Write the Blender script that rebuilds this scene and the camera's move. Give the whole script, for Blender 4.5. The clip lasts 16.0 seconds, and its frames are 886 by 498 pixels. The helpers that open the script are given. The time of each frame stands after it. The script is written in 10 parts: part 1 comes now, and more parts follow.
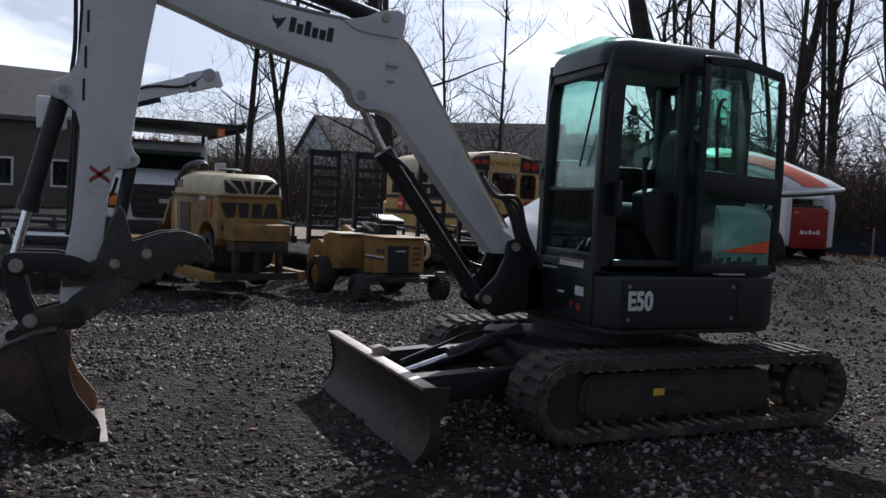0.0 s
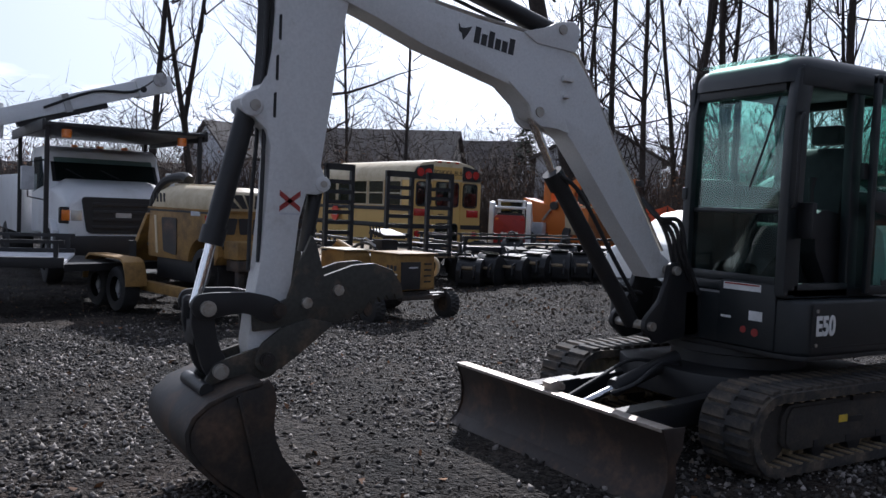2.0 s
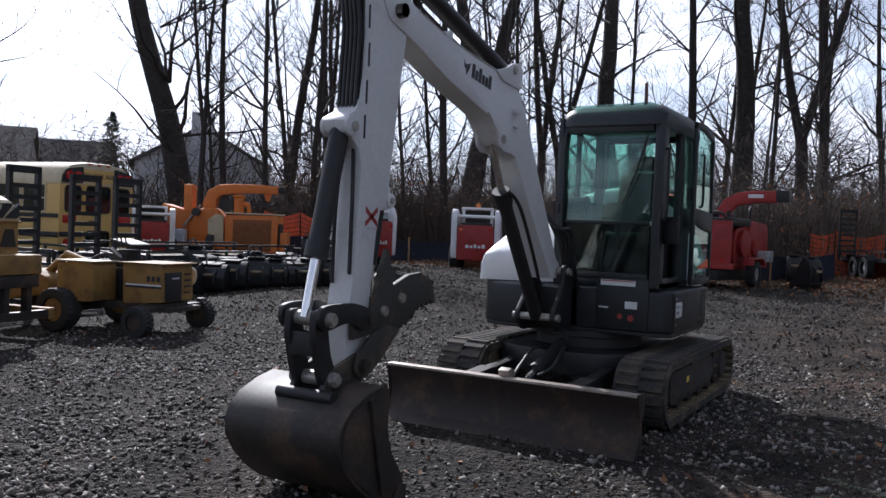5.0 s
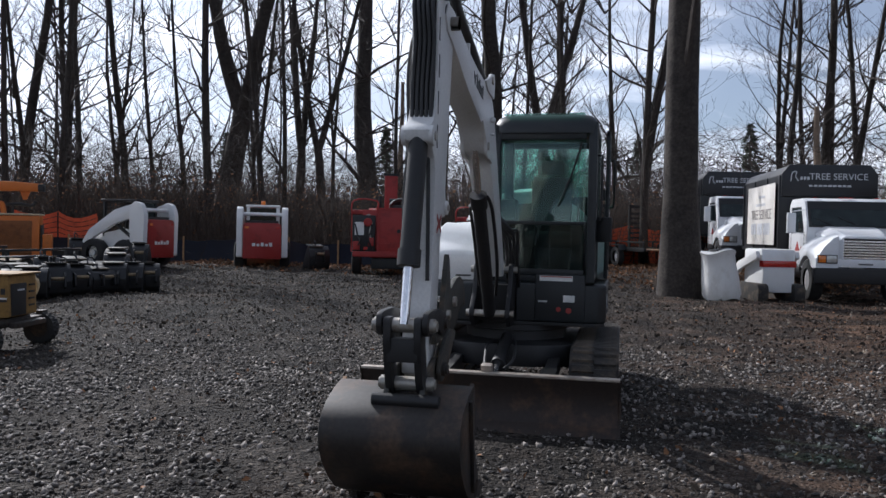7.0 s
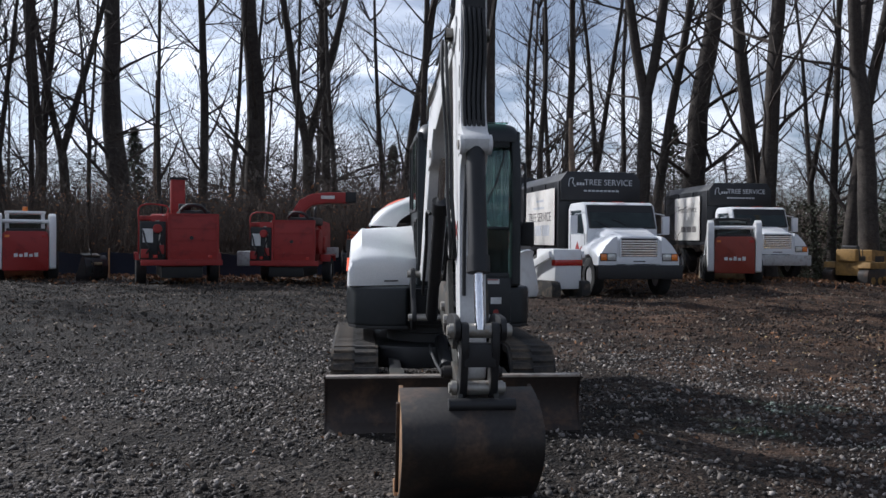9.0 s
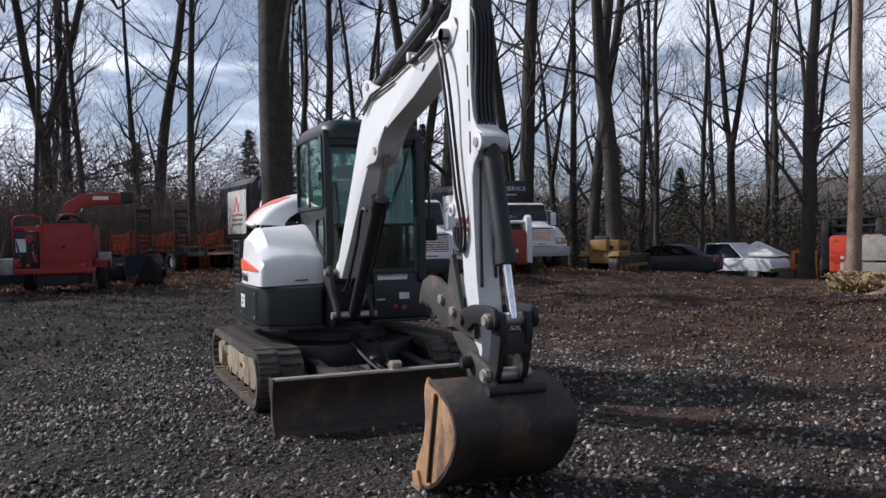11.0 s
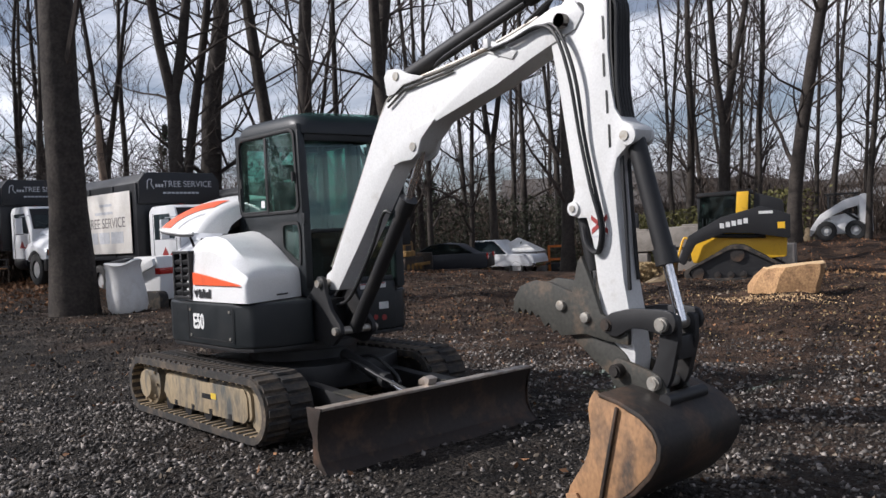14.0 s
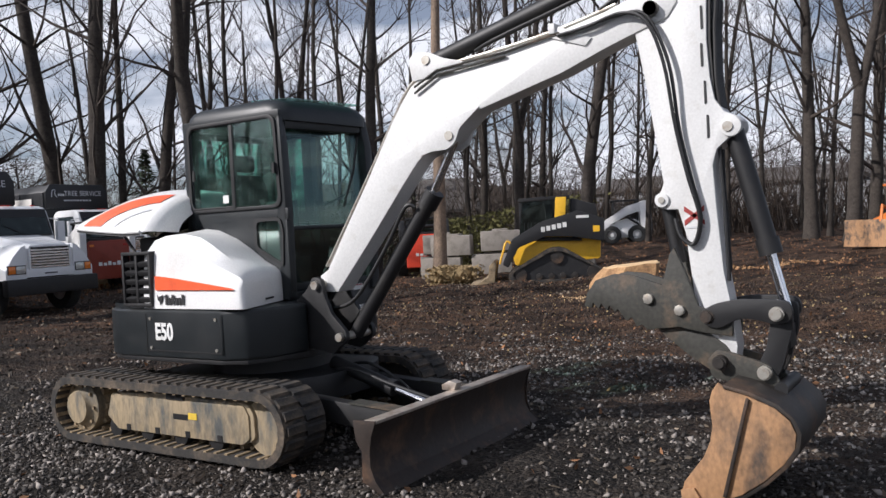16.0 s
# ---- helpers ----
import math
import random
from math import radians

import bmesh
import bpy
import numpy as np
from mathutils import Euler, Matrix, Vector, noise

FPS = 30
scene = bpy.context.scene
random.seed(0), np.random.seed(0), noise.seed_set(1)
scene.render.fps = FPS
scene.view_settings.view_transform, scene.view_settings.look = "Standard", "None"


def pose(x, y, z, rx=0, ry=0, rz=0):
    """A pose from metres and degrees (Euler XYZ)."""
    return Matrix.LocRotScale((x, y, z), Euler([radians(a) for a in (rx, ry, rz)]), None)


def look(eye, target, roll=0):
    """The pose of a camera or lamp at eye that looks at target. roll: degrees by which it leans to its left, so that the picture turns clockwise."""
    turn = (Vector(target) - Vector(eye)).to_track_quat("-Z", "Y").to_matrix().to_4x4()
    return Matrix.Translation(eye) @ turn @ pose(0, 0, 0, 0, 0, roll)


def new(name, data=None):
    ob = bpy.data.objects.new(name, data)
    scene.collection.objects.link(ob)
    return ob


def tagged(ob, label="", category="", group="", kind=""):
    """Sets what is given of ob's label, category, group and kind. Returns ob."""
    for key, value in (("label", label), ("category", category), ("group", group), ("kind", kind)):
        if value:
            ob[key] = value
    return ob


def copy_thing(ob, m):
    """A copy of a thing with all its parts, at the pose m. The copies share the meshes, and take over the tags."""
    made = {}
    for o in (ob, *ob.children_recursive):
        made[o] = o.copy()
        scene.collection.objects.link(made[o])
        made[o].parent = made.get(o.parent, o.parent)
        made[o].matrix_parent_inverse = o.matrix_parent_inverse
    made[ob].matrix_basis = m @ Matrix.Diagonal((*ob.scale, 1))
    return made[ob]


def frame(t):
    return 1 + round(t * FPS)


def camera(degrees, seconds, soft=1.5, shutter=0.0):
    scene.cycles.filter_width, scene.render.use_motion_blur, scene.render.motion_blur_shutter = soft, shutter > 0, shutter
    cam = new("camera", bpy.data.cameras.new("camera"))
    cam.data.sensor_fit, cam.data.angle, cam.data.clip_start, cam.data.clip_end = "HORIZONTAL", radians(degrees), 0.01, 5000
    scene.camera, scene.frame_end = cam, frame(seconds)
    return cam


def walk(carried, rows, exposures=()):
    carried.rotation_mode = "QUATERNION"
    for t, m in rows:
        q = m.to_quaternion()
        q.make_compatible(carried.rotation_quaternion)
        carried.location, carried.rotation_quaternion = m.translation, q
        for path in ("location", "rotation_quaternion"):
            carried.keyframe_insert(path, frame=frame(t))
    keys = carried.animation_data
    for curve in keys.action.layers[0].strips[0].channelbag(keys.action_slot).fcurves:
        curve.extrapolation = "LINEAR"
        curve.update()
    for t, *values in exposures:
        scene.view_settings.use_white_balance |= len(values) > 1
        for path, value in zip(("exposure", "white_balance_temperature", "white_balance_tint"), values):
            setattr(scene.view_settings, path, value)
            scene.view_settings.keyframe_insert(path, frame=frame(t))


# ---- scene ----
cam = camera(54.9, 16.0)
PATH = [
    (0, (3.516, 5.263, 1.476), (2.726, 3.430, 1.354), 2.74),
    (0.5, (3.879, 4.918, 1.499), (3.026, 3.113, 1.378), 2.58),
    (1, (4.239, 4.636, 1.508), (3.335, 2.855, 1.392), 2.38),
    (1.5, (4.575, 4.321, 1.509), (3.611, 2.573, 1.398), 2.36),
    (2, (4.993, 4.047, 1.510), (3.946, 2.345, 1.413), 2.32),
    (2.5, (5.395, 3.813, 1.490), (4.226, 2.193, 1.405), 2.18),
    (3, (5.778, 3.606, 1.489), (4.454, 2.108, 1.417), 2.20),
    (3.5, (6.166, 3.389, 1.499), (4.701, 2.029, 1.437), 2.13),
    (3.7, (6.318, 3.284, 1.494), (4.804, 1.978, 1.434), 2.29),
    (5.8, (7.591, 2.009, 1.448), (5.741, 1.249, 1.404), 1.74),
    (6, (7.657, 1.827, 1.472), (5.780, 1.138, 1.427), 1.63),
    (6.5, (7.840, 1.400, 1.476), (5.914, 0.861, 1.434), 1.42),
    (7, (8.035, 0.962, 1.461), (6.077, 0.552, 1.423), 1.31),
    (7.5, (8.106, 0.502, 1.458), (6.124, 0.239, 1.427), 1.07),
    (8, (8.177, 0.100, 1.464), (6.181, -0.021, 1.438), 0.79),
    (8.5, (8.151, -0.322, 1.460), (6.152, -0.280, 1.437), 0.61),
    (9, (8.212, -0.740, 1.453), (6.222, -0.542, 1.433), 0.41),
    (9.5, (8.156, -1.121, 1.439), (6.188, -0.769, 1.419), 0.22),
    (10, (8.097, -1.505, 1.436), (6.160, -1.006, 1.417), 0.06),
    (12.3, (7.486, -3.154, 1.443), (5.782, -2.108, 1.407), -2.27),
    (12.5, (7.366, -3.260, 1.459), (5.673, -2.194, 1.424), -2.26),
    (13, (7.022, -3.491, 1.484), (5.370, -2.365, 1.439), -2.64),
    (13.5, (6.688, -3.735, 1.517), (5.111, -2.505, 1.473), -2.77),
    (14, (6.341, -3.935, 1.516), (4.842, -2.612, 1.474), -2.82),
    (14.5, (5.989, -4.163, 1.530), (4.584, -2.740, 1.486), -2.79),
    (15, (5.630, -4.422, 1.560), (4.349, -2.888, 1.515), -2.86),
    (15.5, (5.213, -4.619, 1.546), (4.023, -3.012, 1.496), -2.91),
    (16, (4.779, -4.832, 1.524), (3.689, -3.156, 1.471), -3.01),
]
walk(cam, [(t, look(eye, target, roll)) for t, eye, target, roll in PATH],
     [(0, -0.28, 5680, 14), (1.5, -0.18, 5660, 14.5), (2.5, 0.24, 5500, 16), (3.5, 0.22, 5540, 16), (6, 0.13, 5660, 14.5), (8, 0.04, 5680, 12.5), (10, -0.04, 5600, 13), (12, 0.0, 5830, 15), (16, 0.0, 5950, 15)])


# ---- daylight: low winter sun behind thin broken cloud ----
SUN = Vector((-0.85, -1.15, 1.0)).normalized()
sun_el = math.asin(SUN.z)
sun_az = math.atan2(SUN.x, SUN.y)
world = bpy.data.worlds.new("sky")
scene.world = world
world.use_nodes = True
wn, wl = world.node_tree.nodes, world.node_tree.links
wn.clear()
sky = wn.new("ShaderNodeTexSky")
sky.sky_type = "NISHITA"
sky.sun_disc = False
sky.sun_elevation, sky.sun_rotation = sun_el, sun_az
sky.air_density, sky.dust_density, sky.ozone_density = 1.0, 0.4, 3.0
wco = wn.new("ShaderNodeTexCoord")
wmap = wn.new("ShaderNodeMapping")
wmap.inputs["Scale"].default_value = (1.0, 1.0, 4.6)
wl.new(wco.outputs["Generated"], wmap.inputs["Vector"])
cl = wn.new("ShaderNodeTexNoise")
cl.inputs["Scale"].default_value = 2.6
cl.inputs["Detail"].default_value = 9.0
cl.inputs["Roughness"].default_value = 0.56
cl.inputs["Distortion"].default_value = 0.35
wl.new(wmap.outputs["Vector"], cl.inputs["Vector"])
cr = wn.new("ShaderNodeValToRGB")
cr.color_ramp.elements[0].position, cr.color_ramp.elements[1].position = 0.36, 0.56
wl.new(cl.outputs["Fac"], cr.inputs["Fac"])
# cloud lies thick towards the horizon and opens to blue overhead
wsep = wn.new("ShaderNodeSeparateXYZ")
wl.new(wco.outputs["Generated"], wsep.inputs["Vector"])
thin = wn.new("ShaderNodeMapRange")
thin.inputs["From Min"].default_value, thin.inputs["From Max"].default_value = 0.21, 0.47
thin.inputs["To Min"].default_value, thin.inputs["To Max"].default_value = 1.0, 0.12
wl.new(wsep.outputs["Z"], thin.inputs["Value"])
cover = wn.new("ShaderNodeMath")
cover.operation = "MULTIPLY"
wl.new(cr.outputs["Color"], cover.inputs[0])
wl.new(thin.outputs["Result"], cover.inputs[1])
sdot = wn.new("ShaderNodeVectorMath")
sdot.operation = "DOT_PRODUCT"
sdot.inputs[1].default_value = SUN
wl.new(wco.outputs["Generated"], sdot.inputs[0])
glow = wn.new("ShaderNodeMapRange")
glow.inputs["From Min"].default_value, glow.inputs["From Max"].default_value = 0.2, 0.98
glow.inputs["To Min"].default_value, glow.inputs["To Max"].default_value = 17.0, 27.0
wl.new(sdot.outputs["Value"], glow.inputs["Value"])
veil = wn.new("ShaderNodeMapRange")
veil.inputs["From Min"].default_value, veil.inputs["From Max"].default_value = 0.5, 0.95
veil.inputs["To Min"].default_value, veil.inputs["To Max"].default_value = 0.22, 0.75
wl.new(sdot.outputs["Value"], veil.inputs["Value"])
fmx = wn.new("ShaderNodeMath")
fmx.operation = "MAXIMUM"
wl.new(cover.outputs["Value"], fmx.inputs[0])
wl.new(veil.outputs["Result"], fmx.inputs[1])
cloud = wn.new("ShaderNodeVectorMath")
cloud.operation = "SCALE"
cloud.inputs[0].default_value = (1.0, 1.0, 1.0)
wl.new(glow.outputs["Result"], cloud.inputs["Scale"])
wmix = wn.new("ShaderNodeMix")
wmix.data_type = "RGBA"
wl.new(fmx.outputs["Value"], wmix.inputs["Factor"])
wl.new(sky.outputs["Color"], wmix.inputs["A"])
wl.new(cloud.outputs["Vector"], wmix.inputs["B"])
bg = wn.new("ShaderNodeBackground")
bg.inputs["Strength"].default_value = 0.055
wl.new(wmix.outputs["Result"], bg.inputs["Color"])
wout = wn.new("ShaderNodeOutputWorld")
wl.new(bg.outputs["Background"], wout.inputs["Surface"])

sun_data = bpy.data.lights.new("sun", "SUN")
sun_data.energy, sun_data.angle, sun_data.color = 5.0, radians(0.6), (1.0, 0.93, 0.82)
sun = new("sun", sun_data)
sun.matrix_world = look(SUN * 60, (0, 0, 0))


# ---- materials ----
def rgb(v):
    return (*v, 1.0)


def mat(name, base, rough=0.6, metal=0.0, alt=None, scale=6.0, mixing=0.5, grit=40.0, bump=0.15, dist=0.004, coat=0.0, spread=0.25, speck=0.06):
    """A surface of two tones, mixed by large stains and fine grain, with a fine relief. scale, grit: patches and grains per metre."""
    m = bpy.data.materials.new(name)
    m.use_nodes = True
    n, l = m.node_tree.nodes, m.node_tree.links
    b = n["Principled BSDF"]
    co = n.new("ShaderNodeTexCoord")
    n1 = n.new("ShaderNodeTexNoise")
    n1.inputs["Scale"].default_value, n1.inputs["Detail"].default_value, n1.inputs["Roughness"].default_value = scale, 6.0, 0.65
    n2 = n.new("ShaderNodeTexNoise")
    n2.inputs["Scale"].default_value, n2.inputs["Detail"].default_value = grit, 3.0
    l.new(co.outputs["Object"], n1.inputs["Vector"])
    l.new(co.outputs["Object"], n2.inputs["Vector"])
    ramp = n.new("ShaderNodeMapRange")
    ramp.inputs["From Min"].default_value, ramp.inputs["From Max"].default_value = mixing - 0.02, mixing + spread
    l.new(n1.outputs["Fac"], ramp.inputs["Value"])
    fine = n.new("ShaderNodeMapRange")
    fine.inputs["From Min"].default_value, fine.inputs["From Max"].default_value = 0.3, 0.7
    fine.inputs["To Min"].default_value, fine.inputs["To Max"].default_value = 1 - speck, 1 + speck
    l.new(n2.outputs["Fac"], fine.inputs["Value"])
    mix = n.new("ShaderNodeMix")
    mix.data_type = "RGBA"
    mix.inputs["A"].default_value, mix.inputs["B"].default_value = rgb(base), rgb(alt or [c * 0.72 for c in base])
    l.new(ramp.outputs["Result"], mix.inputs["Factor"])
    mul = n.new("ShaderNodeVectorMath")
    mul.operation = "SCALE"
    l.new(mix.outputs["Result"], mul.inputs[0])
    l.new(fine.outputs["Result"], mul.inputs["Scale"])
    l.new(mul.outputs["Vector"], b.inputs["Base Color"])
    rr = n.new("ShaderNodeMapRange")
    rr.inputs["To Min"].default_value, rr.inputs["To Max"].default_value = max(0.03, rough - 0.12), min(1.0, rough + 0.18)
    l.new(n1.outputs["Fac"], rr.inputs["Value"])
    l.new(rr.outputs["Result"], b.inputs["Roughness"])
    b.inputs["Metallic"].default_value = metal
    b.inputs["Coat Weight"].default_value = coat
    if bump:
        bp = n.new("ShaderNodeBump")
        bp.inputs["Strength"].default_value, bp.inputs["Distance"].default_value = bump, dist
        l.new(n2.outputs["Fac"], bp.inputs["Height"])
        l.new(bp.outputs["Normal"], b.inputs["Normal"])
    return m


def glass(name, tint, rough=0.02, film=0.30):
    """A thin tinted pane: a clear film that lets light straight through, with the gloss of glass over it."""
    m = bpy.data.materials.new(name)
    m.use_nodes = True
    n, l = m.node_tree.nodes, m.node_tree.links
    n.clear()
    out = n.new("ShaderNodeOutputMaterial")
    tr = n.new("ShaderNodeBsdfTransparent")
    tr.inputs["Color"].default_value = rgb(tint)
    gl = n.new("ShaderNodeBsdfGlossy")
    gl.inputs["Roughness"].default_value = rough
    gl.inputs["Color"].default_value = (0.85, 0.95, 0.92, 1)
    fr = n.new("ShaderNodeLayerWeight")
    fr.inputs["Blend"].default_value = 0.5
    pw = n.new("ShaderNodeMath")
    pw.operation = "POWER"
    pw.inputs[1].default_value = 4.0
    l.new(fr.outputs["Facing"], pw.inputs[0])
    sc = n.new("ShaderNodeMath")
    sc.operation = "MULTIPLY_ADD"
    sc.inputs[1].default_value, sc.inputs[2].default_value = 0.6, 0.055
    l.new(pw.outputs["Value"], sc.inputs[0])
    co = n.new("ShaderNodeTexCoord")
    nz = n.new("ShaderNodeTexNoise")
    nz.inputs["Scale"].default_value, nz.inputs["Detail"].default_value = 5.0, 8.0
    l.new(co.outputs["Object"], nz.inputs["Vector"])
    # patchy pale mint diffuse layer, for dust and for sky reflected on the pane
    df = n.new("ShaderNodeBsdfDiffuse")
    df.inputs["Color"].default_value = (0.50, 0.66, 0.61, 1)
    dm = n.new("ShaderNodeMapRange")
    dm.inputs["From Min"].default_value, dm.inputs["From Max"].default_value = 0.45, 0.8
    dm.inputs["To Min"].default_value, dm.inputs["To Max"].default_value = film * 0.1, film
    l.new(nz.outputs["Fac"], dm.inputs["Value"])
    m0 = n.new("ShaderNodeMixShader")
    l.new(dm.outputs["Result"], m0.inputs["Fac"])
    l.new(tr.outputs["BSDF"], m0.inputs[1])
    l.new(df.outputs["BSDF"], m0.inputs[2])
    m1 = n.new("ShaderNodeMixShader")
    l.new(sc.outputs["Value"], m1.inputs["Fac"])
    l.new(m0.outputs["Shader"], m1.inputs[1])
    l.new(gl.outputs["BSDF"], m1.inputs[2])
    l.new(m1.outputs["Shader"], out.inputs["Surface"])
    return m


WHITE = mat("white_paint", (0.74, 0.74, 0.73), 0.36, alt=(0.64, 0.63, 0.60), scale=3.0, mixing=0.55, grit=90, bump=0.03, dist=0.001, coat=0.25)
ARMWHITE = mat("scuffed_white_paint", (0.62, 0.62, 0.61), 0.45, alt=(0.47, 0.45, 0.41), scale=7.0, mixing=0.60, grit=70, bump=0.05, dist=0.001, coat=0.1)
CHARCOAL = mat("charcoal_paint", (0.0085, 0.0115, 0.0135), 0.42, alt=(0.021, 0.022, 0.0225), scale=4.0, mixing=0.55, grit=80, bump=0.05, dist=0.001, coat=0.0)
BLACK = mat("black_steel", (0.011, 0.011, 0.012), 0.5, alt=(0.026, 0.023, 0.020), scale=6.0, mixing=0.55, grit=60, bump=0.1, dist=0.002)
PLASTIC = mat("black_plastic", (0.011, 0.011, 0.012), 0.55, grit=150, bump=0.1, dist=0.001)
RUBBER = mat("dusty_rubber", (0.028, 0.026, 0.024), 0.85, alt=(0.15, 0.115, 0.08), scale=5.0, mixing=0.49, grit=50, bump=0.3, dist=0.004, speck=0.2)
TYRE = mat("tyre_rubber", (0.022, 0.022, 0.022), 0.85, alt=(0.05, 0.046, 0.04), scale=5.0, grit=60, bump=0.3, dist=0.003)
MUDSTEEL = mat("muddy_steel", (0.26, 0.195, 0.115), 0.85, alt=(0.06, 0.047, 0.034), scale=4.5, mixing=0.47, grit=45, bump=0.35, dist=0.004, speck=0.2)
# track frame steel, darkened for the side away from the sun
SHADEFRAME = mat("shaded_track_steel", (0.030, 0.026, 0.022), 0.7, alt=(0.085, 0.066, 0.046), scale=4.0, mixing=0.55, grit=45, bump=0.3, dist=0.004, speck=0.2)
BLADE = mat("worn_blade_steel", (0.022, 0.0140, 0.0100), 0.62, alt=(0.115, 0.062, 0.034), scale=3.5, mixing=0.52, speck=0.2, grit=30, bump=0.3, dist=0.004)
WORN = mat("polished_edge_steel", (0.42, 0.37, 0.32), 0.42, 0.6, alt=(0.20, 0.14, 0.10), scale=9.0, mixing=0.5, grit=60, bump=0.15, dist=0.002)
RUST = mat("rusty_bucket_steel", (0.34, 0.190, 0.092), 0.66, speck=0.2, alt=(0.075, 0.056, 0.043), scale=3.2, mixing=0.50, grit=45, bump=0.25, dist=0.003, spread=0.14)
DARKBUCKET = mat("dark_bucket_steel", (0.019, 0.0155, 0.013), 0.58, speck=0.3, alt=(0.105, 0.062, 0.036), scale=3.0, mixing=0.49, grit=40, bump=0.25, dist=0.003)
THUMB = mat("grey_weathered_steel", (0.036, 0.035, 0.029), 0.6, speck=0.25, alt=(0.16, 0.108, 0.066), scale=4.5, mixing=0.53, grit=45, bump=0.2, dist=0.002)
CHROME = mat("chrome_rod", (0.80, 0.80, 0.82), 0.16, 1.0, alt=(0.6, 0.6, 0.6), bump=0.0)
ZINC = mat("zinc_bolt", (0.42, 0.40, 0.36), 0.45, 0.7, alt=(0.22, 0.17, 0.12), scale=20, bump=0.05)
ORANGE = mat("orange_decal", (0.80, 0.115, 0.035), 0.45, bump=0.0)
DECALW = mat("white_decal", (0.72, 0.72, 0.70), 0.5, bump=0.0)
DECALK = mat("black_decal", (0.025, 0.025, 0.027), 0.5, bump=0.0)
DECALR = mat("dark_red_decal", (0.30, 0.035, 0.03), 0.5, bump=0.0)
DECALY = mat("yellow_decal", (0.72, 0.50, 0.05), 0.5, bump=0.0)
CABGLASS = glass("green_tinted_glass", (0.70, 0.87, 0.82), film=0.07)
AUTOGLASS = glass("dark_vehicle_glass", (0.14, 0.17, 0.19), film=0.07)
SEATVINYL = mat("seat_vinyl", (0.028, 0.028, 0.030), 0.65, grit=150, bump=0.2, dist=0.001)
HOSE = mat("rubber_hose", (0.016, 0.016, 0.017), 0.5, grit=200, bump=0.1, dist=0.001)
YELLOW = mat("old_yellow_paint", (0.29, 0.165, 0.042), 0.65, alt=(0.10, 0.060, 0.025), scale=3.5, mixing=0.46, spread=0.3, speck=0.15, grit=50, bump=0.1, dist=0.002)
CREAM = mat("faded_cream_paint", (0.56, 0.47, 0.31), 0.55, alt=(0.40, 0.31, 0.18), scale=3.0, grit=60, bump=0.08, dist=0.001)
BUSYELLOW = mat("school_bus_yellow", (0.62, 0.40, 0.12), 0.45, alt=(0.48, 0.30, 0.09), scale=1.5, mixing=0.55, grit=60, bump=0.03, dist=0.001)
DEEREYELLOW = mat("bright_yellow_paint", (0.80, 0.46, 0.02), 0.42, alt=(0.55, 0.30, 0.03), scale=4.0, mixing=0.56, grit=60, bump=0.05)
DARKORANGE = mat("shaded_orange_grille", (0.22, 0.075, 0.014), 0.6, alt=(0.12, 0.04, 0.012), scale=5.0, grit=60, bump=0.06)
TRUCKGLASS = glass("smoky_green_windscreen", (0.34, 0.42, 0.40), film=0.05)
ORANGEPAINT = mat("orange_machine_paint", (0.58, 0.155, 0.016), 0.5, alt=(0.34, 0.10, 0.02), scale=3.0, mixing=0.55, grit=60, bump=0.06)
# red loader paint lowered in tone to stand for the shade of trees
SHADERED = mat("shaded_red_paint", (0.24, 0.034, 0.016), 0.5, alt=(0.15, 0.022, 0.012), scale=3.0, mixing=0.54, grit=60, bump=0.06)
RED = mat("red_machine_paint", (0.30, 0.020, 0.016), 0.5, alt=(0.13, 0.013, 0.011), scale=3.0, mixing=0.54, grit=60, bump=0.06)
REDORANGE = mat("red_orange_paint", (0.66, 0.06, 0.025), 0.45, alt=(0.42, 0.04, 0.02), scale=3.0, mixing=0.55, grit=60, bump=0.05)
TRUCKWHITE = mat("truck_white_paint", (0.74, 0.75, 0.76), 0.38, alt=(0.58, 0.57, 0.55), scale=1.6, mixing=0.55, grit=60, bump=0.02, dist=0.001, coat=0.2)
BOXBLACK = mat("black_body_panel", (0.011, 0.012, 0.015), 0.4, alt=(0.024, 0.024, 0.026), scale=1.2, grit=30, bump=0.08, dist=0.003)
BANNER = mat("vinyl_banner", (0.70, 0.67, 0.62), 0.55, alt=(0.58, 0.54, 0.48), scale=2.0, grit=30, bump=0.08, dist=0.004)
BANNERINK = mat("grey_banner_print", (0.20, 0.18, 0.17), 0.6, bump=0.0)
BANNERRED = mat("red_banner_print", (0.62, 0.16, 0.15), 0.6, bump=0.0)
SIGNSILVER = mat("pale_sign_letters", (0.55, 0.56, 0.58), 0.5, bump=0.0)
BLUETARP = mat("dark_blue_steel", (0.03, 0.05, 0.10), 0.55, alt=(0.05, 0.05, 0.06), scale=3, grit=30, bump=0.1)
SHINYBLUE = mat("dark_car_paint", (0.005, 0.007, 0.012), 0.5, bump=0.0)
NET = mat("orange_barrier_net", (0.62, 0.105, 0.035), 0.7, alt=(0.38, 0.07, 0.03), scale=4.0, grit=40, bump=0.2)
POLY = mat("white_poly", (0.74, 0.73, 0.70), 0.5, alt=(0.60, 0.57, 0.52), scale=4, grit=40, bump=0.08, dist=0.004)
CONCRETE = mat("concrete_block", (0.30, 0.27, 0.235), 0.85, alt=(0.18, 0.16, 0.135), scale=3.0, mixing=0.5, grit=30, bump=0.4, dist=0.006)
HAY = mat("straw", (0.33, 0.24, 0.12), 0.9, alt=(0.24, 0.17, 0.08), scale=14, mixing=0.48, grit=120, bump=0.8, dist=0.02)
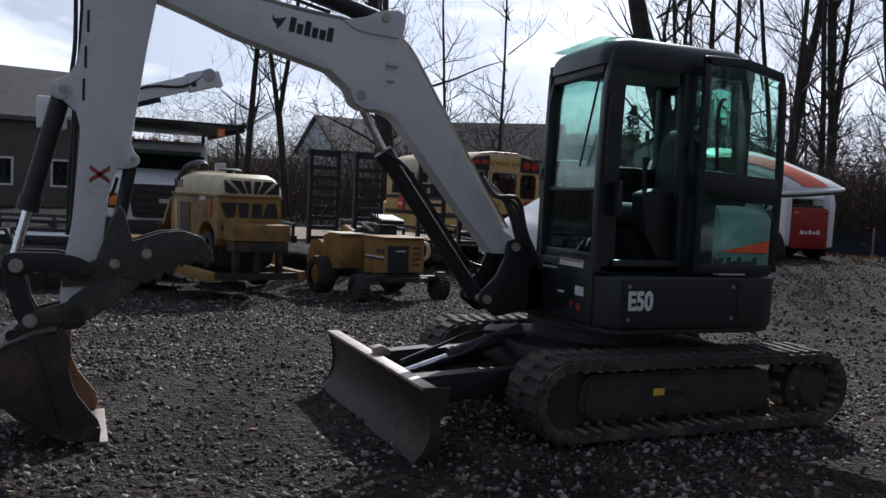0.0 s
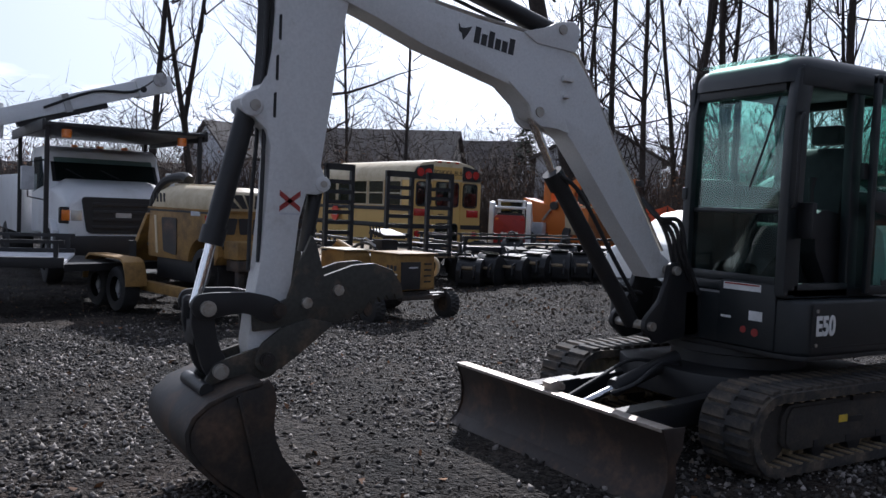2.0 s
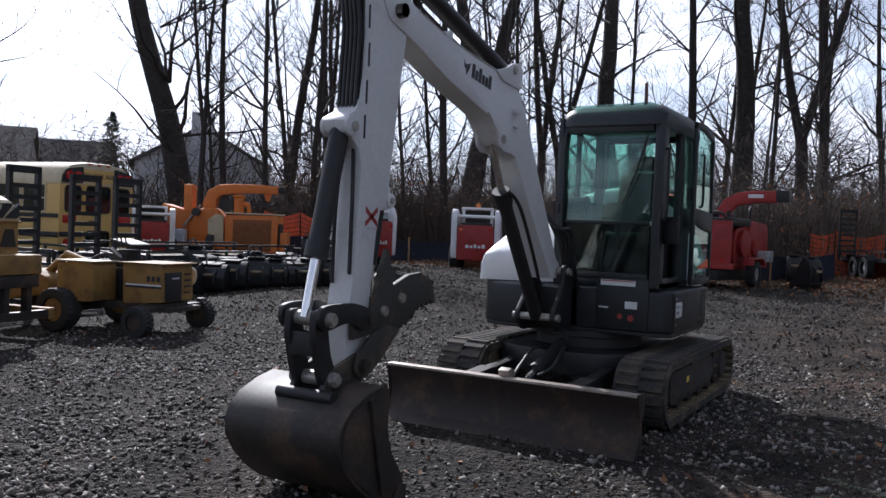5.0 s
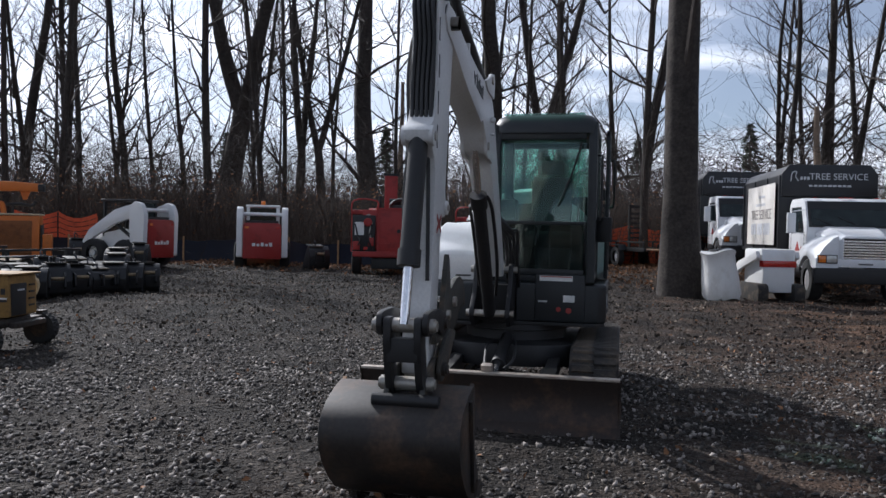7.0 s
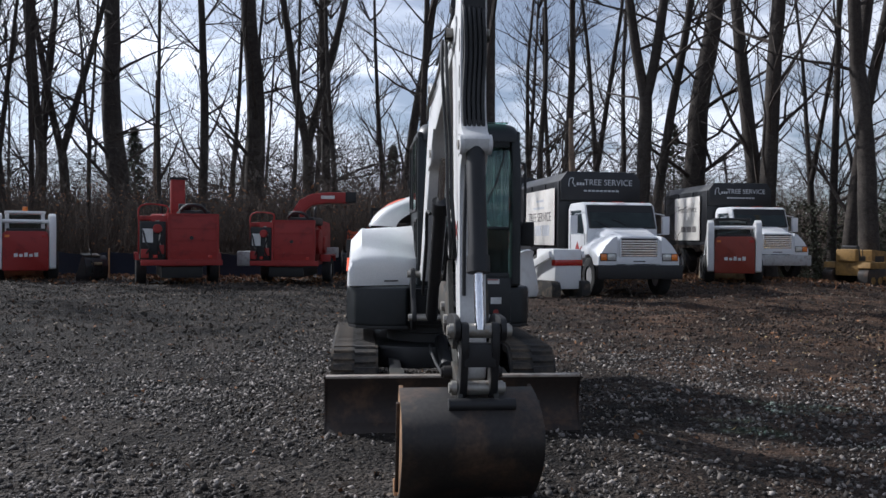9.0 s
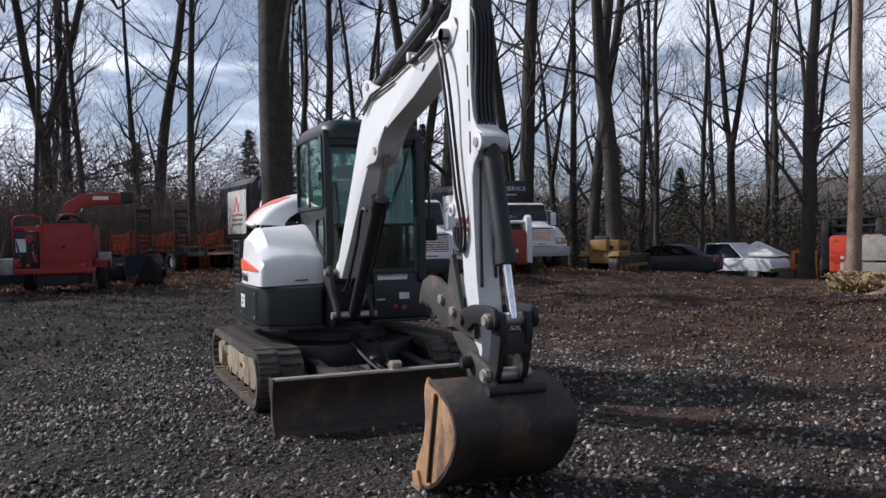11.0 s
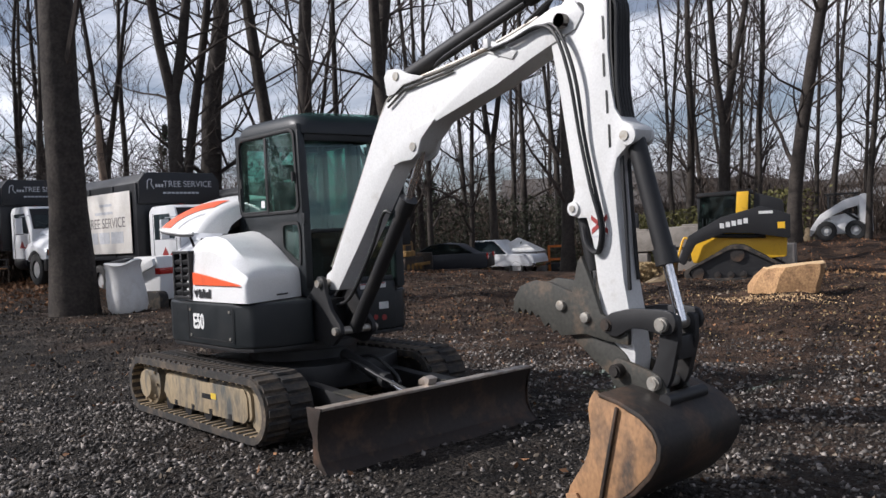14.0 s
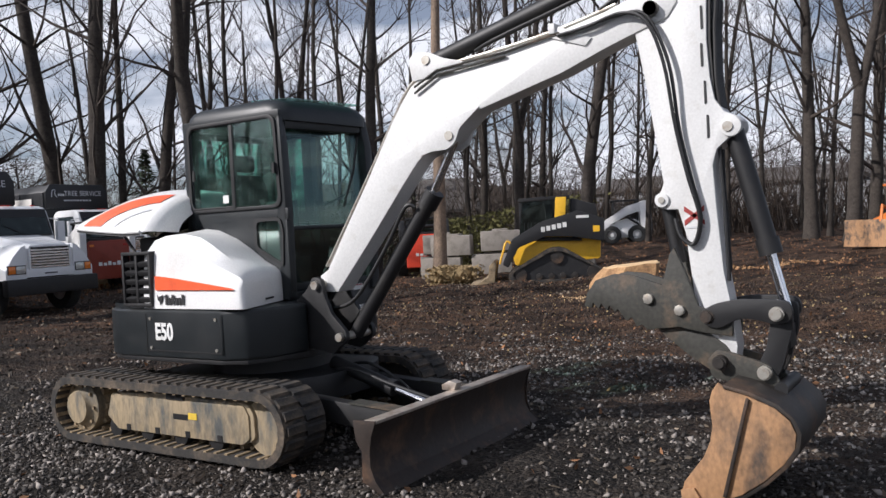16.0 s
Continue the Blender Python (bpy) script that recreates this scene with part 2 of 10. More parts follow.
FRESHWOOD = mat("fresh_sawn_wood", (0.62, 0.43, 0.235), 0.75, alt=(0.46, 0.28, 0.13), scale=4.0, mixing=0.5, grit=35, bump=0.15, dist=0.004)
SPLITWOOD = mat("torn_brown_wood", (0.40, 0.235, 0.11), 0.85, speck=0.3, alt=(0.15, 0.08, 0.042), scale=5.0, mixing=0.5, grit=30, bump=0.5, dist=0.02)
GREYBARK = mat("grey_bark", (0.046, 0.037, 0.030), 0.95, speck=0.35, alt=(0.019, 0.0155, 0.013), scale=5.0, mixing=0.47, grit=22, bump=0.6, dist=0.02)
PALEBARK = mat("pale_bare_wood", (0.24, 0.175, 0.125), 0.85, speck=0.3, alt=(0.11, 0.08, 0.06), scale=3.0, mixing=0.5, grit=20, bump=0.5, dist=0.02)
TWIG = mat("twig_bark", (0.058, 0.045, 0.037), 0.95, alt=(0.030, 0.024, 0.020), scale=7.0, mixing=0.48, spread=0.2, grit=26, bump=0.7, dist=0.014, speck=0.3)
NAVYFABRIC = mat("navy_silt_fabric", (0.012, 0.017, 0.032), 0.75, alt=(0.022, 0.024, 0.032), scale=2.0, grit=60, bump=0.15, dist=0.004)
BRUSH = mat("brown_brush", (0.062, 0.043, 0.031), 0.95, alt=(0.032, 0.024, 0.019), scale=0.6, grit=5, bump=0.0)
DEADLEAF = mat("dead_leaves", (0.20, 0.098, 0.045), 0.9, alt=(0.11, 0.058, 0.03), scale=0.5, grit=8, bump=0.0)
FARWOOD = mat("far_wooded_rise", (0.085, 0.066, 0.052), 0.95, speck=0.3, alt=(0.045, 0.038, 0.032), scale=0.12, mixing=0.48, grit=1.5, bump=1.0, dist=1.0)
BRUSHGREEN = mat("dull_evergreen_leaves", (0.045, 0.048, 0.026), 0.85, alt=(0.026, 0.026, 0.017), scale=1.0, grit=8, bump=0.0)
EVERGREEN = mat("evergreen_needles", (0.040, 0.060, 0.028), 0.9, alt=(0.022, 0.036, 0.018), scale=1.0, grit=8, bump=0.0)
OLIVE = mat("olive_shrub_leaves", (0.15, 0.14, 0.045), 0.9, alt=(0.09, 0.09, 0.03), scale=1.0, grit=8, bump=0.0)
BROWNSIDING = mat("brown_house_siding", (0.125, 0.095, 0.078), 0.8, alt=(0.09, 0.07, 0.06), scale=1.0, grit=10, bump=0.05)
GREYMETAL = mat("grey_metal_cladding", (0.30, 0.30, 0.31), 0.7, alt=(0.24, 0.235, 0.235), scale=0.6, grit=10, bump=0.05)
SIDING = mat("pale_house_siding", (0.82, 0.83, 0.85), 0.75, alt=(0.70, 0.71, 0.73), scale=1.0, grit=10, bump=0.05)
TANSIDING = mat("tan_house_siding", (0.42, 0.38, 0.33), 0.8, alt=(0.33, 0.29, 0.25), scale=1.0, grit=10, bump=0.05)
SHINGLE = mat("roof_shingles", (0.12, 0.108, 0.10), 0.9, alt=(0.08, 0.073, 0.068), scale=3.0, grit=12, bump=0.4, dist=0.01)
BRICK = mat("chimney_brick", (0.19, 0.12, 0.095), 0.9, alt=(0.14, 0.09, 0.075), scale=5, grit=14, bump=0.3)
LAMPRED = mat("red_lens", (0.42, 0.02, 0.015), 0.2, bump=0.0, coat=0.5)
LAMPAMBER = mat("amber_lens", (0.75, 0.20, 0.02), 0.25, bump=0.0, coat=0.5)
LAMPCLEAR = mat("clear_lens", (0.55, 0.55, 0.52), 0.12, 0.3, bump=0.0)
RIM = mat("painted_steel_rim", (0.42, 0.42, 0.42), 0.45, 0.3, alt=(0.22, 0.20, 0.18), scale=8, grit=60, bump=0.05)
STONE = mat("crushed_stone", (0.136, 0.122, 0.110), 0.72, speck=0.12, alt=(0.042, 0.035, 0.029), scale=20.0, mixing=0.48, grit=160, bump=0.2, dist=0.002)


def per_island(m, low, high, skew=1.0):
    """Varies the brightness of every loose piece of a mesh."""
    n, l = m.node_tree.nodes, m.node_tree.links
    b = n["Principled BSDF"]
    src = b.inputs["Base Color"].links[0].from_socket
    geo = n.new("ShaderNodeNewGeometry")
    mr = n.new("ShaderNodeMapRange")
    mr.inputs["To Min"].default_value, mr.inputs["To Max"].default_value = low, high
    pw = n.new("ShaderNodeMath")
    pw.operation = "POWER"
    pw.inputs[1].default_value = skew
    l.new(geo.outputs["Random Per Island"], pw.inputs[0])
    l.new(pw.outputs["Value"], mr.inputs["Value"])
    sc = n.new("ShaderNodeVectorMath")
    sc.operation = "SCALE"
    l.new(src, sc.inputs[0])
    l.new(mr.outputs["Result"], sc.inputs["Scale"])
    l.new(sc.outputs["Vector"], b.inputs["Base Color"])


per_island(STONE, 0.25, 3.0, 2.6)
STONE.node_tree.nodes["Principled BSDF"].inputs["Specular IOR Level"].default_value = 0.3
per_island(DEADLEAF, 0.5, 1.6)
per_island(BRUSH, 0.6, 1.4)
CHIP = mat("pale_chips", (0.115, 0.092, 0.068), 0.8, alt=(0.055, 0.043, 0.032), scale=1.0, grit=30, bump=0.0)
per_island(CHIP, 0.2, 2.2, 2.2)
CLOD = mat("soil_clod", (0.040, 0.025, 0.016), 0.95, speck=0.25, alt=(0.018, 0.011, 0.0075), scale=6.0, grit=60, bump=0.4, dist=0.006)
per_island(CLOD, 0.5, 1.6)


def ground_material():
    """Grey crushed stone that gives way to dark brown soil, leaf litter and wood chips."""
    m = bpy.data.materials.new("yard_ground")
    m.use_nodes = True
    n, l = m.node_tree.nodes, m.node_tree.links
    b = n["Principled BSDF"]
    co = n.new("ShaderNodeTexCoord")

    def tex(kind, scale, **kw):
        t = n.new(kind)
        t.inputs["Scale"].default_value = scale
        for k, v in kw.items():
            t.inputs[k].default_value = v
        l.new(co.outputs["Object"], t.inputs["Vector"])
        return t

    def mixc(fac, a, c):
        x = n.new("ShaderNodeMix")
        x.data_type = "RGBA"
        l.new(fac, x.inputs["Factor"])
        for key, v in (("A", a), ("B", c)):
            if isinstance(v, tuple):
                x.inputs[key].default_value = rgb(v)
            else:
                l.new(v, x.inputs[key])
        return x.outputs["Result"]

    def span(src, a, c, lo=0.0, hi=1.0):
        x = n.new("ShaderNodeMapRange")
        x.inputs["From Min"].default_value, x.inputs["From Max"].default_value = a, c
        x.inputs["To Min"].default_value, x.inputs["To Max"].default_value = lo, hi
        l.new(src, x.inputs["Value"])
        return x.outputs["Result"]

    cells = tex("ShaderNodeTexVoronoi", 38.0)
    cells2 = tex("ShaderNodeTexVoronoi", 16.0)
    big = tex("ShaderNodeTexNoise", 0.35, Detail=6.0, Roughness=0.6)
    mid = tex("ShaderNodeTexNoise", 2.2, Detail=7.0, Roughness=0.7)
    fine = tex("ShaderNodeTexNoise", 60.0, Detail=3.0)
    sep = n.new("ShaderNodeSeparateXYZ")
    l.new(co.outputs["Object"], sep.inputs["Vector"])
    sepc = n.new("ShaderNodeSeparateColor")
    l.new(cells.outputs["Color"], sepc.inputs["Color"])
    gravel = mixc(span(sepc.outputs["Red"], 0.0, 1.0), (0.008, 0.0066, 0.0055), (0.082, 0.070, 0.059))
    gravel = mixc(span(mid.outputs["Fac"], 0.45, 0.75), gravel, (0.028, 0.021, 0.016))
    soil = mixc(span(mid.outputs["Fac"], 0.35, 0.7), (0.021, 0.0120, 0.0078), (0.150, 0.088, 0.055))
    chips = mixc(span(sepc.outputs["Green"], 0.95, 0.97), soil, (0.12, 0.078, 0.045))
    # soil shows more towards the wood lot and away from the parked machine
    yy = span(sep.outputs["Y"], -0.5, 4.5)
    noise_add = n.new("ShaderNodeMath")
    noise_add.operation = "MULTIPLY_ADD"
    l.new(big.outputs["Fac"], noise_add.inputs[0])
    noise_add.inputs[1].default_value = 1.7
    noise_add.inputs[2].default_value = -0.95
    add = n.new("ShaderNodeMath")
    add.operation = "ADD"
    add.use_clamp = True
    l.new(yy, add.inputs[0])
    l.new(noise_add.outputs["Value"], add.inputs[1])
    col = mixc(add.outputs["Value"], gravel, chips)
    # broad random patches: pale sandy spots, and tree shade put into the colour
    patch = tex("ShaderNodeTexNoise", 0.9, Detail=5.0, Roughness=0.62)
    patch_tone = n.new("ShaderNodeVectorMath")
    patch_tone.operation = "SCALE"
    l.new(col, patch_tone.inputs[0])
    l.new(span(patch.outputs["Fac"], 0.38, 0.64, 0.25, 1.5), patch_tone.inputs["Scale"])
    col = patch_tone.outputs["Vector"]
    xx = span(sep.outputs["X"], -17.0, -24.0)
    litter = mixc(span(sepc.outputs["Blue"], 0.2, 0.9), (0.042, 0.028, 0.018), (0.125, 0.072, 0.038))
    col = mixc(xx, col, litter)
    l.new(col, b.inputs["Base Color"])
    b.inputs["Roughness"].default_value = 0.9
    b.inputs["Specular IOR Level"].default_value = 0.2
    h1 = n.new("ShaderNodeMath")
    h1.operation = "MULTIPLY_ADD"
    l.new(cells.outputs["Distance"], h1.inputs[0])
    h1.inputs[1].default_value = -0.8
    l.new(fine.outputs["Fac"], h1.inputs[2])
    h2 = n.new("ShaderNodeMath")
    h2.operation = "MULTIPLY_ADD"
    l.new(cells2.outputs["Distance"], h2.inputs[0])
    h2.inputs[1].default_value = -1.2
    l.new(h1.outputs["Value"], h2.inputs[2])
    h3 = n.new("ShaderNodeMath")
    h3.operation = "MULTIPLY_ADD"
    l.new(mid.outputs["Fac"], h3.inputs[0])
    h3.inputs[1].default_value = 2.0
    l.new(h2.outputs["Value"], h3.inputs[2])
    bp = n.new("ShaderNodeBump")
    bp.inputs["Strength"].default_value, bp.inputs["Distance"].default_value = 1.0, 0.060
    l.new(h3.outputs["Value"], bp.inputs["Height"])
    l.new(bp.outputs["Normal"], b.inputs["Normal"])
    return m


GROUND = ground_material()


def streaked(m, sx, sz):
    """Draws a material's stains out along the upright."""
    n, l = m.node_tree.nodes, m.node_tree.links
    mp = n.new("ShaderNodeMapping")
    mp.inputs["Scale"].default_value = (sx, sx, sz)
    l.new(next(q for q in n if q.type == "TEX_COORD").outputs["Object"], mp.inputs["Vector"])
    for q in n:
        if q.type == "TEX_NOISE":
            l.new(mp.outputs["Vector"], q.inputs["Vector"])
    return m


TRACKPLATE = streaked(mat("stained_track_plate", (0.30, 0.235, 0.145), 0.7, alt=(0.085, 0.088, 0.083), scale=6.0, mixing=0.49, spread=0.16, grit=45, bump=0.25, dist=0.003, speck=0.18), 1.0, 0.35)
streaked(RUST, 1.0, 0.6)
streaked(TWIG, 1.0, 0.16)


# ---- mesh tools ----
class Shape:
    """Collects faces of one mesh. Every method adds a closed piece and returns the shape."""

    def __init__(self):
        self.v, self.f, self.starts = [], [], []

    def add(self, verts, faces, m=None):
        k = len(self.v)
        self.starts.append((k, len(self.f)))
        self.v += [tuple(m @ Vector(p)) if m else tuple(p) for p in verts]
        self.f += [tuple(i + k for i in f) for f in faces]
        return self

    def box(self, x0, x1, y0, y1, z0, z1, m=None):
        p = [(x, y, z) for x in (x0, x1) for y in (y0, y1) for z in (z0, z1)]
        return self.add(p, [(0, 1, 3, 2), (4, 6, 7, 5), (0, 4, 5, 1), (2, 3, 7, 6), (0, 2, 6, 4), (1, 5, 7, 3)], m)

    def prism(self, pts, a, b, axis="y", m=None):
        """A polygon drawn out along an axis. axis y: points are (x, z); x: (y, z); z: (x, y)."""
        n = len(pts)

        def at(p, d):
            return {"y": (p[0], d, p[1]), "x": (d, p[0], p[1]), "z": (p[0], p[1], d)}[axis]

        v = [at(p, a) for p in pts] + [at(p, b) for p in pts]
        return self.add(v, [tuple(range(n)), tuple(range(2 * n - 1, n - 1, -1))] + [(i, i + n, (i + 1) % n + n, (i + 1) % n) for i in range(n)], m)

    def tube(self, path, r, seg=8, caps=True, m=None):
        """A round bar along points; r is one radius or one for each point."""
        path = [Vector(p) for p in path]
        rs = r if isinstance(r, (list, tuple)) else [r] * len(path)
        v, f = [], []
        side = None
        for i, p in enumerate(path):
            d = (path[min(i + 1, len(path) - 1)] - path[max(i - 1, 0)]).normalized()
            if side is None:
                side = d.orthogonal().normalized()
            side = (side - d * side.dot(d)).normalized()
            up = d.cross(side)
            for k in range(seg):
                a = 2 * math.pi * k / seg
                v.append(p + (side * math.cos(a) + up * math.sin(a)) * rs[i])
        for i in range(len(path) - 1):
            for k in range(seg):
                a, b = i * seg + k, i * seg + (k + 1) % seg
                f.append((a, b, b + seg, a + seg))
        if caps:
            f += [tuple(range(seg - 1, -1, -1)), tuple(range((len(path) - 1) * seg, len(path) * seg))]
        return self.add(v, f, m)

    def cyl(self, p, q, r, seg=20, m=None):
        return self.tube([p, q], r, seg, True, m)

    def lathe(self, prof, seg=24, axis="y", m=None):
        """Turns (radius, along) points round an axis through the origin."""
        n, v, f = len(prof), [], []
        for k in range(seg):
            a = 2 * math.pi * k / seg
            for r, h in prof:
                c, s = r * math.cos(a), r * math.sin(a)
                v.append({"y": (c, h, s), "z": (c, s, h), "x": (h, c, s)}[axis])
        for k in range(seg):
            for i in range(n - 1):
                f.append((k * n + i, ((k + 1) % seg) * n + i, ((k + 1) % seg) * n + i + 1, k * n + i + 1))
        f.append(tuple(k * n for k in range(seg)))
        f.append(tuple((seg - 1 - k) * n + n - 1 for k in range(seg)))
        return self.add(v, f, m)

    def loft(self, rings, m=None, closed=True):
        """Skins rings of equal length; closed: the rings are loops with end caps."""
        n, v, f = len(rings[0]), [p for r in rings for p in r], []
        for i in range(len(rings) - 1):
            for k in range(n if closed else n - 1):
                a, b = i * n + k, i * n + (k + 1) % n
                f.append((a, b, b + n, a + n))
        if closed:
            f += [tuple(range(n - 1, -1, -1)), tuple(range((len(rings) - 1) * n, len(rings) * n))]
        return self.add(v, f, m)

    def mesh(self, name, material, bevel=0.0, smooth=True, seg=2):
        me = bpy.data.meshes.new(name)
        me.from_pydata(self.v, [], self.f)
        bm = bmesh.new()
        bm.from_mesh(me)
        bmesh.ops.recalc_face_normals(bm, faces=bm.faces)
        if bevel:
            es = [e for e in bm.edges if e.is_manifold and e.calc_face_angle(0) > 0.55]
            bmesh.ops.bevel(bm, geom=es, offset=bevel, segments=seg, profile=0.6, affect="EDGES", clamp_overlap=True)
        if smooth:
            for fa in bm.faces:
                fa.smooth = True
            for e in bm.edges:
                e.smooth = e.is_manifold and e.calc_face_angle(0) < 0.62
        bm.to_mesh(me)
        bm.free()
        me.materials.append(material)
        return me


def pieces(name, shape, material, parent, label="", bevel=0.0):
    """Each piece of a shape as a part of its own."""
    ends = shape.starts[1:] + [(len(shape.v), len(shape.f))]
    for (v0, f0), (v1, f1) in zip(shape.starts, ends):
        s = Shape()
        s.v, s.f = shape.v[v0:v1], [tuple(i - v0 for i in f) for f in shape.f[f0:f1]]
        part(name, s, material, parent, label, bevel)


def thing(name, m, label, category, group="", kind=""):
    ob = new(name)
    ob.empty_display_size = 0.2
    ob.matrix_world = m
    return tagged(ob, label, category, group, kind)


def part(name, shape, material, parent, label="", bevel=0.0, at=None, smooth=True, seg=2):
    """One mesh under a thing or under a part; shape may also be a ready mesh."""
    me = shape if isinstance(shape, bpy.types.Mesh) else shape.mesh(name, material, bevel, smooth, seg)
    ob = new(name, me)
    ob.parent = parent
    if at is not None:
        ob.matrix_basis = at
    return tagged(ob, label)


def solid(name, shape, material, label, category, group="", kind="", bevel=0.0, m=None, smooth=True):
    ob = new(name, shape.mesh(name, material, bevel, smooth))
    if m is not None:
        ob.matrix_world = m
    return tagged(ob, label, category, group, kind)


def letters(text, size, material, depth=0.003, bold=0.0):
    """Raised lettering as a mesh: baseline along x, facing -y, centred."""
    cu = bpy.data.curves.new("letters", "FONT")
    cu.body, cu.size, cu.extrude, cu.align_x, cu.align_y = text, size, depth, "CENTER", "CENTER"
    cu.offset = bold
    ob = bpy.data.objects.new("letters", cu)
    me = bpy.data.meshes.new_from_object(ob)
    bpy.data.objects.remove(ob)
    me.transform(Matrix.Rotation(radians(90), 4, "X"))
    me.materials.clear()
    me.materials.append(material)
    return me


def rounded(pts, r, n=4):
    """Rounds the corners of a polygon in the plane."""
    out = []
    k = len(pts)
    for i in range(k):
        p, a, b = Vector(pts[i]), Vector(pts[i - 1]), Vector(pts[(i + 1) % k])
        da, db = (a - p), (b - p)
        ra = min(r, da.length * 0.45)
        rb = min(r, db.length * 0.45)
        s, e = p + da.normalized() * ra, p + db.normalized() * rb
        for j in range(n + 1):
            t = j / n
            out.append(tuple((1 - t) ** 2 * s + 2 * t * (1 - t) * p + t * t * e))
    return out


def smooth_path(pts, n=6):
    """A flowing line through points."""
    pts = [Vector(p) for p in pts]
    out = []
    for i in range(len(pts) - 1):
        p0, p1, p2, p3 = pts[max(i - 1, 0)], pts[i], pts[i + 1], pts[min(i + 2, len(pts) - 1)]
        for j in range(n):
            t = j / n
            out.append(0.5 * (2 * p1 + (p2 - p0) * t + (2 * p0 - 5 * p1 + 4 * p2 - p3) * t * t + (3 * p1 - p0 - 3 * p2 + p3) * t ** 3))
    return out + [pts[-1]]


def window(s, x0, x1, z0, z1, y, frame_w=0.03, depth=0.03):
    """Four bars round an opening in an xz wall, added to a shape."""
    s.box(x0, x1, y - depth, y + depth, z0, z0 + frame_w).box(x0, x1, y - depth, y + depth, z1 - frame_w, z1)
    return s.box(x0, x0 + frame_w, y - depth, y + depth, z0 + frame_w, z1 - frame_w).box(x1 - frame_w, x1, y - depth, y + depth, z0 + frame_w, z1 - frame_w)


def wheel(parent, x, y, z, r, w, rim_mat, tyre_mat=None, out=1, dish=0.55, name="wheel"):
    """A tyre with a rim and hub, axle along y; out: the side on which the rim shows."""
    hub = part(name, Shape().lathe([(r * dish, -w * 0.36), (r * dish * 0.98, out * 0.1 * w), (r * 0.2, out * 0.05 * w), (r * 0.2, out * 0.35 * w), (0.01, out * 0.36 * w)], 20), rim_mat, parent, at=pose(x, y, z))
    b = r - 0.02
    tyre, n = Shape(), 44
    rings = []
    for k in range(n + 1):
        hi, lo = (r, b) if k % 2 else (b, r)
        c, q = math.cos(2 * math.pi * k / n), math.sin(2 * math.pi * k / n)
        prof = [(r * dish, -w / 2), (r * 0.8, -w * 0.55), (r * 0.95, -w * 0.48), (hi, -w * 0.38), (hi, -w * 0.05), (lo, w * 0.05), (lo, w * 0.38), (r * 0.95, w * 0.48), (r * 0.8, w * 0.55), (r * dish, w / 2)]
        rings.append([(a * c, h, a * q) for a, h in prof])
    tyre.loft(rings, closed=False)
    part("tyre", tyre, tyre_mat or TYRE, hub)
    lug = Shape()
    for k in range(8):
        a = 2 * math.pi * k / 8
        lug.cyl((r * 0.33 * math.cos(a), out * 0.0, r * 0.33 * math.sin(a)), (r * 0.33 * math.cos(a), out * (0.2 * w), r * 0.33 * math.sin(a)), r * 0.03, 6)
    part("wheel_nut", lug, ZINC, hub)
    return hub


# ---- the ground: level where the excavator stands, gently uneven further off ----
SITES = [(0, 0, 0), (3, 5, 0), (8, 0, 0), (6, -5, 0), (-1, -6, 0), (1.5, -8.2, -0.12), (2.62, -11.94, -0.08), (-8.85, -9.11, 0.11), (-15.79, -14.01, 0.23), (-18.41, -10.91, 0.22),
         (-15.29, -5.6, 0.21), (-17.3, -2.35, 0.16), (-13.1, 2.34, 0.06), (-13.79, 5.34, 0.06), (-19.38, 13.35, 0.21), (-21.99, 4.06, 0.44), (-24, 25.01, -0.8), (-6.22, 19.99, -0.21), (-9.02, 32.99, 0.28), (-7.4, -16.3, -0.15),
         (-1.81, 12.3, -0.08), (-14.0, -17.6, 0.24), (14, 0, 0), (4, 14, 0), (10, -12, 0), (-11.62, 20.09, -0.44), (4, 34, 0.1), (-19.98, 17.04, -0.06), (-22.63, 29.57, -0.99)]


def ground_z(x, y):
    a = b = 0.0
    for sx, sy, sz in SITES:
        d2 = (x - sx) ** 2 + (y - sy) ** 2 + 0.6
        w = 1.0 / (d2 * d2)
        a, b = a + w * sz, b + w
    z = a / b
    r = math.hypot(x, y)
    if r > 60:
        z *= max(0.0, 1 - (r - 60) / 100)
    bumps = noise.noise((x * 0.55, y * 0.55, 3.0)) * 0.05 + noise.noise((x * 1.7, y * 1.7, 7.0)) * 0.02
    ruts = 0.0
    if y > 4.5 and x > -12:
        q = 0.85 * x + 0.5 * y + 0.5 * noise.noise((x * 0.25, y * 0.25, 2.0))
        ruts = (0.050 * math.sin(q * 3.1) + 0.07 * abs(noise.noise((x * 2.6, y * 2.6, 11.0)))) * min(1.0, (y - 4.5) / 2.5)
    dx, dy = max(0.0, abs(x) - 1.7), max(0.0, abs(y) - 1.0)
    clear = min(1.0, max(0.0, min(math.hypot(dx, dy), math.hypot(x - 3.6, y + 0.15) - 0.55) / 0.8))
    lumps = (0.034 * noise.noise((x * 1.25, y * 1.25, 21.0)) + 0.020 * noise.noise((x * 2.9, y * 2.9, 23.0))) * clear
    swell = 0.075 * noise.noise((x * 0.42, y * 0.42, 31.0)) * min(1.0, max(0.0, min(math.hypot(dx, dy), math.hypot(x - 3.6, y + 0.15) - 0.55) - 0.4) / 2.0)
    return z + ruts + lumps + swell + bumps * min(1.0, max(0.0, (y - 2.0) / 6.0 if x > -16 else 1.0))


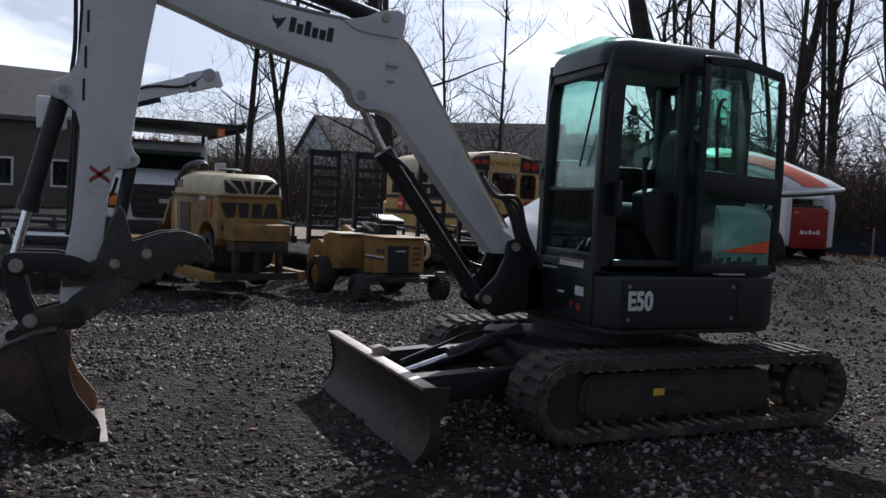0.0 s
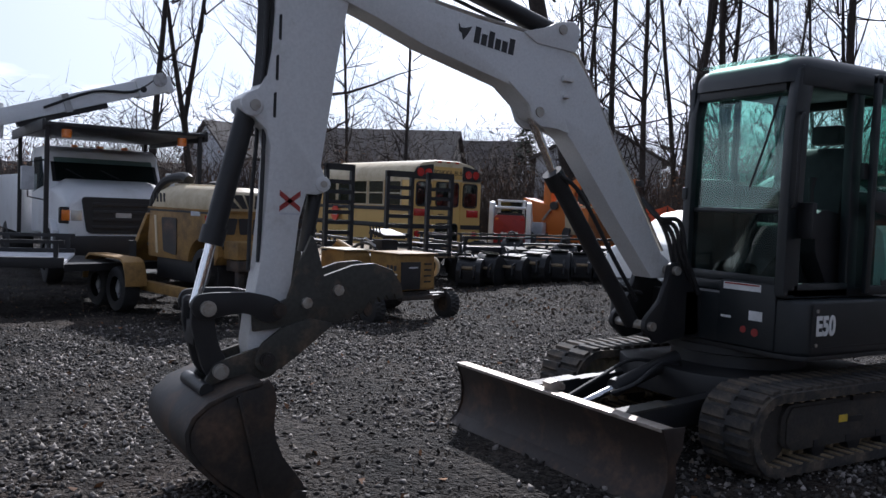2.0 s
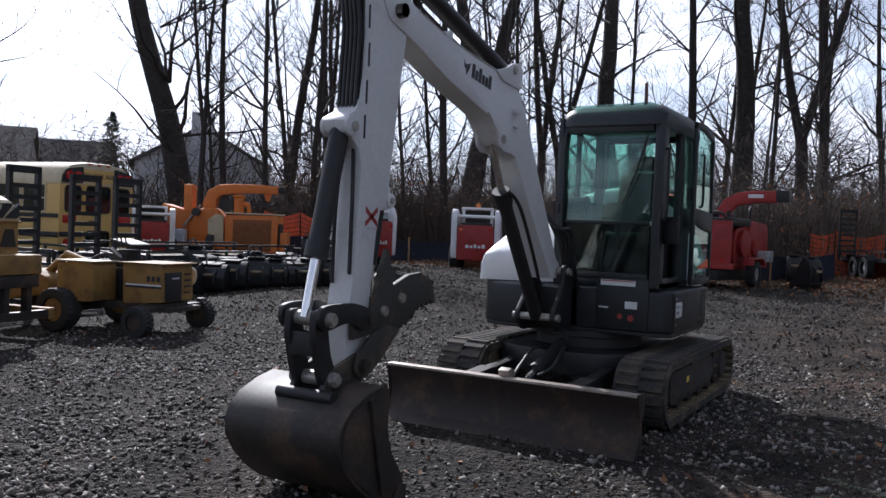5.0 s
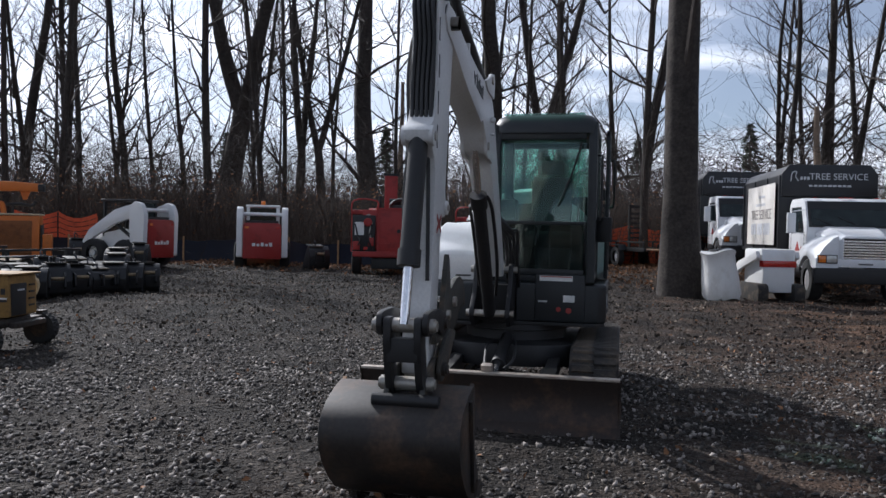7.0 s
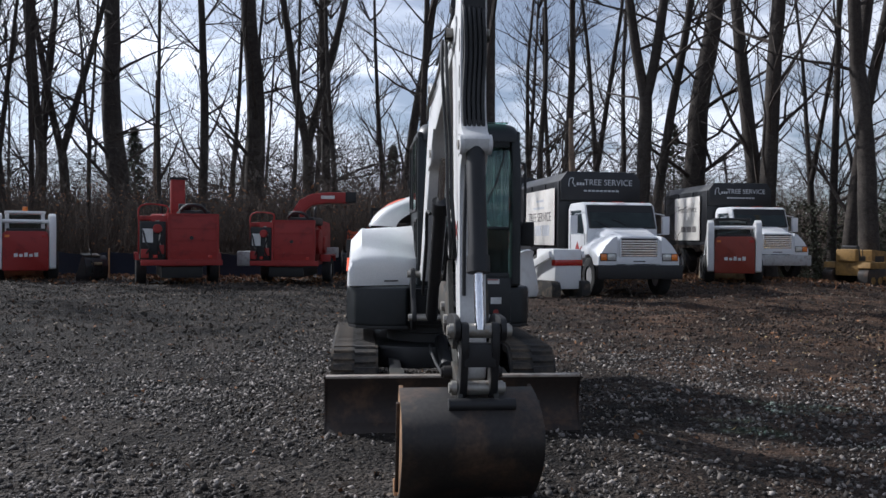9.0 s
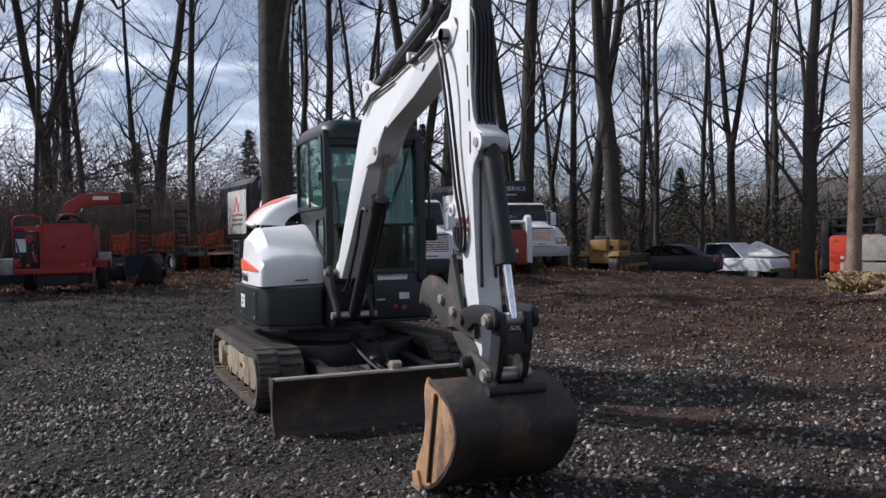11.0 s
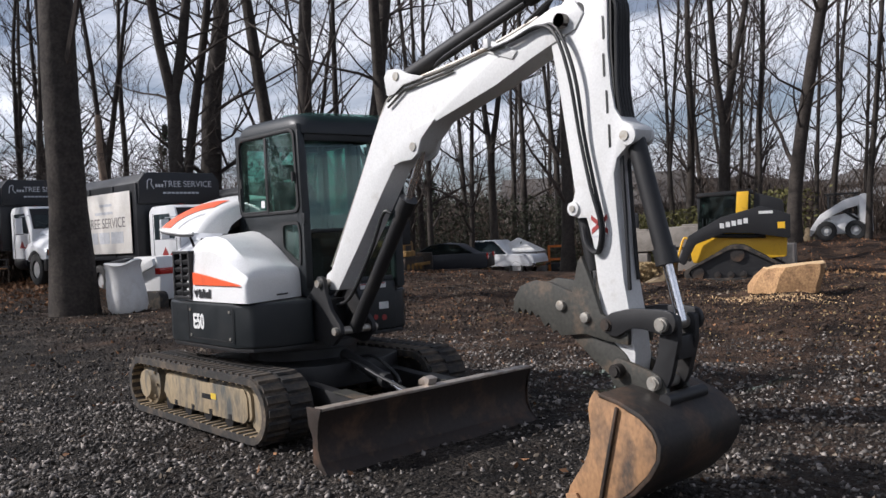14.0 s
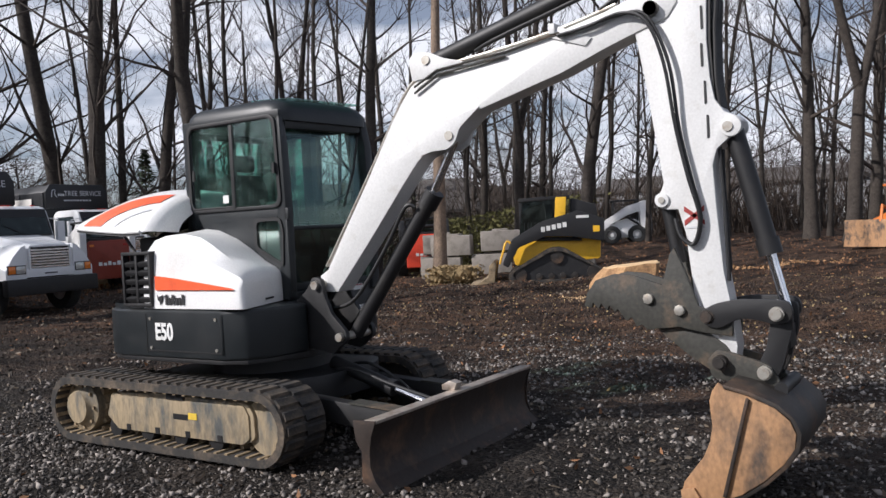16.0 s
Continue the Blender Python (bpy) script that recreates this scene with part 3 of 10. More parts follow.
def build_ground():
    axis = [-1500, -700, -350, -180, -110, -80]
    v = -64.0
    while v < 60:
        axis.append(v)
        v += 0.15 if -6 < v < 9 else 0.22 if -12 < v < 20 else 0.5 if -24 < v < 22 else (1.0 if -34 < v < 40 else 2.0)
    axis += [70, 100, 170, 350, 700, 1500]
    n = len(axis)
    vs = [(x, y, ground_z(x, y)) for x in axis for y in axis]
    fs = [(i * n + j, (i + 1) * n + j, (i + 1) * n + j + 1, i * n + j + 1) for i in range(n - 1) for j in range(n - 1)]
    s = Shape()
    s.v, s.f = vs, fs
    me = bpy.data.meshes.new("ground")
    me.from_pydata(vs, [], fs)
    me.polygons.foreach_set("use_smooth", [True] * len(fs))
    me.materials.append(GROUND)
    tagged(new("ground", me), "grey crushed stone yard turning to dark brown soil and leaf litter", "ground", kind="structure")


build_ground()


def scatter_stones(count, x0, x1, y0, y1, small, large, name, label, seed, material, flat=0.6, keep=None):
    """Loose angular pieces half sunk into the ground, as one mesh."""
    rng = np.random.default_rng(seed)
    base = np.array([(1, 0, 0), (-1, 0, 0), (0, 1, 0), (0, -1, 0), (0, 0, 1), (0, 0, -1)], float)
    tri = np.array([(0, 2, 4), (2, 1, 4), (1, 3, 4), (3, 0, 4), (2, 0, 5), (1, 2, 5), (3, 1, 5), (0, 3, 5)])
    px, py = rng.uniform(x0, x1, count), rng.uniform(y0, y1, count)
    if keep:
        ok = np.array([keep(a, b) > rng.random() for a, b in zip(px, py)])
        px, py = px[ok], py[ok]
        count = len(px)
    size = small + (large - small) * rng.random(count) ** 2.5
    pz = np.array([ground_z(a, b) for a, b in zip(px, py)]) + size * flat * 0.35
    ax = rng.normal(size=(count, 3))
    ax[:, 2] *= 2
    ax /= np.linalg.norm(ax, axis=1)[:, None]
    ref = rng.normal(size=(count, 3))
    u = np.cross(ax, ref)
    u /= np.linalg.norm(u, axis=1)[:, None]
    w = np.cross(ax, u)
    scl = np.stack([rng.uniform(0.7, 1.3, count), rng.uniform(0.5, 1.0, count), rng.uniform(0.7, 1.2, count) * flat], 1) * size[:, None]
    loc = base[None] * scl[:, None, :] * rng.uniform(0.75, 1.25, (count, 6, 1))
    pts = loc[:, :, 0:1] * u[:, None] + loc[:, :, 1:2] * w[:, None] + loc[:, :, 2:3] * ax[:, None]
    pts += np.stack([px, py, pz], 1)[:, None]
    faces = (tri[None] + np.arange(count)[:, None, None] * 6).reshape(-1, 3)
    me = bpy.data.meshes.new(name)
    me.vertices.add(count * 6)
    me.vertices.foreach_set("co", pts.reshape(-1))
    me.loops.add(faces.size)
    me.loops.foreach_set("vertex_index", faces.reshape(-1))
    me.polygons.add(len(faces))
    me.polygons.foreach_set("loop_start", np.arange(0, faces.size, 3))
    me.update(calc_edges=True)
    me.materials.append(material)
    return tagged(new(name, me), label, "gravel", kind="stuff")


# ---- the excavator: forward is +x, its left side +y ----
YB = -0.11  # middle plane of boom and arm


def plate(pts, y0, y1, bevel_r=0.0):
    return Shape().prism(rounded(pts, bevel_r) if bevel_r else pts, y0, y1)


def build_excavator():
    ex = thing("excavator", pose(0, 0, 0), "white and charcoal compact excavator with cab, blade and thumb on gravel", "excavator")

    # tracks
    xr, xf, zc, ro = -1.225, 0.765, 0.278, 0.262
    lug = Shape()
    for s in (-1, 1):
        lug.prism([(-0.036, 0.0), (0.036, 0.0), (0.025, 0.019), (-0.025, 0.019)], 0.0, s * 0.178, "y", Matrix.Translation((s * 0.016, 0, 0)))
    lug_mesh = lug.mesh("track_lug", RUBBER)

    def belt_point(s, r):
        """A point of the belt's loop at length s, with the turn of its outward normal."""
        L, A = xf - xr, math.pi * ro
        s %= 2 * L + 2 * A
        if s < L:
            return xr + s, zc + r, 90
        if s < L + A:
            a = math.pi / 2 - (s - L) / ro
            return xf + r * math.cos(a), zc + r * math.sin(a), math.degrees(a)
        if s < 2 * L + A:
            return xf - (s - L - A), zc - r, -90
        a = -math.pi / 2 - (s - 2 * L - A) / ro
        return xr + r * math.cos(a), zc + r * math.sin(a), math.degrees(a)

    total = 2 * (xf - xr) + 2 * math.pi * ro
    for sy in (-1, 1):
        yc = sy * 0.765
        track = part("track_belt", Shape(), RUBBER, ex, "dusty black rubber track")
        s = Shape()
        rings = []
        for i in range(84):
            t = total * i / 84
            a, b = belt_point(t, ro - 0.019), belt_point(t, ro - 0.072)
            rings.append([(a[0], yc - 0.2, a[1]), (a[0], yc + 0.2, a[1]), (b[0], yc + 0.2, b[1]), (b[0], yc - 0.2, b[1])])
        rings.append(rings[0])
        s.loft(rings, closed=False)
        s.f += [(i * 4 + 3, i * 4, i * 4 + 4, i * 4 + 7) for i in range(84)]
        track.data = s.mesh("track_belt", RUBBER)
        for i in range(56):
            x, z, a = belt_point(total * i / 56, ro - 0.020)
            part("track_lug", lug_mesh, RUBBER, track, at=pose(x, yc, z, 0, 90 - a, 0))
        # inner drive teeth
        teeth = Shape()
        for i in range(56):
            x, z, a = belt_point(total * i / 56, ro - 0.076)
            teeth.box(-0.018, 0.018, -0.05, 0.05, -0.03, 0.0, pose(x, yc, z, 0, 90 - a, 0))
            teeth.box(-0.014, 0.014, -0.195, 0.195, -0.006, 0.006, pose(x, yc, z, 0, 90 - a, 0))
        tagged(part("track_tooth", teeth, MUDSTEEL, track), kind="stuff")
        # mud tan on the right; on the left, shade is put into the colour
        side_tone = TRACKPLATE if sy < 0 else SHADEFRAME
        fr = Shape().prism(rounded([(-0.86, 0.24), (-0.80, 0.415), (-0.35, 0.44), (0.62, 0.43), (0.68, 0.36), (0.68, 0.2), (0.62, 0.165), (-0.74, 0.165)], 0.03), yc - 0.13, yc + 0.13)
        fr = part("track_frame", fr, side_tone, ex, "mud-caked steel track frame" if sy < 0 else "steel track frame coloured dark for its shaded side", bevel=0.008)
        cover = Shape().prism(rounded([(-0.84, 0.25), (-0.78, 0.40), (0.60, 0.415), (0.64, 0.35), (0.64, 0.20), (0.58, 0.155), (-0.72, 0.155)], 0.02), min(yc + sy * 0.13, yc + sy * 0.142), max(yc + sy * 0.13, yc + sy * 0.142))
        part("side_cover", cover, side_tone, fr, bevel=0.003)
        slots = Shape()
        for x in (-0.62, -0.3, 0.02, 0.34):
            slots.box(x, x + 0.045, yc + sy * 0.12, yc + sy * 0.146, 0.155, 0.20)
        slots.box(-0.16, 0.02, yc + sy * 0.1, yc + sy * 0.15, 0.412, 0.445)
        pieces("frame_slot", slots, BLACK, fr)
        part("warning_decal", Shape().box(0.06, 0.145, yc + sy * 0.141, yc + sy * 0.146, 0.285, 0.33), DECALY, fr, "small yellow warning decal")
        part("grey_decal", Shape().box(-0.10, 0.05, yc + sy * 0.141, yc + sy * 0.144, 0.275, 0.315), BLACK, fr)
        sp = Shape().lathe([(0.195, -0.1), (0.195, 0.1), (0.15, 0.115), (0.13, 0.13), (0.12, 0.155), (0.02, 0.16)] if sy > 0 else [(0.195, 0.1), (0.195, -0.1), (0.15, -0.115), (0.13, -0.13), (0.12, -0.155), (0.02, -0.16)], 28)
        spr = part("sprocket", sp, side_tone, ex, "muddy drive sprocket with hub", at=pose(xr + 0.02, yc, zc))
        for k in range(11):
            part("sprocket_tooth", Shape().prism([(0.185, -0.03), (0.225, -0.012), (0.225, 0.012), (0.185, 0.03)], -0.04, 0.04, "y", pose(0, 0, 0, 0, k * 360 / 11, 0)), MUDSTEEL, spr)
        bolts = Shape()
        for k in range(9):
            a = 2 * math.pi * k / 9
            bolts.cyl((0.16 * math.cos(a), sy * 0.09, 0.16 * math.sin(a)), (0.16 * math.cos(a), sy * 0.125, 0.16 * math.sin(a)), 0.014, 6)
        pieces("hub_bolt", bolts, MUDSTEEL, spr)
        part("idler", Shape().lathe([(0.06, -0.11), (0.19, -0.1), (0.20, -0.06), (0.20, 0.06), (0.19, 0.1), (0.06, 0.11)], 28), side_tone, ex, "muddy front idler wheel", at=pose(xf + 0.0, yc, zc))
        for x in (-0.78, -0.42, -0.06, 0.3):
            part("track_roller", Shape().lathe([(0.03, -0.125), (0.07, -0.12), (0.07, -0.06), (0.06, -0.05), (0.06, 0.05), (0.07, 0.06), (0.07, 0.12), (0.03, 0.125)], 18), BLACK, ex, at=pose(x, yc, 0.155))
        part("carrier_roller", Shape().lathe([(0.02, -0.1), (0.045, -0.09), (0.045, 0.09), (0.02, 0.1)], 14), MUDSTEEL, ex, at=pose(-0.1, yc, 0.435))
    body = Shape().prism(rounded([(-0.75, -0.58), (0.6, -0.58), (0.78, -0.3), (0.78, 0.3), (0.6, 0.58), (-0.75, 0.58)], 0.1), 0.33, 0.52, "z")
    body.prism([(-0.5, -0.64), (-0.2, -0.64), (-0.2, 0.64), (-0.5, 0.64)], 0.3, 0.45, "z").prism([(0.2, -0.64), (0.5, -0.64), (0.5, 0.64), (0.2, 0.64)], 0.3, 0.45, "z")
    part("centre_frame", body, BLACK, ex, "black steel frame between the tracks", bevel=0.015)
    part("slew_ring", Shape().lathe([(0.46, 0.5), (0.46, 0.6), (0.5, 0.61), (0.5, 0.66), (0.3, 0.67)], 40, "z"), BLACK, ex)

    # blade
    prof = [(1.745, 0.415), (1.705, 0.33), (1.685, 0.24), (1.69, 0.14), (1.725, 0.06), (1.79, 0.0), (1.735, -0.005), (1.665, 0.06), (1.64, 0.14), (1.64, 0.25), (1.655, 0.33), (1.68, 0.415)]
    blade = part("blade", Shape().prism(prof, -0.975, 0.975), BLADE, ex, "worn dark steel dozer blade", bevel=0.004)
    part("top_edge", Shape().box(1.665, 1.752, -0.978, 0.978, 0.405, 0.424), WORN, blade, "bright worn top edge", bevel=0.003)
    part("cutting_edge", Shape().prism([(1.705, 0.075), (1.73, 0.06), (1.80, -0.008), (1.78, -0.008)], -0.978, 0.978), BLADE, blade, "", bevel=0.002)
    for sy in (-1, 1):
        a, b = sorted((sy * 0.976, sy * 0.988))
        end = [(1.752, 0.424), (1.585, 0.418), (1.60, 0.30), (1.64, 0.235), (1.635, 0.06), (1.78, -0.008), (1.80, -0.005), (1.73, 0.07), (1.70, 0.15), (1.70, 0.24), (1.715, 0.33)]
        part("end_plate", Shape().prism(end, a, b), BLADE, blade, "worn end plate of the blade", bevel=0.002)
    rib = Shape()
    for y in (-0.62, 0.62):
        rib.prism([(1.6, 0.3), (1.66, 0.36), (1.66, 0.06), (1.6, 0.12)], y - 0.015, y + 0.015)
    rib.box(1.59, 1.65, -0.8, 0.8, 0.17, 0.25)
    part("stiffener", rib, BLACK, blade, bevel=0.006)
    part("lifting_bracket", Shape().prism([(1.60, 0.42), (1.70, 0.422), (1.72, 0.47), (1.66, 0.485), (1.60, 0.455)], -0.05, 0.03), WORN, blade, bevel=0.004)
    for sy in (-1, 1):
        arm = Shape().prism([(0.55, 0.29), (0.6, 0.42), (1.45, 0.355), (1.64, 0.31), (1.64, 0.17), (1.3, 0.2)], sy * 0.42 - 0.05, sy * 0.42 + 0.05)
        part("blade_arm", arm, BLACK, ex, "black blade push arm", bevel=0.012)
        part("arm_pad", Shape().box(1.12, 1.55, sy * 0.42 - 0.06, sy * 0.42 + 0.06, 0.362, 0.374, pose(0, 0, 0.083, 0, 3.4, 0)), THUMB, ex)
    lift = part("blade_cylinder", Shape().cyl((0.62, 0, 0.56), (1.15, 0, 0.40), 0.052).cyl((1.12, 0, 0.41), (1.17, 0, 0.395), 0.06), BLACK, ex, "black blade lift cylinder")
    part("rod", Shape().cyl((1.15, 0, 0.40), (1.60, 0, 0.265), 0.026), CHROME, lift)
    part("blade_hose", Shape().tube(smooth_path([(0.6, 0.06, 0.5), (0.85, 0.1, 0.55), (1.1, 0.12, 0.44), (1.25, 0.06, 0.38)]), 0.013, 8).tube(smooth_path([(0.6, -0.06, 0.5), (0.9, -0.12, 0.54), (1.2, -0.1, 0.45), (1.5, -0.05, 0.36)]), 0.013, 8), HOSE, ex)

    # turntable, skirt and counterweight
    arc = [(-0.72, 0.84), (-0.90, 0.775), (-1.03, 0.65), (-1.13, 0.46), (-1.19, 0.23), (-1.21, 0.0), (-1.19, -0.23), (-1.13, -0.46), (-1.03, -0.65), (-0.90, -0.775), (-0.72, -0.84)]
    plan = [(0.47, 0.36), (0.475, 0.64), (0.455, 0.765), (0.38, 0.84)] + arc + [(0.34, -0.84), (0.52, -0.77), (0.62, -0.62), (0.66, -0.30), (0.52, -0.24), (0.47, 0.05), (0.47, 0.30)]
    deck = part("skirt", Shape().prism(plan, 0.685, 1.035, "z"), CHARCOAL, ex, "charcoal lower body skirt and counterweight", bevel=0.03, seg=3)
    lip = Shape().prism([(x * 0.985, y * 0.985) for x, y in plan], 0.66, 0.69, "z")
    part("underside", lip, BLACK, deck, bevel=0.004)
    for sy, tx, x0, x1 in ((1, 0.24, -0.55, 0.375), (-1, -0.222, -0.42, 0.36)):
        y = sy * 0.8415
        seam = Shape()
        a, b = sorted((y, y + sy * 0.002))
        seam.box(x0, x0 + 0.006, a, b, 0.72, 1.0).box(x1 - 0.006, x1, a, b, 0.74, 1.0).box(x0, x1, a, b, 0.735, 0.745)
        part("panel_seam", seam, BLACK, deck)
        bt = Shape()
        for x, z in ((x0 + 0.05, 0.97), (x0 + 0.05, 0.76), (x1 - 0.05, 0.97), (x1 - 0.05, 0.76)):
            bt.cyl((x, y - sy * 0.004, z), (x, y + sy * 0.006, z), 0.012, 10)
        pieces("panel_bolt", bt, ZINC, deck)
        txt = letters("E50", 0.165, DECALW, 0.002, 0.006)
        txt.transform(Matrix.Diagonal((0.78, 1, 1, 1)))
        part("model_decal", txt, DECALW, deck, "white E50 lettering", at=pose(tx, y + sy * 0.003, 0.872, 0, 0, 180 if sy > 0 else 0))
    part("front_panel", Shape().box(0.40, 0.487, 0.22, 0.66, 0.70, 1.115), CHARCOAL, deck, bevel=0.015)
    fd = Shape().box(0.486, 0.491, 0.26, 0.55, 1.058, 1.104)
    part("long_label", fd, DECALW, deck, "white and red instruction label")
    part("label_bar", Shape().box(0.4905, 0.493, 0.27, 0.54, 1.092, 1.101), DECALR, deck)
    pieces("round_decal", Shape().cyl((0.48, 0.52, 0.80), (0.491, 0.52, 0.80), 0.026, 16).cyl((0.48, 0.43, 0.81), (0.491, 0.43, 0.81), 0.022, 16), DECALR, deck)
    pieces("square_decal", Shape().box(0.484, 0.491, 0.47, 0.57, 0.875, 0.935).box(0.484, 0.491, 0.25, 0.33, 0.87, 0.885), DECALW, deck)

    # white engine covers round the tail, with the grilles
    tail = [(-0.70, 0.815), (-0.88, 0.755), (-1.01, 0.63), (-1.11, 0.45), (-1.165, 0.22), (-1.185, 0.0), (-1.165, -0.22), (-1.11, -0.45), (-1.01, -0.63), (-0.88, -0.755), (-0.70, -0.815)]


    bay = part("engine_bay", Shape().prism([(-0.45, 0.70)] + [(x * 0.93, y * 0.9) for x, y in tail] + [(-0.45, -0.70)], 1.03, 1.36, "z").box(-0.95, -0.5, -0.45, 0.6, 1.36, 1.56), BLACK, ex, "dark open engine bay at the tail", bevel=0.02)
    part("bay_rim", Shape().loft([[(x, y, z) for x, y in [(-0.62, 0.815)] + tail + [(-0.62, -0.815)]] for z in (1.03, 1.075)], closed=False), CHARCOAL, bay)
    part("cooling_pipe", Shape().tube(smooth_path([(-0.9, -0.4, 1.36), (-1.0, -0.2, 1.55), (-0.85, 0.1, 1.66), (-0.7, 0.3, 1.5)], 4), 0.03, 8), PLASTIC, bay)
    cover = part("side_cover_left", Shape().loft([[(x, 0.60, 1.042), (x, yo, 1.042), (x, yo, 1.30), (x, yo - 0.03, 1.46), (x, yo - 0.10, 1.53), (x, 0.60, 1.54)] for x, yo in ((-0.40, 0.812), (-0.62, 0.815), (-0.80, 0.78), (-0.90, 0.735))]), WHITE, ex, "white left engine cover", bevel=0.012)
    # tail hood, swung open: a domed shell that reaches out over the tail
    def hood_form(x):
        u = min(1.0, max(0.0, (-0.93 - x) / 1.06))
        w = 0.655 * max(0.0, 1 - u ** 2.6) ** (1 / 2.6) + 0.005
        crest = 1.905 + 0.045 * math.sin(min(1.0, max(0.0, (-0.6 - x) / 0.9)) * math.pi) - 0.215 * u ** 2.4
        return w, crest, 1.605 + 0.085 * u

    def hood_z(x, y):
        w, crest, edge = hood_form(x)
        return edge + (crest - edge) * max(0.0, 1 - min(1.0, abs(y - 0.045) / w) ** 2.0) ** 0.62

    def hood_at(x, drop=0.0):
        w = hood_form(x)[0]
        ys = [0.045 + w * math.sin(math.pi / 2 * (-1 + k / 14)) for k in range(29)]
        return [(x, y, hood_z(x, y) - drop) for y in ys]

    xs = [-0.72, -0.82, -0.92, -1.0, -1.10, -1.2, -1.28, -1.36, -1.43, -1.5, -1.62, -1.72, -1.80, -1.87, -1.92, -1.955, -1.975, -1.985]
    hood = part("tail_hood", Shape().loft([hood_at(x) for x in xs], closed=False), WHITE, ex, "white domed tail hood with orange stripes")
    part("hood_lining", Shape().loft([hood_at(x, 0.03) for x in xs], closed=False), PLASTIC, hood, "dark hood lining")
    edge = [Vector(hood_at(x)[0]) for x in xs] + [Vector(hood_at(x)[-1]) for x in reversed(xs)]
    part("hood_rim", Shape().tube(edge, 0.014, 8), WHITE, hood, "rolled hood rim")
    end = hood_at(-0.72)
    cap = [[(x + dx, 0.045 + (y - 0.045) * k, 1.56 + (z - 1.56) * k) for x, y, z in end] for dx, k in ((0.0, 1.0), (0.035, 0.99), (0.075, 0.95), (0.105, 0.88), (0.125, 0.78), (0.13, 0.6))]
    part("hood_front", Shape().loft(cap, closed=False), WHITE, hood, "rounded front of the hood")
    for sy in (-1, 1):
        for (xa, va), (xb, vb), m in (((-1.52, 0.44), (-1.22, 0.68), ORANGE), ((-1.06, 0.80), (-1.03, 0.83), SIGNSILVER)):
            rows = []
            for i in range(13):
                f = i / 12
                row = []
                for j in range(5):
                    g = j / 4
                    x = -0.725 + (xa + 0.725 + (xb - xa) * g) * f
                    v = (va + (vb - va) * g) * (1 - f ** 1.3) + 0.985 * f ** 1.3
                    y = 0.045 + sy * v * hood_form(x)[0]
                    row.append((x, y + sy * 0.003, hood_z(x, y) + 0.006))
                rows.append(row)
            part("hood_stripe", Shape().loft(rows, closed=False), m, hood, "orange stripe" if m is ORANGE else "grey stripe")
    pieces("hood_strut", Shape().cyl((-0.85, -0.5, 1.34), (-1.25, -0.45, 1.72), 0.012, 8).cyl((-0.85, 0.55, 1.34), (-1.25, 0.5, 1.72), 0.012, 8), BLACK, hood)
    # right-hand white hood
    def hood_ring(x, zt, yo, zi):
        xi = x if x < 0 else 0.588 * x
        pts = [(-0.205, 1.042), (-yo, 1.042), (-yo + 0.006, 1.18 if zt > 1.2 else 1.05), (-yo + 0.03, min(zt, 1.18) + 0.70 * max(0, zt - 1.18)), (-yo + 0.13, zt), (-0.45, 0.45 * zi + 0.55 * zt + 0.01), (-0.205, zi)]
        return [(xi + (x - xi) * (-y - 0.205) / 0.633, y, z) for y, z in pts]

    hr = Shape().loft([hood_ring(*q) for q in ((-0.50, 1.50, 0.78, 1.585), (-0.44, 1.53, 0.832, 1.60), (-0.3, 1.56, 0.838, 1.585), (-0.1, 1.565, 0.838, 1.51), (0.07, 1.535, 0.838, 1.43), (0.2, 1.475, 0.838, 1.38), (0.30, 1.42, 0.838, 1.34), (0.40, 1.365, 0.838, 1.31), (0.48, 1.32, 0.836, 1.29), (0.535, 1.29, 0.832, 1.27), (0.562, 1.26, 0.82, 1.24), (0.574, 1.2, 0.812, 1.18), (0.578, 1.05, 0.81, 1.05))])
    rh = part("side_hood", hr, WHITE, ex, "white side hood with an orange wedge")
    part("hood_wedge", Shape().prism([(-0.29, 1.175), (-0.29, 1.275), (-0.1, 1.258), (0.48, 1.183), (0.50, 1.173)], -0.845, -0.815), ORANGE, rh, "orange wedge decal")
    # maker's mark as plain shapes: a small head and a word bar
    def makers_mark(parent, x, y, z, s, sy, material, flip):
        sh = Shape()
        d = 1 if not flip else -1
        a, b = sorted((y, y + sy * 0.003))
        sh.prism([(x, z + 0.5 * s), (x + d * 0.16 * s, z + 0.28 * s), (x + d * 0.5 * s, z + 0.36 * s), (x + d * 0.9 * s, z + 0.5 * s), (x + d * 0.72 * s, z), (x + d * 0.4 * s, z - 0.5 * s), (x + d * 0.3 * s, z - 0.12 * s), (x + d * 0.08 * s, z - 0.05 * s)], a, b)
        for k in range(6):
            x0 = x + d * (1.15 + 0.46 * k) * s
            h = 0.5 if k in (0, 2, 5) else 0.22
            x1 = x0 + d * 0.36 * s
            sh.box(min(x0, x1), max(x0, x1), a, b, z - 0.45 * s, z + h * s)
        return part("makers_mark", sh, material, parent)

    makers_mark(rh, -0.275, -0.842, 1.105, 0.075, -1, DECALK, False)
    part("name_bar", Shape().box(0.32, 0.46, -0.004, 0.0, 1.075, 1.088, pose(0.578, -0.80, 0, 0, 0, 112)), DECALK, rh)
    makers_mark(cover, -0.34, 0.822, 1.12, 0.095, 1, DECALK, True)
    part("cover_stripe", Shape().prism([(-0.80, 1.2), (-0.80, 1.28), (-0.45, 1.215), (-0.42, 1.20)], 0.775, 0.825), ORANGE, cover)
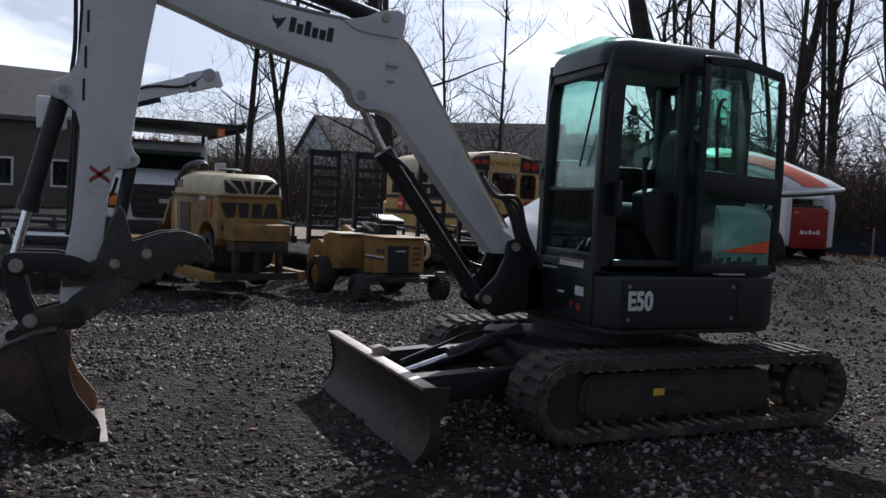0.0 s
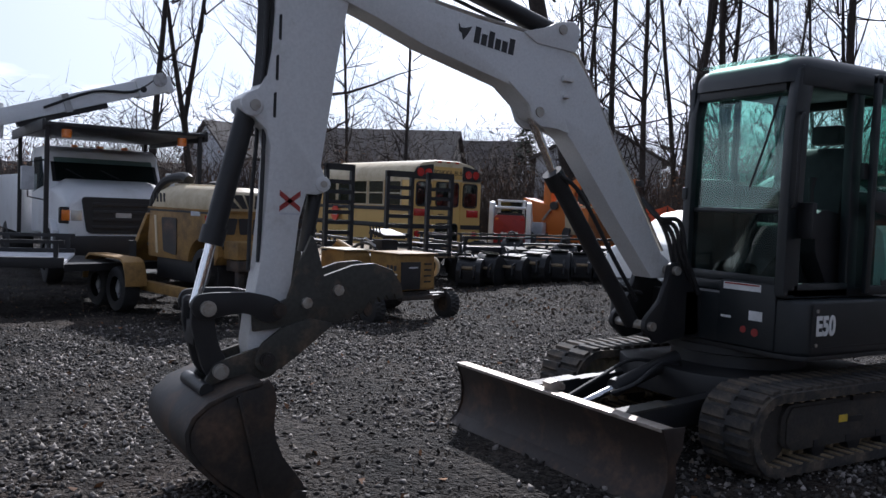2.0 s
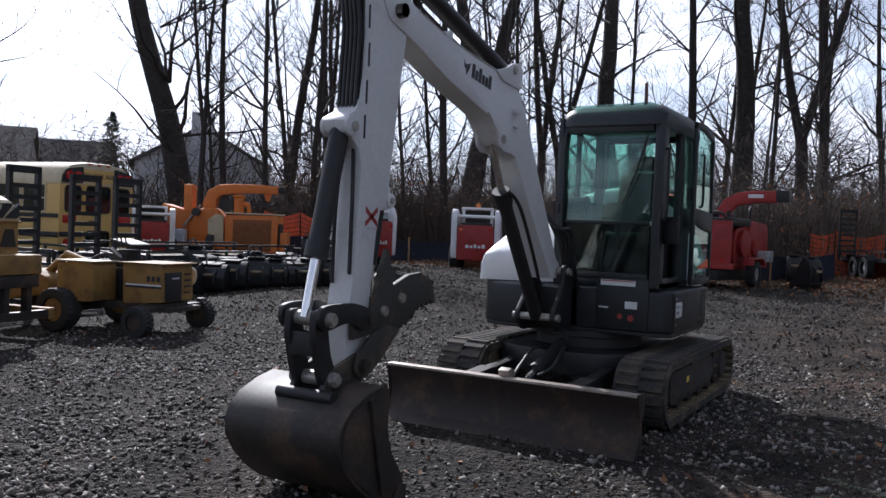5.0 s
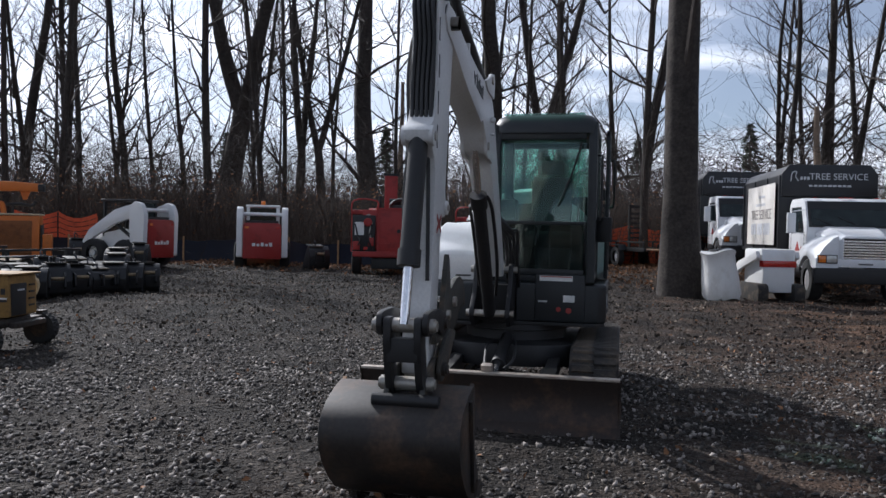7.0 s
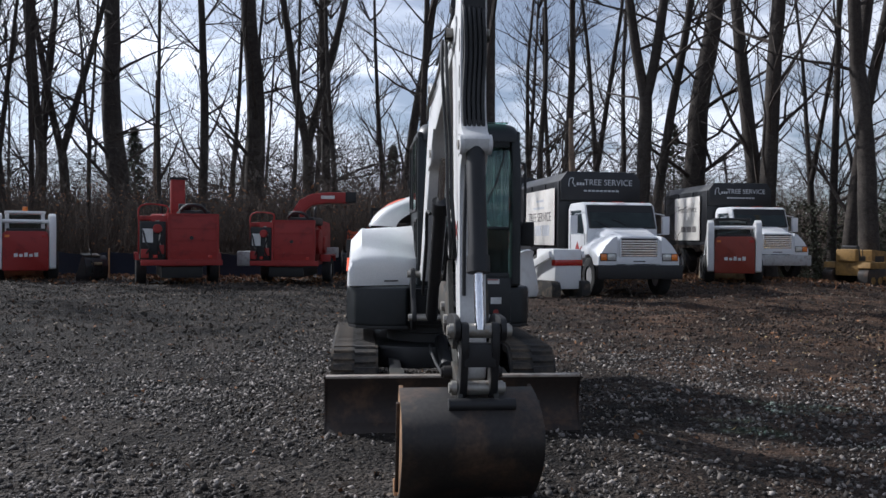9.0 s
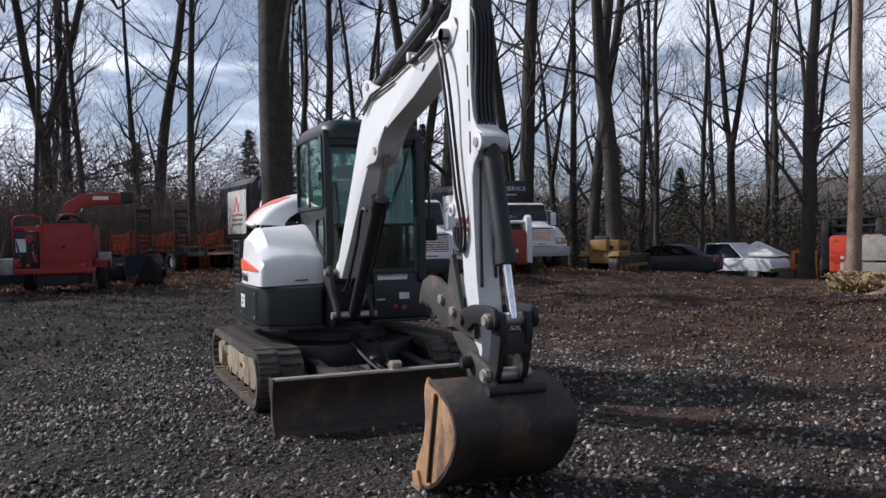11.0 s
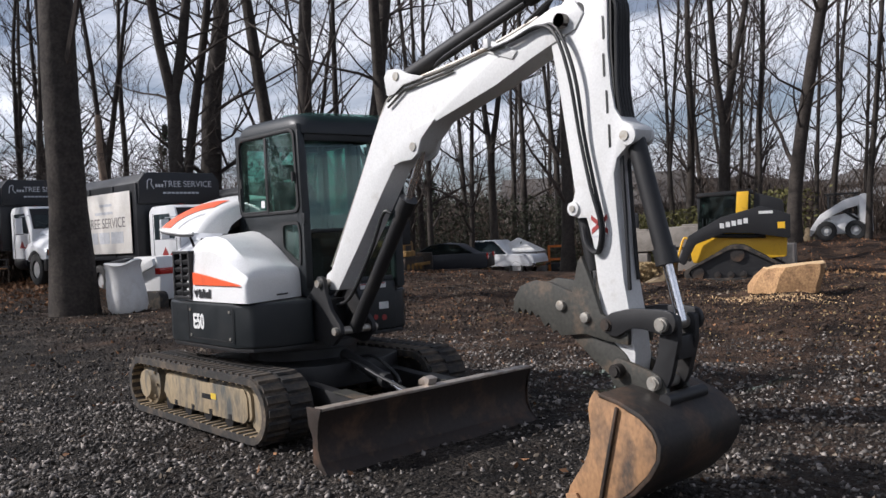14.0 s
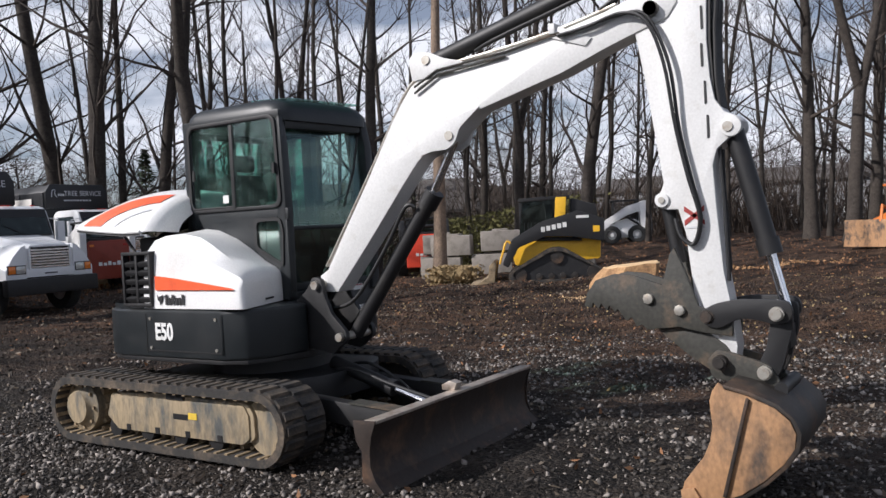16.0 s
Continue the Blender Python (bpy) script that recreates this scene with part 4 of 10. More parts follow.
    # louvred grille on the right tail corner
    gr = part("grille", Shape().box(-0.62, -0.33, -0.80, -0.70, 1.07, 1.44), PLASTIC, ex, "black louvred corner grille", bevel=0.02)
    for k in range(5):
        z = 1.10 + 0.064 * k
        for x0, x1 in ((-0.625, -0.50), (-0.475, -0.35)):
            part("grille_slat", Shape().box(x0, x1, -0.04, 0.0, 0.0, 0.035, pose(0, -0.80, z, 22, 0, 0)), PLASTIC, gr, bevel=0.004)
    gf = Shape()
    window(gf, -0.645, -0.325, 1.055, 1.455, -0.825, 0.025, 0.03)
    gf.box(-0.50, -0.475, -0.85, -0.80, 1.08, 1.44)
    part("grille_frame", gf, PLASTIC, gr, bevel=0.006)

    # cab
    x0, x1, y0, y1 = -0.66, 0.56, -0.20, 0.74
    def slant(s):
        """The cab's face stands further back beside the boom than at the door."""
        s.v = [(x - 0.19 + 0.121 * (y + 0.165), y, z) for x, y, z in s.v]
        return s

    cab = part("cab", Shape().prism([(x0, y0), (0.40, y0), (0.49, y1), (x0, y1)], 1.04, 1.10, "z"), CHARCOAL, ex, "charcoal cab with an open door and green tinted glass", bevel=0.01)
    roof = Shape()
    rr = []
    for z, inset in ((2.385, 0.003), (2.44, 0.003), (2.48, 0.012), (2.515, 0.032), (2.54, 0.065), (2.552, 0.12)):
        rr.append([(x, y, z - 0.05 * max(0, x - 0.1) ** 2 * 3) for x, y in rounded([(x0 + inset, y0 + inset), (0.41 - inset * 1.4, y0 + inset), (0.52 - inset * 1.4, y1 - inset), (x0 + inset, y1 - inset)], 0.14, 5)])
    part("roof", roof.loft(rr), CHARCOAL, cab, "charcoal cab roof with rounded edges")
    part("roof_hatch", slant(Shape().box(0.20, 0.60, -0.10, 0.62, 0.0, 0.012, pose(0, 0, 2.562, 0, 3.5, 0))), CABGLASS, cab, "tinted roof window", bevel=0.004)

    def post(name, pts, w, d):
        s = Shape()
        rings = []
        for p in pts:
            rings.append([(p[0] + a, p[1] + b, p[2]) for a, b in rounded([(-w, -d), (w, -d), (w, d), (-w, d)], 0.02, 2)])
        s.loft(rings)
        return part(name, slant(s) if name == "front_post" else s, CHARCOAL, cab)

    post("front_post", [(0.555, -0.165, 1.06), (0.56, -0.165, 1.6), (0.545, -0.165, 2.2), (0.50, -0.16, 2.44)], 0.05, 0.037)
    post("front_post", [(0.53, 0.70, 1.06), (0.535, 0.70, 1.6), (0.52, 0.70, 2.2), (0.475, 0.695, 2.44)], 0.075, 0.04)
    post("rear_post", [(-0.61, -0.165, 1.06), (-0.61, -0.165, 2.44)], 0.05, 0.037)
    post("rear_post", [(-0.61, 0.70, 1.06), (-0.61, 0.70, 2.44)], 0.05, 0.037)
    post("door_post", [(-0.16, 0.705, 1.06), (-0.14, 0.705, 1.7), (-0.14, 0.70, 2.44)], 0.055, 0.034)
    # right wall: upper frame, window, lower panel with a quarter light
    rw = Shape()
    rw.box(x0, 0.385, y0, y0 + 0.04, 2.385, 2.45)
    rw.prism([(-0.66, 1.10), (-0.66, 1.74), (0.43, 1.72), (0.43, 1.635), (0.10, 1.635), (0.10, 1.10)], y0, y0 + 0.04)
    rw.prism([(0.10, 1.10), (0.10, 1.43), (0.34, 1.31), (0.38, 1.33), (0.375, 1.635), (0.415, 1.635), (0.42, 1.10)], y0, y0 + 0.04)
    rw.prism([(0.365, 1.63), (0.36, 2.40), (0.39, 2.40), (0.415, 1.63)], y0, y0 + 0.04)
    pieces("right_wall", rw, CHARCOAL, cab, "", 0.008)
    q_out = rounded([(0.085, 1.655), (0.36, 1.655), (0.385, 1.55), (0.37, 1.295), (0.345, 1.295), (0.085, 1.425)], 0.04, 3)
    q_in = rounded([(0.115, 1.63), (0.345, 1.63), (0.365, 1.55), (0.348, 1.325), (0.335, 1.325), (0.115, 1.44)], 0.035, 3)
    qf = Shape()
    qf.v = [(x, y, z) for y in (y0 - 0.014, y0 + 0.012) for x, z in q_out + q_in]
    nq = len(q_out)
    for i in range(nq):
        j = (i + 1) % nq
        qf.f += [(i, j, nq + j, nq + i), (2 * nq + i, 2 * nq + j, 3 * nq + j, 3 * nq + i), (i, j, 2 * nq + j, 2 * nq + i), (nq + i, nq + j, 3 * nq + j, 3 * nq + i)]
    part("quarter_frame", qf, PLASTIC, cab, "black rounded quarter window frame")
    part("quarter_pane", Shape().prism(q_in, y0 - 0.002, y0 + 0.004), CABGLASS, cab, "green tinted pane")
    w_out = rounded([(-0.605, 1.725), (0.385, 1.725), (0.355, 2.42), (-0.605, 2.42)], 0.085, 5)
    w_in = rounded([(-0.575, 1.752), (0.352, 1.752), (0.326, 2.392), (-0.575, 2.392)], 0.075, 5)
    ws = Shape()
    ws.v = [(x, y, z) for y in (y0 - 0.016, y0 + 0.014) for x, z in w_out + w_in]
    nw = len(w_out)
    for i in range(nw):
        j = (i + 1) % nw
        ws.f += [(i, j, nw + j, nw + i), (2 * nw + i, 2 * nw + j, 3 * nw + j, 3 * nw + i), (i, j, 2 * nw + j, 2 * nw + i), (nw + i, nw + j, 3 * nw + j, 3 * nw + i)]
    ws.box(-0.12, -0.085, y0 - 0.022, y0 + 0.02, 1.74, 2.38)
    ws.box(-0.57, -0.12, y0 - 0.02, y0 + 0.01, 1.75, 1.765)
    part("window_frame", ws, PLASTIC, cab, "black sliding window frame", bevel=0.006)
    part("window_pane", Shape().box(-0.58, -0.10, y0 + 0.004, y0 + 0.010, 1.745, 2.385), CABGLASS, cab, "green tinted pane")
    part("window_pane", Shape().box(-0.11, 0.35, y0 - 0.014, y0 - 0.008, 1.745, 2.385), CABGLASS, cab, "green tinted pane")
    pieces("window_handle", Shape().box(-0.535, -0.51, y0 - 0.035, y0 - 0.02, 1.98, 2.06).box(0.33, 0.352, y0 - 0.04, y0 - 0.02, 1.98, 2.06), PLASTIC, cab)
    # left wall round the open doorway
    lw = Shape().box(x0, 0.45, y1 - 0.05, y1, 2.34, 2.46).box(-0.60, -0.16, y1 - 0.045, y1 - 0.005, 1.06, 1.72).box(-0.12, 0.43, y1 - 0.05, y1, 1.04, 1.13)
    pieces("left_wall", lw, CHARCOAL, cab, "", 0.008)
    part("side_pane", Shape().box(-0.57, -0.18, y1 - 0.03, y1 - 0.024, 1.73, 2.35), CABGLASS, cab, "green tinted pane")
    # front
    fw = Shape().box(0.50, 0.57, -0.13, 0.64, 2.31, 2.43).box(0.535, 0.575, -0.13, 0.64, 1.10, 1.16).box(0.545, 0.575, -0.13, 0.64, 1.555, 1.585)
    pieces("front_frame", slant(fw), CHARCOAL, cab, "", 0.01)
    part("windscreen", slant(Shape().prism([(0.555, 1.58), (0.563, 1.58), (0.545, 2.2), (0.512, 2.34), (0.504, 2.34), (0.537, 2.2)], -0.13, 0.635)), CABGLASS, cab, "green tinted windscreen")
    part("lower_pane", slant(Shape().box(0.556, 0.562, -0.13, 0.635, 1.155, 1.56)), TRUCKGLASS, cab, "dark green lower windscreen")
    part("wiper", slant(Shape().tube([(0.575, 0.60, 2.28), (0.59, 0.52, 2.0), (0.585, 0.40, 1.72)], 0.008, 6)), PLASTIC, cab)
    # rear
    rwall = Shape().box(x0, x0 + 0.04, -0.13, 0.67, 1.06, 1.85).box(x0, x0 + 0.04, -0.13, 0.67, 2.33, 2.44)
    pieces("rear_wall", rwall, CHARCOAL, cab, "", 0.008)
    part("rear_pane", Shape().box(x0 + 0.015, x0 + 0.021, -0.13, 0.67, 1.85, 2.33), CABGLASS, cab, "green tinted rear pane")
    part("window_sticker", Shape().box(-0.235, -0.175, y0 - 0.004, y0 - 0.001, 1.79, 1.85), DECALW, cab, "small white sticker")
    part("headliner", Shape().box(-0.60, 0.20, -0.15, 0.69, 2.385, 2.40), PLASTIC, cab)
    # the door, latched open along the side
    door = part("cab_door", Shape(), CHARCOAL, cab, "open charcoal cab door with two tinted panes")
    dr = Shape()
    outer = rounded([(-0.17, 1.07), (-0.17, 2.44), (-0.52, 2.46), (-0.83, 2.40), (-0.86, 2.28), (-0.88, 1.72), (-0.87, 1.07)], 0.05, 3)
    dr.prism([(-0.165, 1.07), (-0.165, 2.45), (-0.215, 2.45), (-0.215, 1.07)], 0.80, 0.835)
    dr.prism([(-0.80, 2.33), (-0.83, 2.40), (-0.86, 2.28), (-0.88, 1.72), (-0.87, 1.07), (-0.82, 1.07), (-0.83, 1.7), (-0.81, 2.27)], 0.80, 0.835)
    dr.prism([(-0.165, 2.40), (-0.165, 2.46), (-0.52, 2.47), (-0.83, 2.41), (-0.81, 2.35), (-0.5, 2.41)], 0.80, 0.835)
    dr.box(-0.83, -0.20, 0.80, 0.835, 1.06, 1.12).prism([(-0.20, 1.60), (-0.20, 1.73), (-0.85, 1.70), (-0.85, 1.52), (-0.5, 1.55)], 0.80, 0.835)
    door.data = dr.mesh("cab_door", CHARCOAL, 0.008)
    part("door_pane", Shape().prism([(-0.20, 1.72), (-0.20, 2.41), (-0.5, 2.42), (-0.81, 2.36), (-0.84, 1.70)], 0.815, 0.821), CABGLASS, door, "green tinted door pane")
    part("door_pane", Shape().prism([(-0.20, 1.11), (-0.20, 1.61), (-0.5, 1.56), (-0.84, 1.53), (-0.84, 1.11)], 0.815, 0.821), CABGLASS, door, "green tinted door pane")
    part("grab_handle", Shape().tube(smooth_path([(-0.30, 0.84, 1.74), (-0.27, 0.875, 1.76), (-0.25, 0.88, 1.95), (-0.25, 0.88, 2.12), (-0.28, 0.875, 2.18), (-0.33, 0.84, 2.19)], 4), 0.011, 8), PLASTIC, door, "black grab rail")
    part("door_latch", Shape().box(-0.18, -0.12, 0.775, 0.80, 1.8, 1.9), PLASTIC, door)
    part("grab_rail", Shape().tube(smooth_path([(0.49, 0.73, 1.60), (0.505, 0.775, 1.63), (0.505, 0.78, 1.9), (0.495, 0.78, 2.12), (0.475, 0.775, 2.16), (0.46, 0.73, 2.17)], 4), 0.012, 8), PLASTIC, cab, "black grab rail")
    part("mirror", Shape().box(-0.08, 0.08, -0.015, 0.015, -0.11, 0.11, pose(0.43, 0.80, 1.52, 0, 0, 70)), PLASTIC, cab, "black rear-view mirror", bevel=0.012)
    # inside
    seat = part("seat", Shape().prism(rounded([(-0.42, 1.34), (-0.40, 1.48), (0.02, 1.50), (0.08, 1.44), (0.06, 1.34)], 0.04), 0.05, 0.50), SEATVINYL, cab, "black vinyl operator seat", bevel=0.02)
    part("seat_back", Shape().prism(rounded([(-0.46, 1.46), (-0.36, 1.46), (-0.42, 1.95), (-0.50, 2.05), (-0.55, 2.02)], 0.04), 0.08, 0.47), SEATVINYL, seat, "", bevel=0.03)
    part("headrest", Shape().box(-0.55, -0.46, 0.16, 0.39, 2.06, 2.20), SEATVINYL, seat, "", bevel=0.03)
    part("seat_base", Shape().box(-0.45, 0.02, 0.06, 0.49, 1.10, 1.34), PLASTIC, seat, "", bevel=0.02)
    for y in (-0.06, 0.56):
        part("console", Shape().prism(rounded([(-0.45, 1.10), (-0.45, 1.52), (0.0, 1.60), (0.12, 1.56), (0.08, 1.3), (-0.05, 1.10)], 0.03), y - 0.055, y + 0.075), PLASTIC, cab, "", bevel=0.01)
        part("joystick", Shape().tube([(0.05, y, 1.58), (0.06, y, 1.72), (0.05, y, 1.80)], [0.018, 0.014, 0.026], 10), PLASTIC, cab)
    part("travel_lever", Shape().tube([(0.34, 0.20, 1.1), (0.32, 0.20, 1.45), (0.27, 0.18, 1.62)], 0.011, 8).tube([(0.34, 0.32, 1.1), (0.32, 0.32, 1.45), (0.27, 0.34, 1.62)], 0.011, 8), PLASTIC, cab)
    part("dash", Shape().box(0.14, 0.34, -0.14, 0.02, 1.1, 1.78), PLASTIC, cab, "", bevel=0.02)

    # swing casting
    sw = Shape()
    for y in (YB - 0.17, YB + 0.13):
        sw.prism(rounded([(0.48, 0.72), (0.50, 1.02), (0.64, 1.12), (0.70, 1.215), (0.78, 1.20), (0.80, 1.08), (0.86, 0.95), (0.985, 0.83), (0.985, 0.76), (0.93, 0.73), (0.86, 0.67), (0.7, 0.70)], 0.03), y, y + 0.04)
    sw.box(0.46, 0.62, YB - 0.17, YB + 0.17, 0.70, 1.02)
    swing = part("swing_casting", sw, BLACK, ex, "black swing casting at the boom foot", bevel=0.008)
    for x, z, r in ((0.735, 1.155, 0.03), (0.936, 0.793, 0.03)):
        part("pin", Shape().cyl((x, YB - 0.20, z), (x, YB + 0.20, z), r, 16), ZINC, swing, "bright pin end")

    # boom
    hw = 0.085
    boom_pts = [(0.69, 1.17), (0.735, 1.10), (0.86, 1.10), (1.158, 1.438), (1.469, 1.806), (1.60, 1.955), (1.70, 2.03), (1.80, 2.04), (1.88, 2.07), (1.95, 2.15), (2.066, 2.236), (2.271, 2.288), (2.658, 2.388), (2.947, 2.492), (3.13, 2.55), (3.30, 2.60), (3.36, 2.68), (3.30, 2.76), (3.13, 2.755), (2.957, 2.70), (2.671, 2.636), (2.287, 2.581), (1.92, 2.548), (1.78, 2.52), (1.66, 2.50), (1.578, 2.45), (1.49, 2.35), (1.402, 2.225), (1.187, 1.880), (0.965, 1.545), (0.78, 1.26), (0.71, 1.22)]
    boom = part("boom", Shape().prism(boom_pts, YB - hw, YB + hw), ARMWHITE, ex, "white boom with scuffs and a maker's mark", bevel=0.010)
    for sy in (-1, 1):
        a, b = sorted((YB + sy * (hw - 0.01), YB + sy * (hw + 0.012)))
        lugp = Shape().prism(rounded([(1.60, 2.48), (1.575, 2.62), (1.62, 2.665), (1.74, 2.65), (1.84, 2.60), (2.0, 2.555), (1.9, 2.50)], 0.02), a, b)
        part("cylinder_lug", lugp, ARMWHITE, boom, "", bevel=0.004)
        strap = Shape().prism(rounded([(1.62, 1.985), (1.70, 2.14), (1.80, 2.20), (2.10, 2.262), (2.05, 2.225), (1.94, 2.14), (1.90, 2.05), (1.84, 2.015), (1.72, 2.012)], 0.02), a, b)
        part("cylinder_boss", strap, ARMWHITE, boom, "", bevel=0.004)
        c, d = sorted((YB + sy * (hw - 0.02), YB + sy * (hw + 0.022)))
        pieces("pin", Shape().cyl((1.715, c, 2.603), (1.715, d, 2.603), 0.03, 18).cyl((1.862, c, 2.10), (1.862, d, 2.10), 0.03, 18).cyl((3.22, YB - 0.13, 2.66), (3.22, YB + 0.13, 2.66), 0.04, 18), ZINC, boom, "bright pin end")
        # maker's mark: a head and a word of bars, set along the slope of the boom
        mk = Shape()
        s = 0.088
        mk.prism([(0, 0.45 * s), (0.2 * s, 0.22 * s), (0.55 * s, 0.3 * s), (1.0 * s, 0.5 * s), (0.8 * s, 0.0), (0.5 * s, -0.5 * s), (0.34 * s, -0.1 * s), (0.1 * s, 0)], -0.0015, 0.0015)
        for k, h in enumerate((0.62, 0.3, 0.62, 0.3, 0.3, 0.6)):
            mk.box((1.3 + 0.55 * k) * s, (1.3 + 0.55 * k + 0.42) * s, -0.0015, 0.0015, -0.42 * s, h * s)
        if sy > 0:
            part("makers_mark", mk, DECALK, boom, "black maker's mark", at=pose(2.45, YB + hw + 0.0015, 2.50, 0, 0, 0) @ pose(0, 0, 0, 0, 0, 180) @ pose(0, 0, 0, 0, 8, 0))
    pieces("valve_block", Shape().box(1.62, 1.70, YB + hw, YB + hw + 0.03, 2.30, 2.335).box(1.64, 1.69, YB + hw, YB + hw + 0.025, 2.20, 2.22), ARMWHITE, boom, "", 0.006)
    # steel lines and hoses along the boom's back
    ln = Shape()
    for dy in (-0.05, -0.02, 0.02, 0.05):
        ln.tube(smooth_path([(0.74, YB + dy, 1.28), (1.17, YB + dy, 1.91), (1.40, YB + dy, 2.262), (1.50, YB + dy, 2.41), (1.60, YB + dy, 2.50), (1.80, YB + dy, 2.555), (2.287, YB + dy, 2.605), (2.671, YB + dy, 2.66), (3.0, YB + dy, 2.735)], 4), 0.010, 6)
    part("hydraulic_line", ln, ZINC, boom, "steel hydraulic lines")
    sp = Shape()
    sp.tube([(1.62, YB - hw - 0.02, 2.44), (1.80, YB - hw - 0.02, 2.525), (2.3, YB - hw - 0.015, 2.565), (2.66, YB - hw - 0.015, 2.62)], 0.008, 6).tube([(1.62, YB - hw - 0.02, 2.40), (1.80, YB - hw - 0.02, 2.495), (2.3, YB - hw - 0.015, 2.54)], 0.008, 6)
    part("side_line", sp, THUMB, boom)
    hs = Shape()
    for k in range(2):
        y = YB - hw - 0.018 - 0.024 * k
        hs.tube(smooth_path([(2.66, y, 2.60), (2.85, y, 2.63 - 0.01 * k), (3.05, y, 2.66), (3.2, y - 0.02, 2.62 - 0.03 * k), (3.31 - 0.02 * k, y - 0.02, 2.35), (3.345 - 0.012 * k, y, 2.0), (3.40 - 0.01 * k, y, 1.72), (3.44, y + 0.01, 1.50), (3.40, y + 0.02, 1.36), (3.33, y + 0.02, 1.40), (3.30, y + 0.03, 1.50)], 5), 0.0105, 8)
    part("arm_hose", hs, HOSE, boom, "black hydraulic hoses looping to the arm")
    part("hose_channel", Shape().prism([(3.49, 2.04), (3.552, 2.07), (3.532, 2.16), (3.522, 2.45), (3.532, 2.72), (3.545, 2.93), (3.49, 2.95)], YB - 0.060, YB + 0.060), BLACK, boom, "black hose channel down the arm")
    hl = Shape()
    for k in range(5):
        y = YB - 0.052 + 0.026 * k
        hl.tube(smooth_path([(2.9, y, 2.72), (3.12, y, 2.82 + 0.02 * k), (3.34, y + 0.01 * k, 2.85 - 0.02 * k), (3.545 + 0.004 * (k % 2), y - 0.004, 2.72), (3.545, y + 0.006, 2.5), (3.545, y - 0.004, 2.25), (3.56, y, 2.08)], 5), 0.0115, 8)
    part("front_hose", hl, HOSE, boom, "black hydraulic hoses over the boom head")
    part("hose_clamp", Shape().box(2.60, 2.64, YB - hw - 0.03, YB + hw, 2.62, 2.68).prism([(2.60, 2.60), (2.82, 2.52), (2.86, 2.56), (2.66, 2.66)], YB - hw - 0.012, YB - hw), ARMWHITE, boom, "", bevel=0.004)
    lc = part("boom_cylinder", Shape().cyl((0.936, YB, 0.793), (1.66, YB, 1.745), 0.052).cyl((1.60, YB, 1.665), (1.67, YB, 1.755), 0.066), BLACK, ex, "black boom lift cylinder")
    part("rod", Shape().cyl((1.64, YB, 1.72), (1.862, YB, 2.10), 0.027), CHROME, lc)
    part("cylinder_hose", Shape().tube(smooth_path([(1.55, YB - 0.07, 1.66), (1.48, YB - 0.09, 1.66), (1.30, YB - 0.08, 1.40), (1.02, YB - 0.08, 1.06), (0.8, YB - 0.06, 0.98)], 5), 0.014, 8).tube(smooth_path([(1.66, YB + 0.07, 1.74), (1.50, YB + 0.09, 1.62), (1.2, YB + 0.09, 1.22), (0.95, YB + 0.05, 0.95)], 5), 0.014, 8), HOSE, lc)
    gl = Shape()
    for k in range(4):
        y = YB + 0.10 + 0.03 * k
        gl.tube(smooth_path([(0.52, y, 1.0), (0.66, y, 1.16 + 0.03 * k), (0.74, y, 1.36 + 0.04 * k), (0.80 + 0.03 * k, y - 0.04, 1.50), (0.95, YB + 0.05, 1.62)], 5), 0.016, 8)
    part("foot_hose", gl, HOSE, ex, "black hoses bending up to the boom foot")
    ac = part("arm_cylinder", Shape().cyl((1.715, YB, 2.603), (2.95, YB, 2.915), 0.056).cyl((2.88, YB, 2.895), (2.96, YB, 2.918), 0.07), BLACK, ex, "black arm cylinder above the boom")
    part("rod", Shape().cyl((2.95, YB, 2.915), (3.43, YB, 3.035), 0.028), CHROME, ac)
    part("cylinder_hose", Shape().tube(smooth_path([(2.05, YB - 0.03, 2.62), (2.2, YB - 0.06, 2.66), (2.6, YB - 0.06, 2.76), (2.9, YB - 0.05, 2.84)], 4), 0.012, 8), HOSE, ac)

    # arm
    hw = 0.074
    arm_pts = [(3.10, 2.60), (3.12, 2.49), (3.16, 2.25), (3.235, 1.70), (3.22, 1.66), (3.19, 1.615), (3.205, 1.565), (3.25, 1.55), (3.31, 1.55), (3.345, 1.42), (3.385, 1.02), (3.405, 0.80), (3.44, 0.70), (3.52, 0.66), (3.585, 0.70), (3.60, 0.80), (3.575, 1.02), (3.545, 1.20), (3.52, 1.55), (3.51, 1.78), (3.535, 1.86), (3.60, 1.915), (3.655, 1.945), (3.672, 2.0), (3.64, 2.03), (3.58, 2.06), (3.535, 2.13), (3.515, 2.25), (3.505, 2.45), (3.515, 2.72), (3.53, 2.95), (3.50, 3.06), (3.40, 3.08), (3.34, 3.0), (3.24, 2.80), (3.14, 2.70)]
    arm = part("arm", Shape().prism(arm_pts, YB - hw, YB + hw), ARMWHITE, ex, "white dipper arm with scuffed paint", bevel=0.010)
    sl = Shape()
    for sy in (-1, 1):
        a, b = sorted((YB + sy * (hw - 0.004), YB + sy * (hw + 0.003)))
        for x, z in ((3.475, 2.37), (3.485, 2.17), (3.492, 1.985), (3.482, 2.57)):
            sl.prism(rounded([(x - 0.004, z - 0.065), (x + 0.010, z - 0.06), (x + 0.010, z + 0.06), (x - 0.004, z + 0.065)], 0.005, 2), a, b)
        sl.cyl((3.315, a, 2.70), (3.315, b, 2.70), 0.045, 16)
    pieces("weld_slot", sl, BLACK, arm, "dark slot in the arm plate")
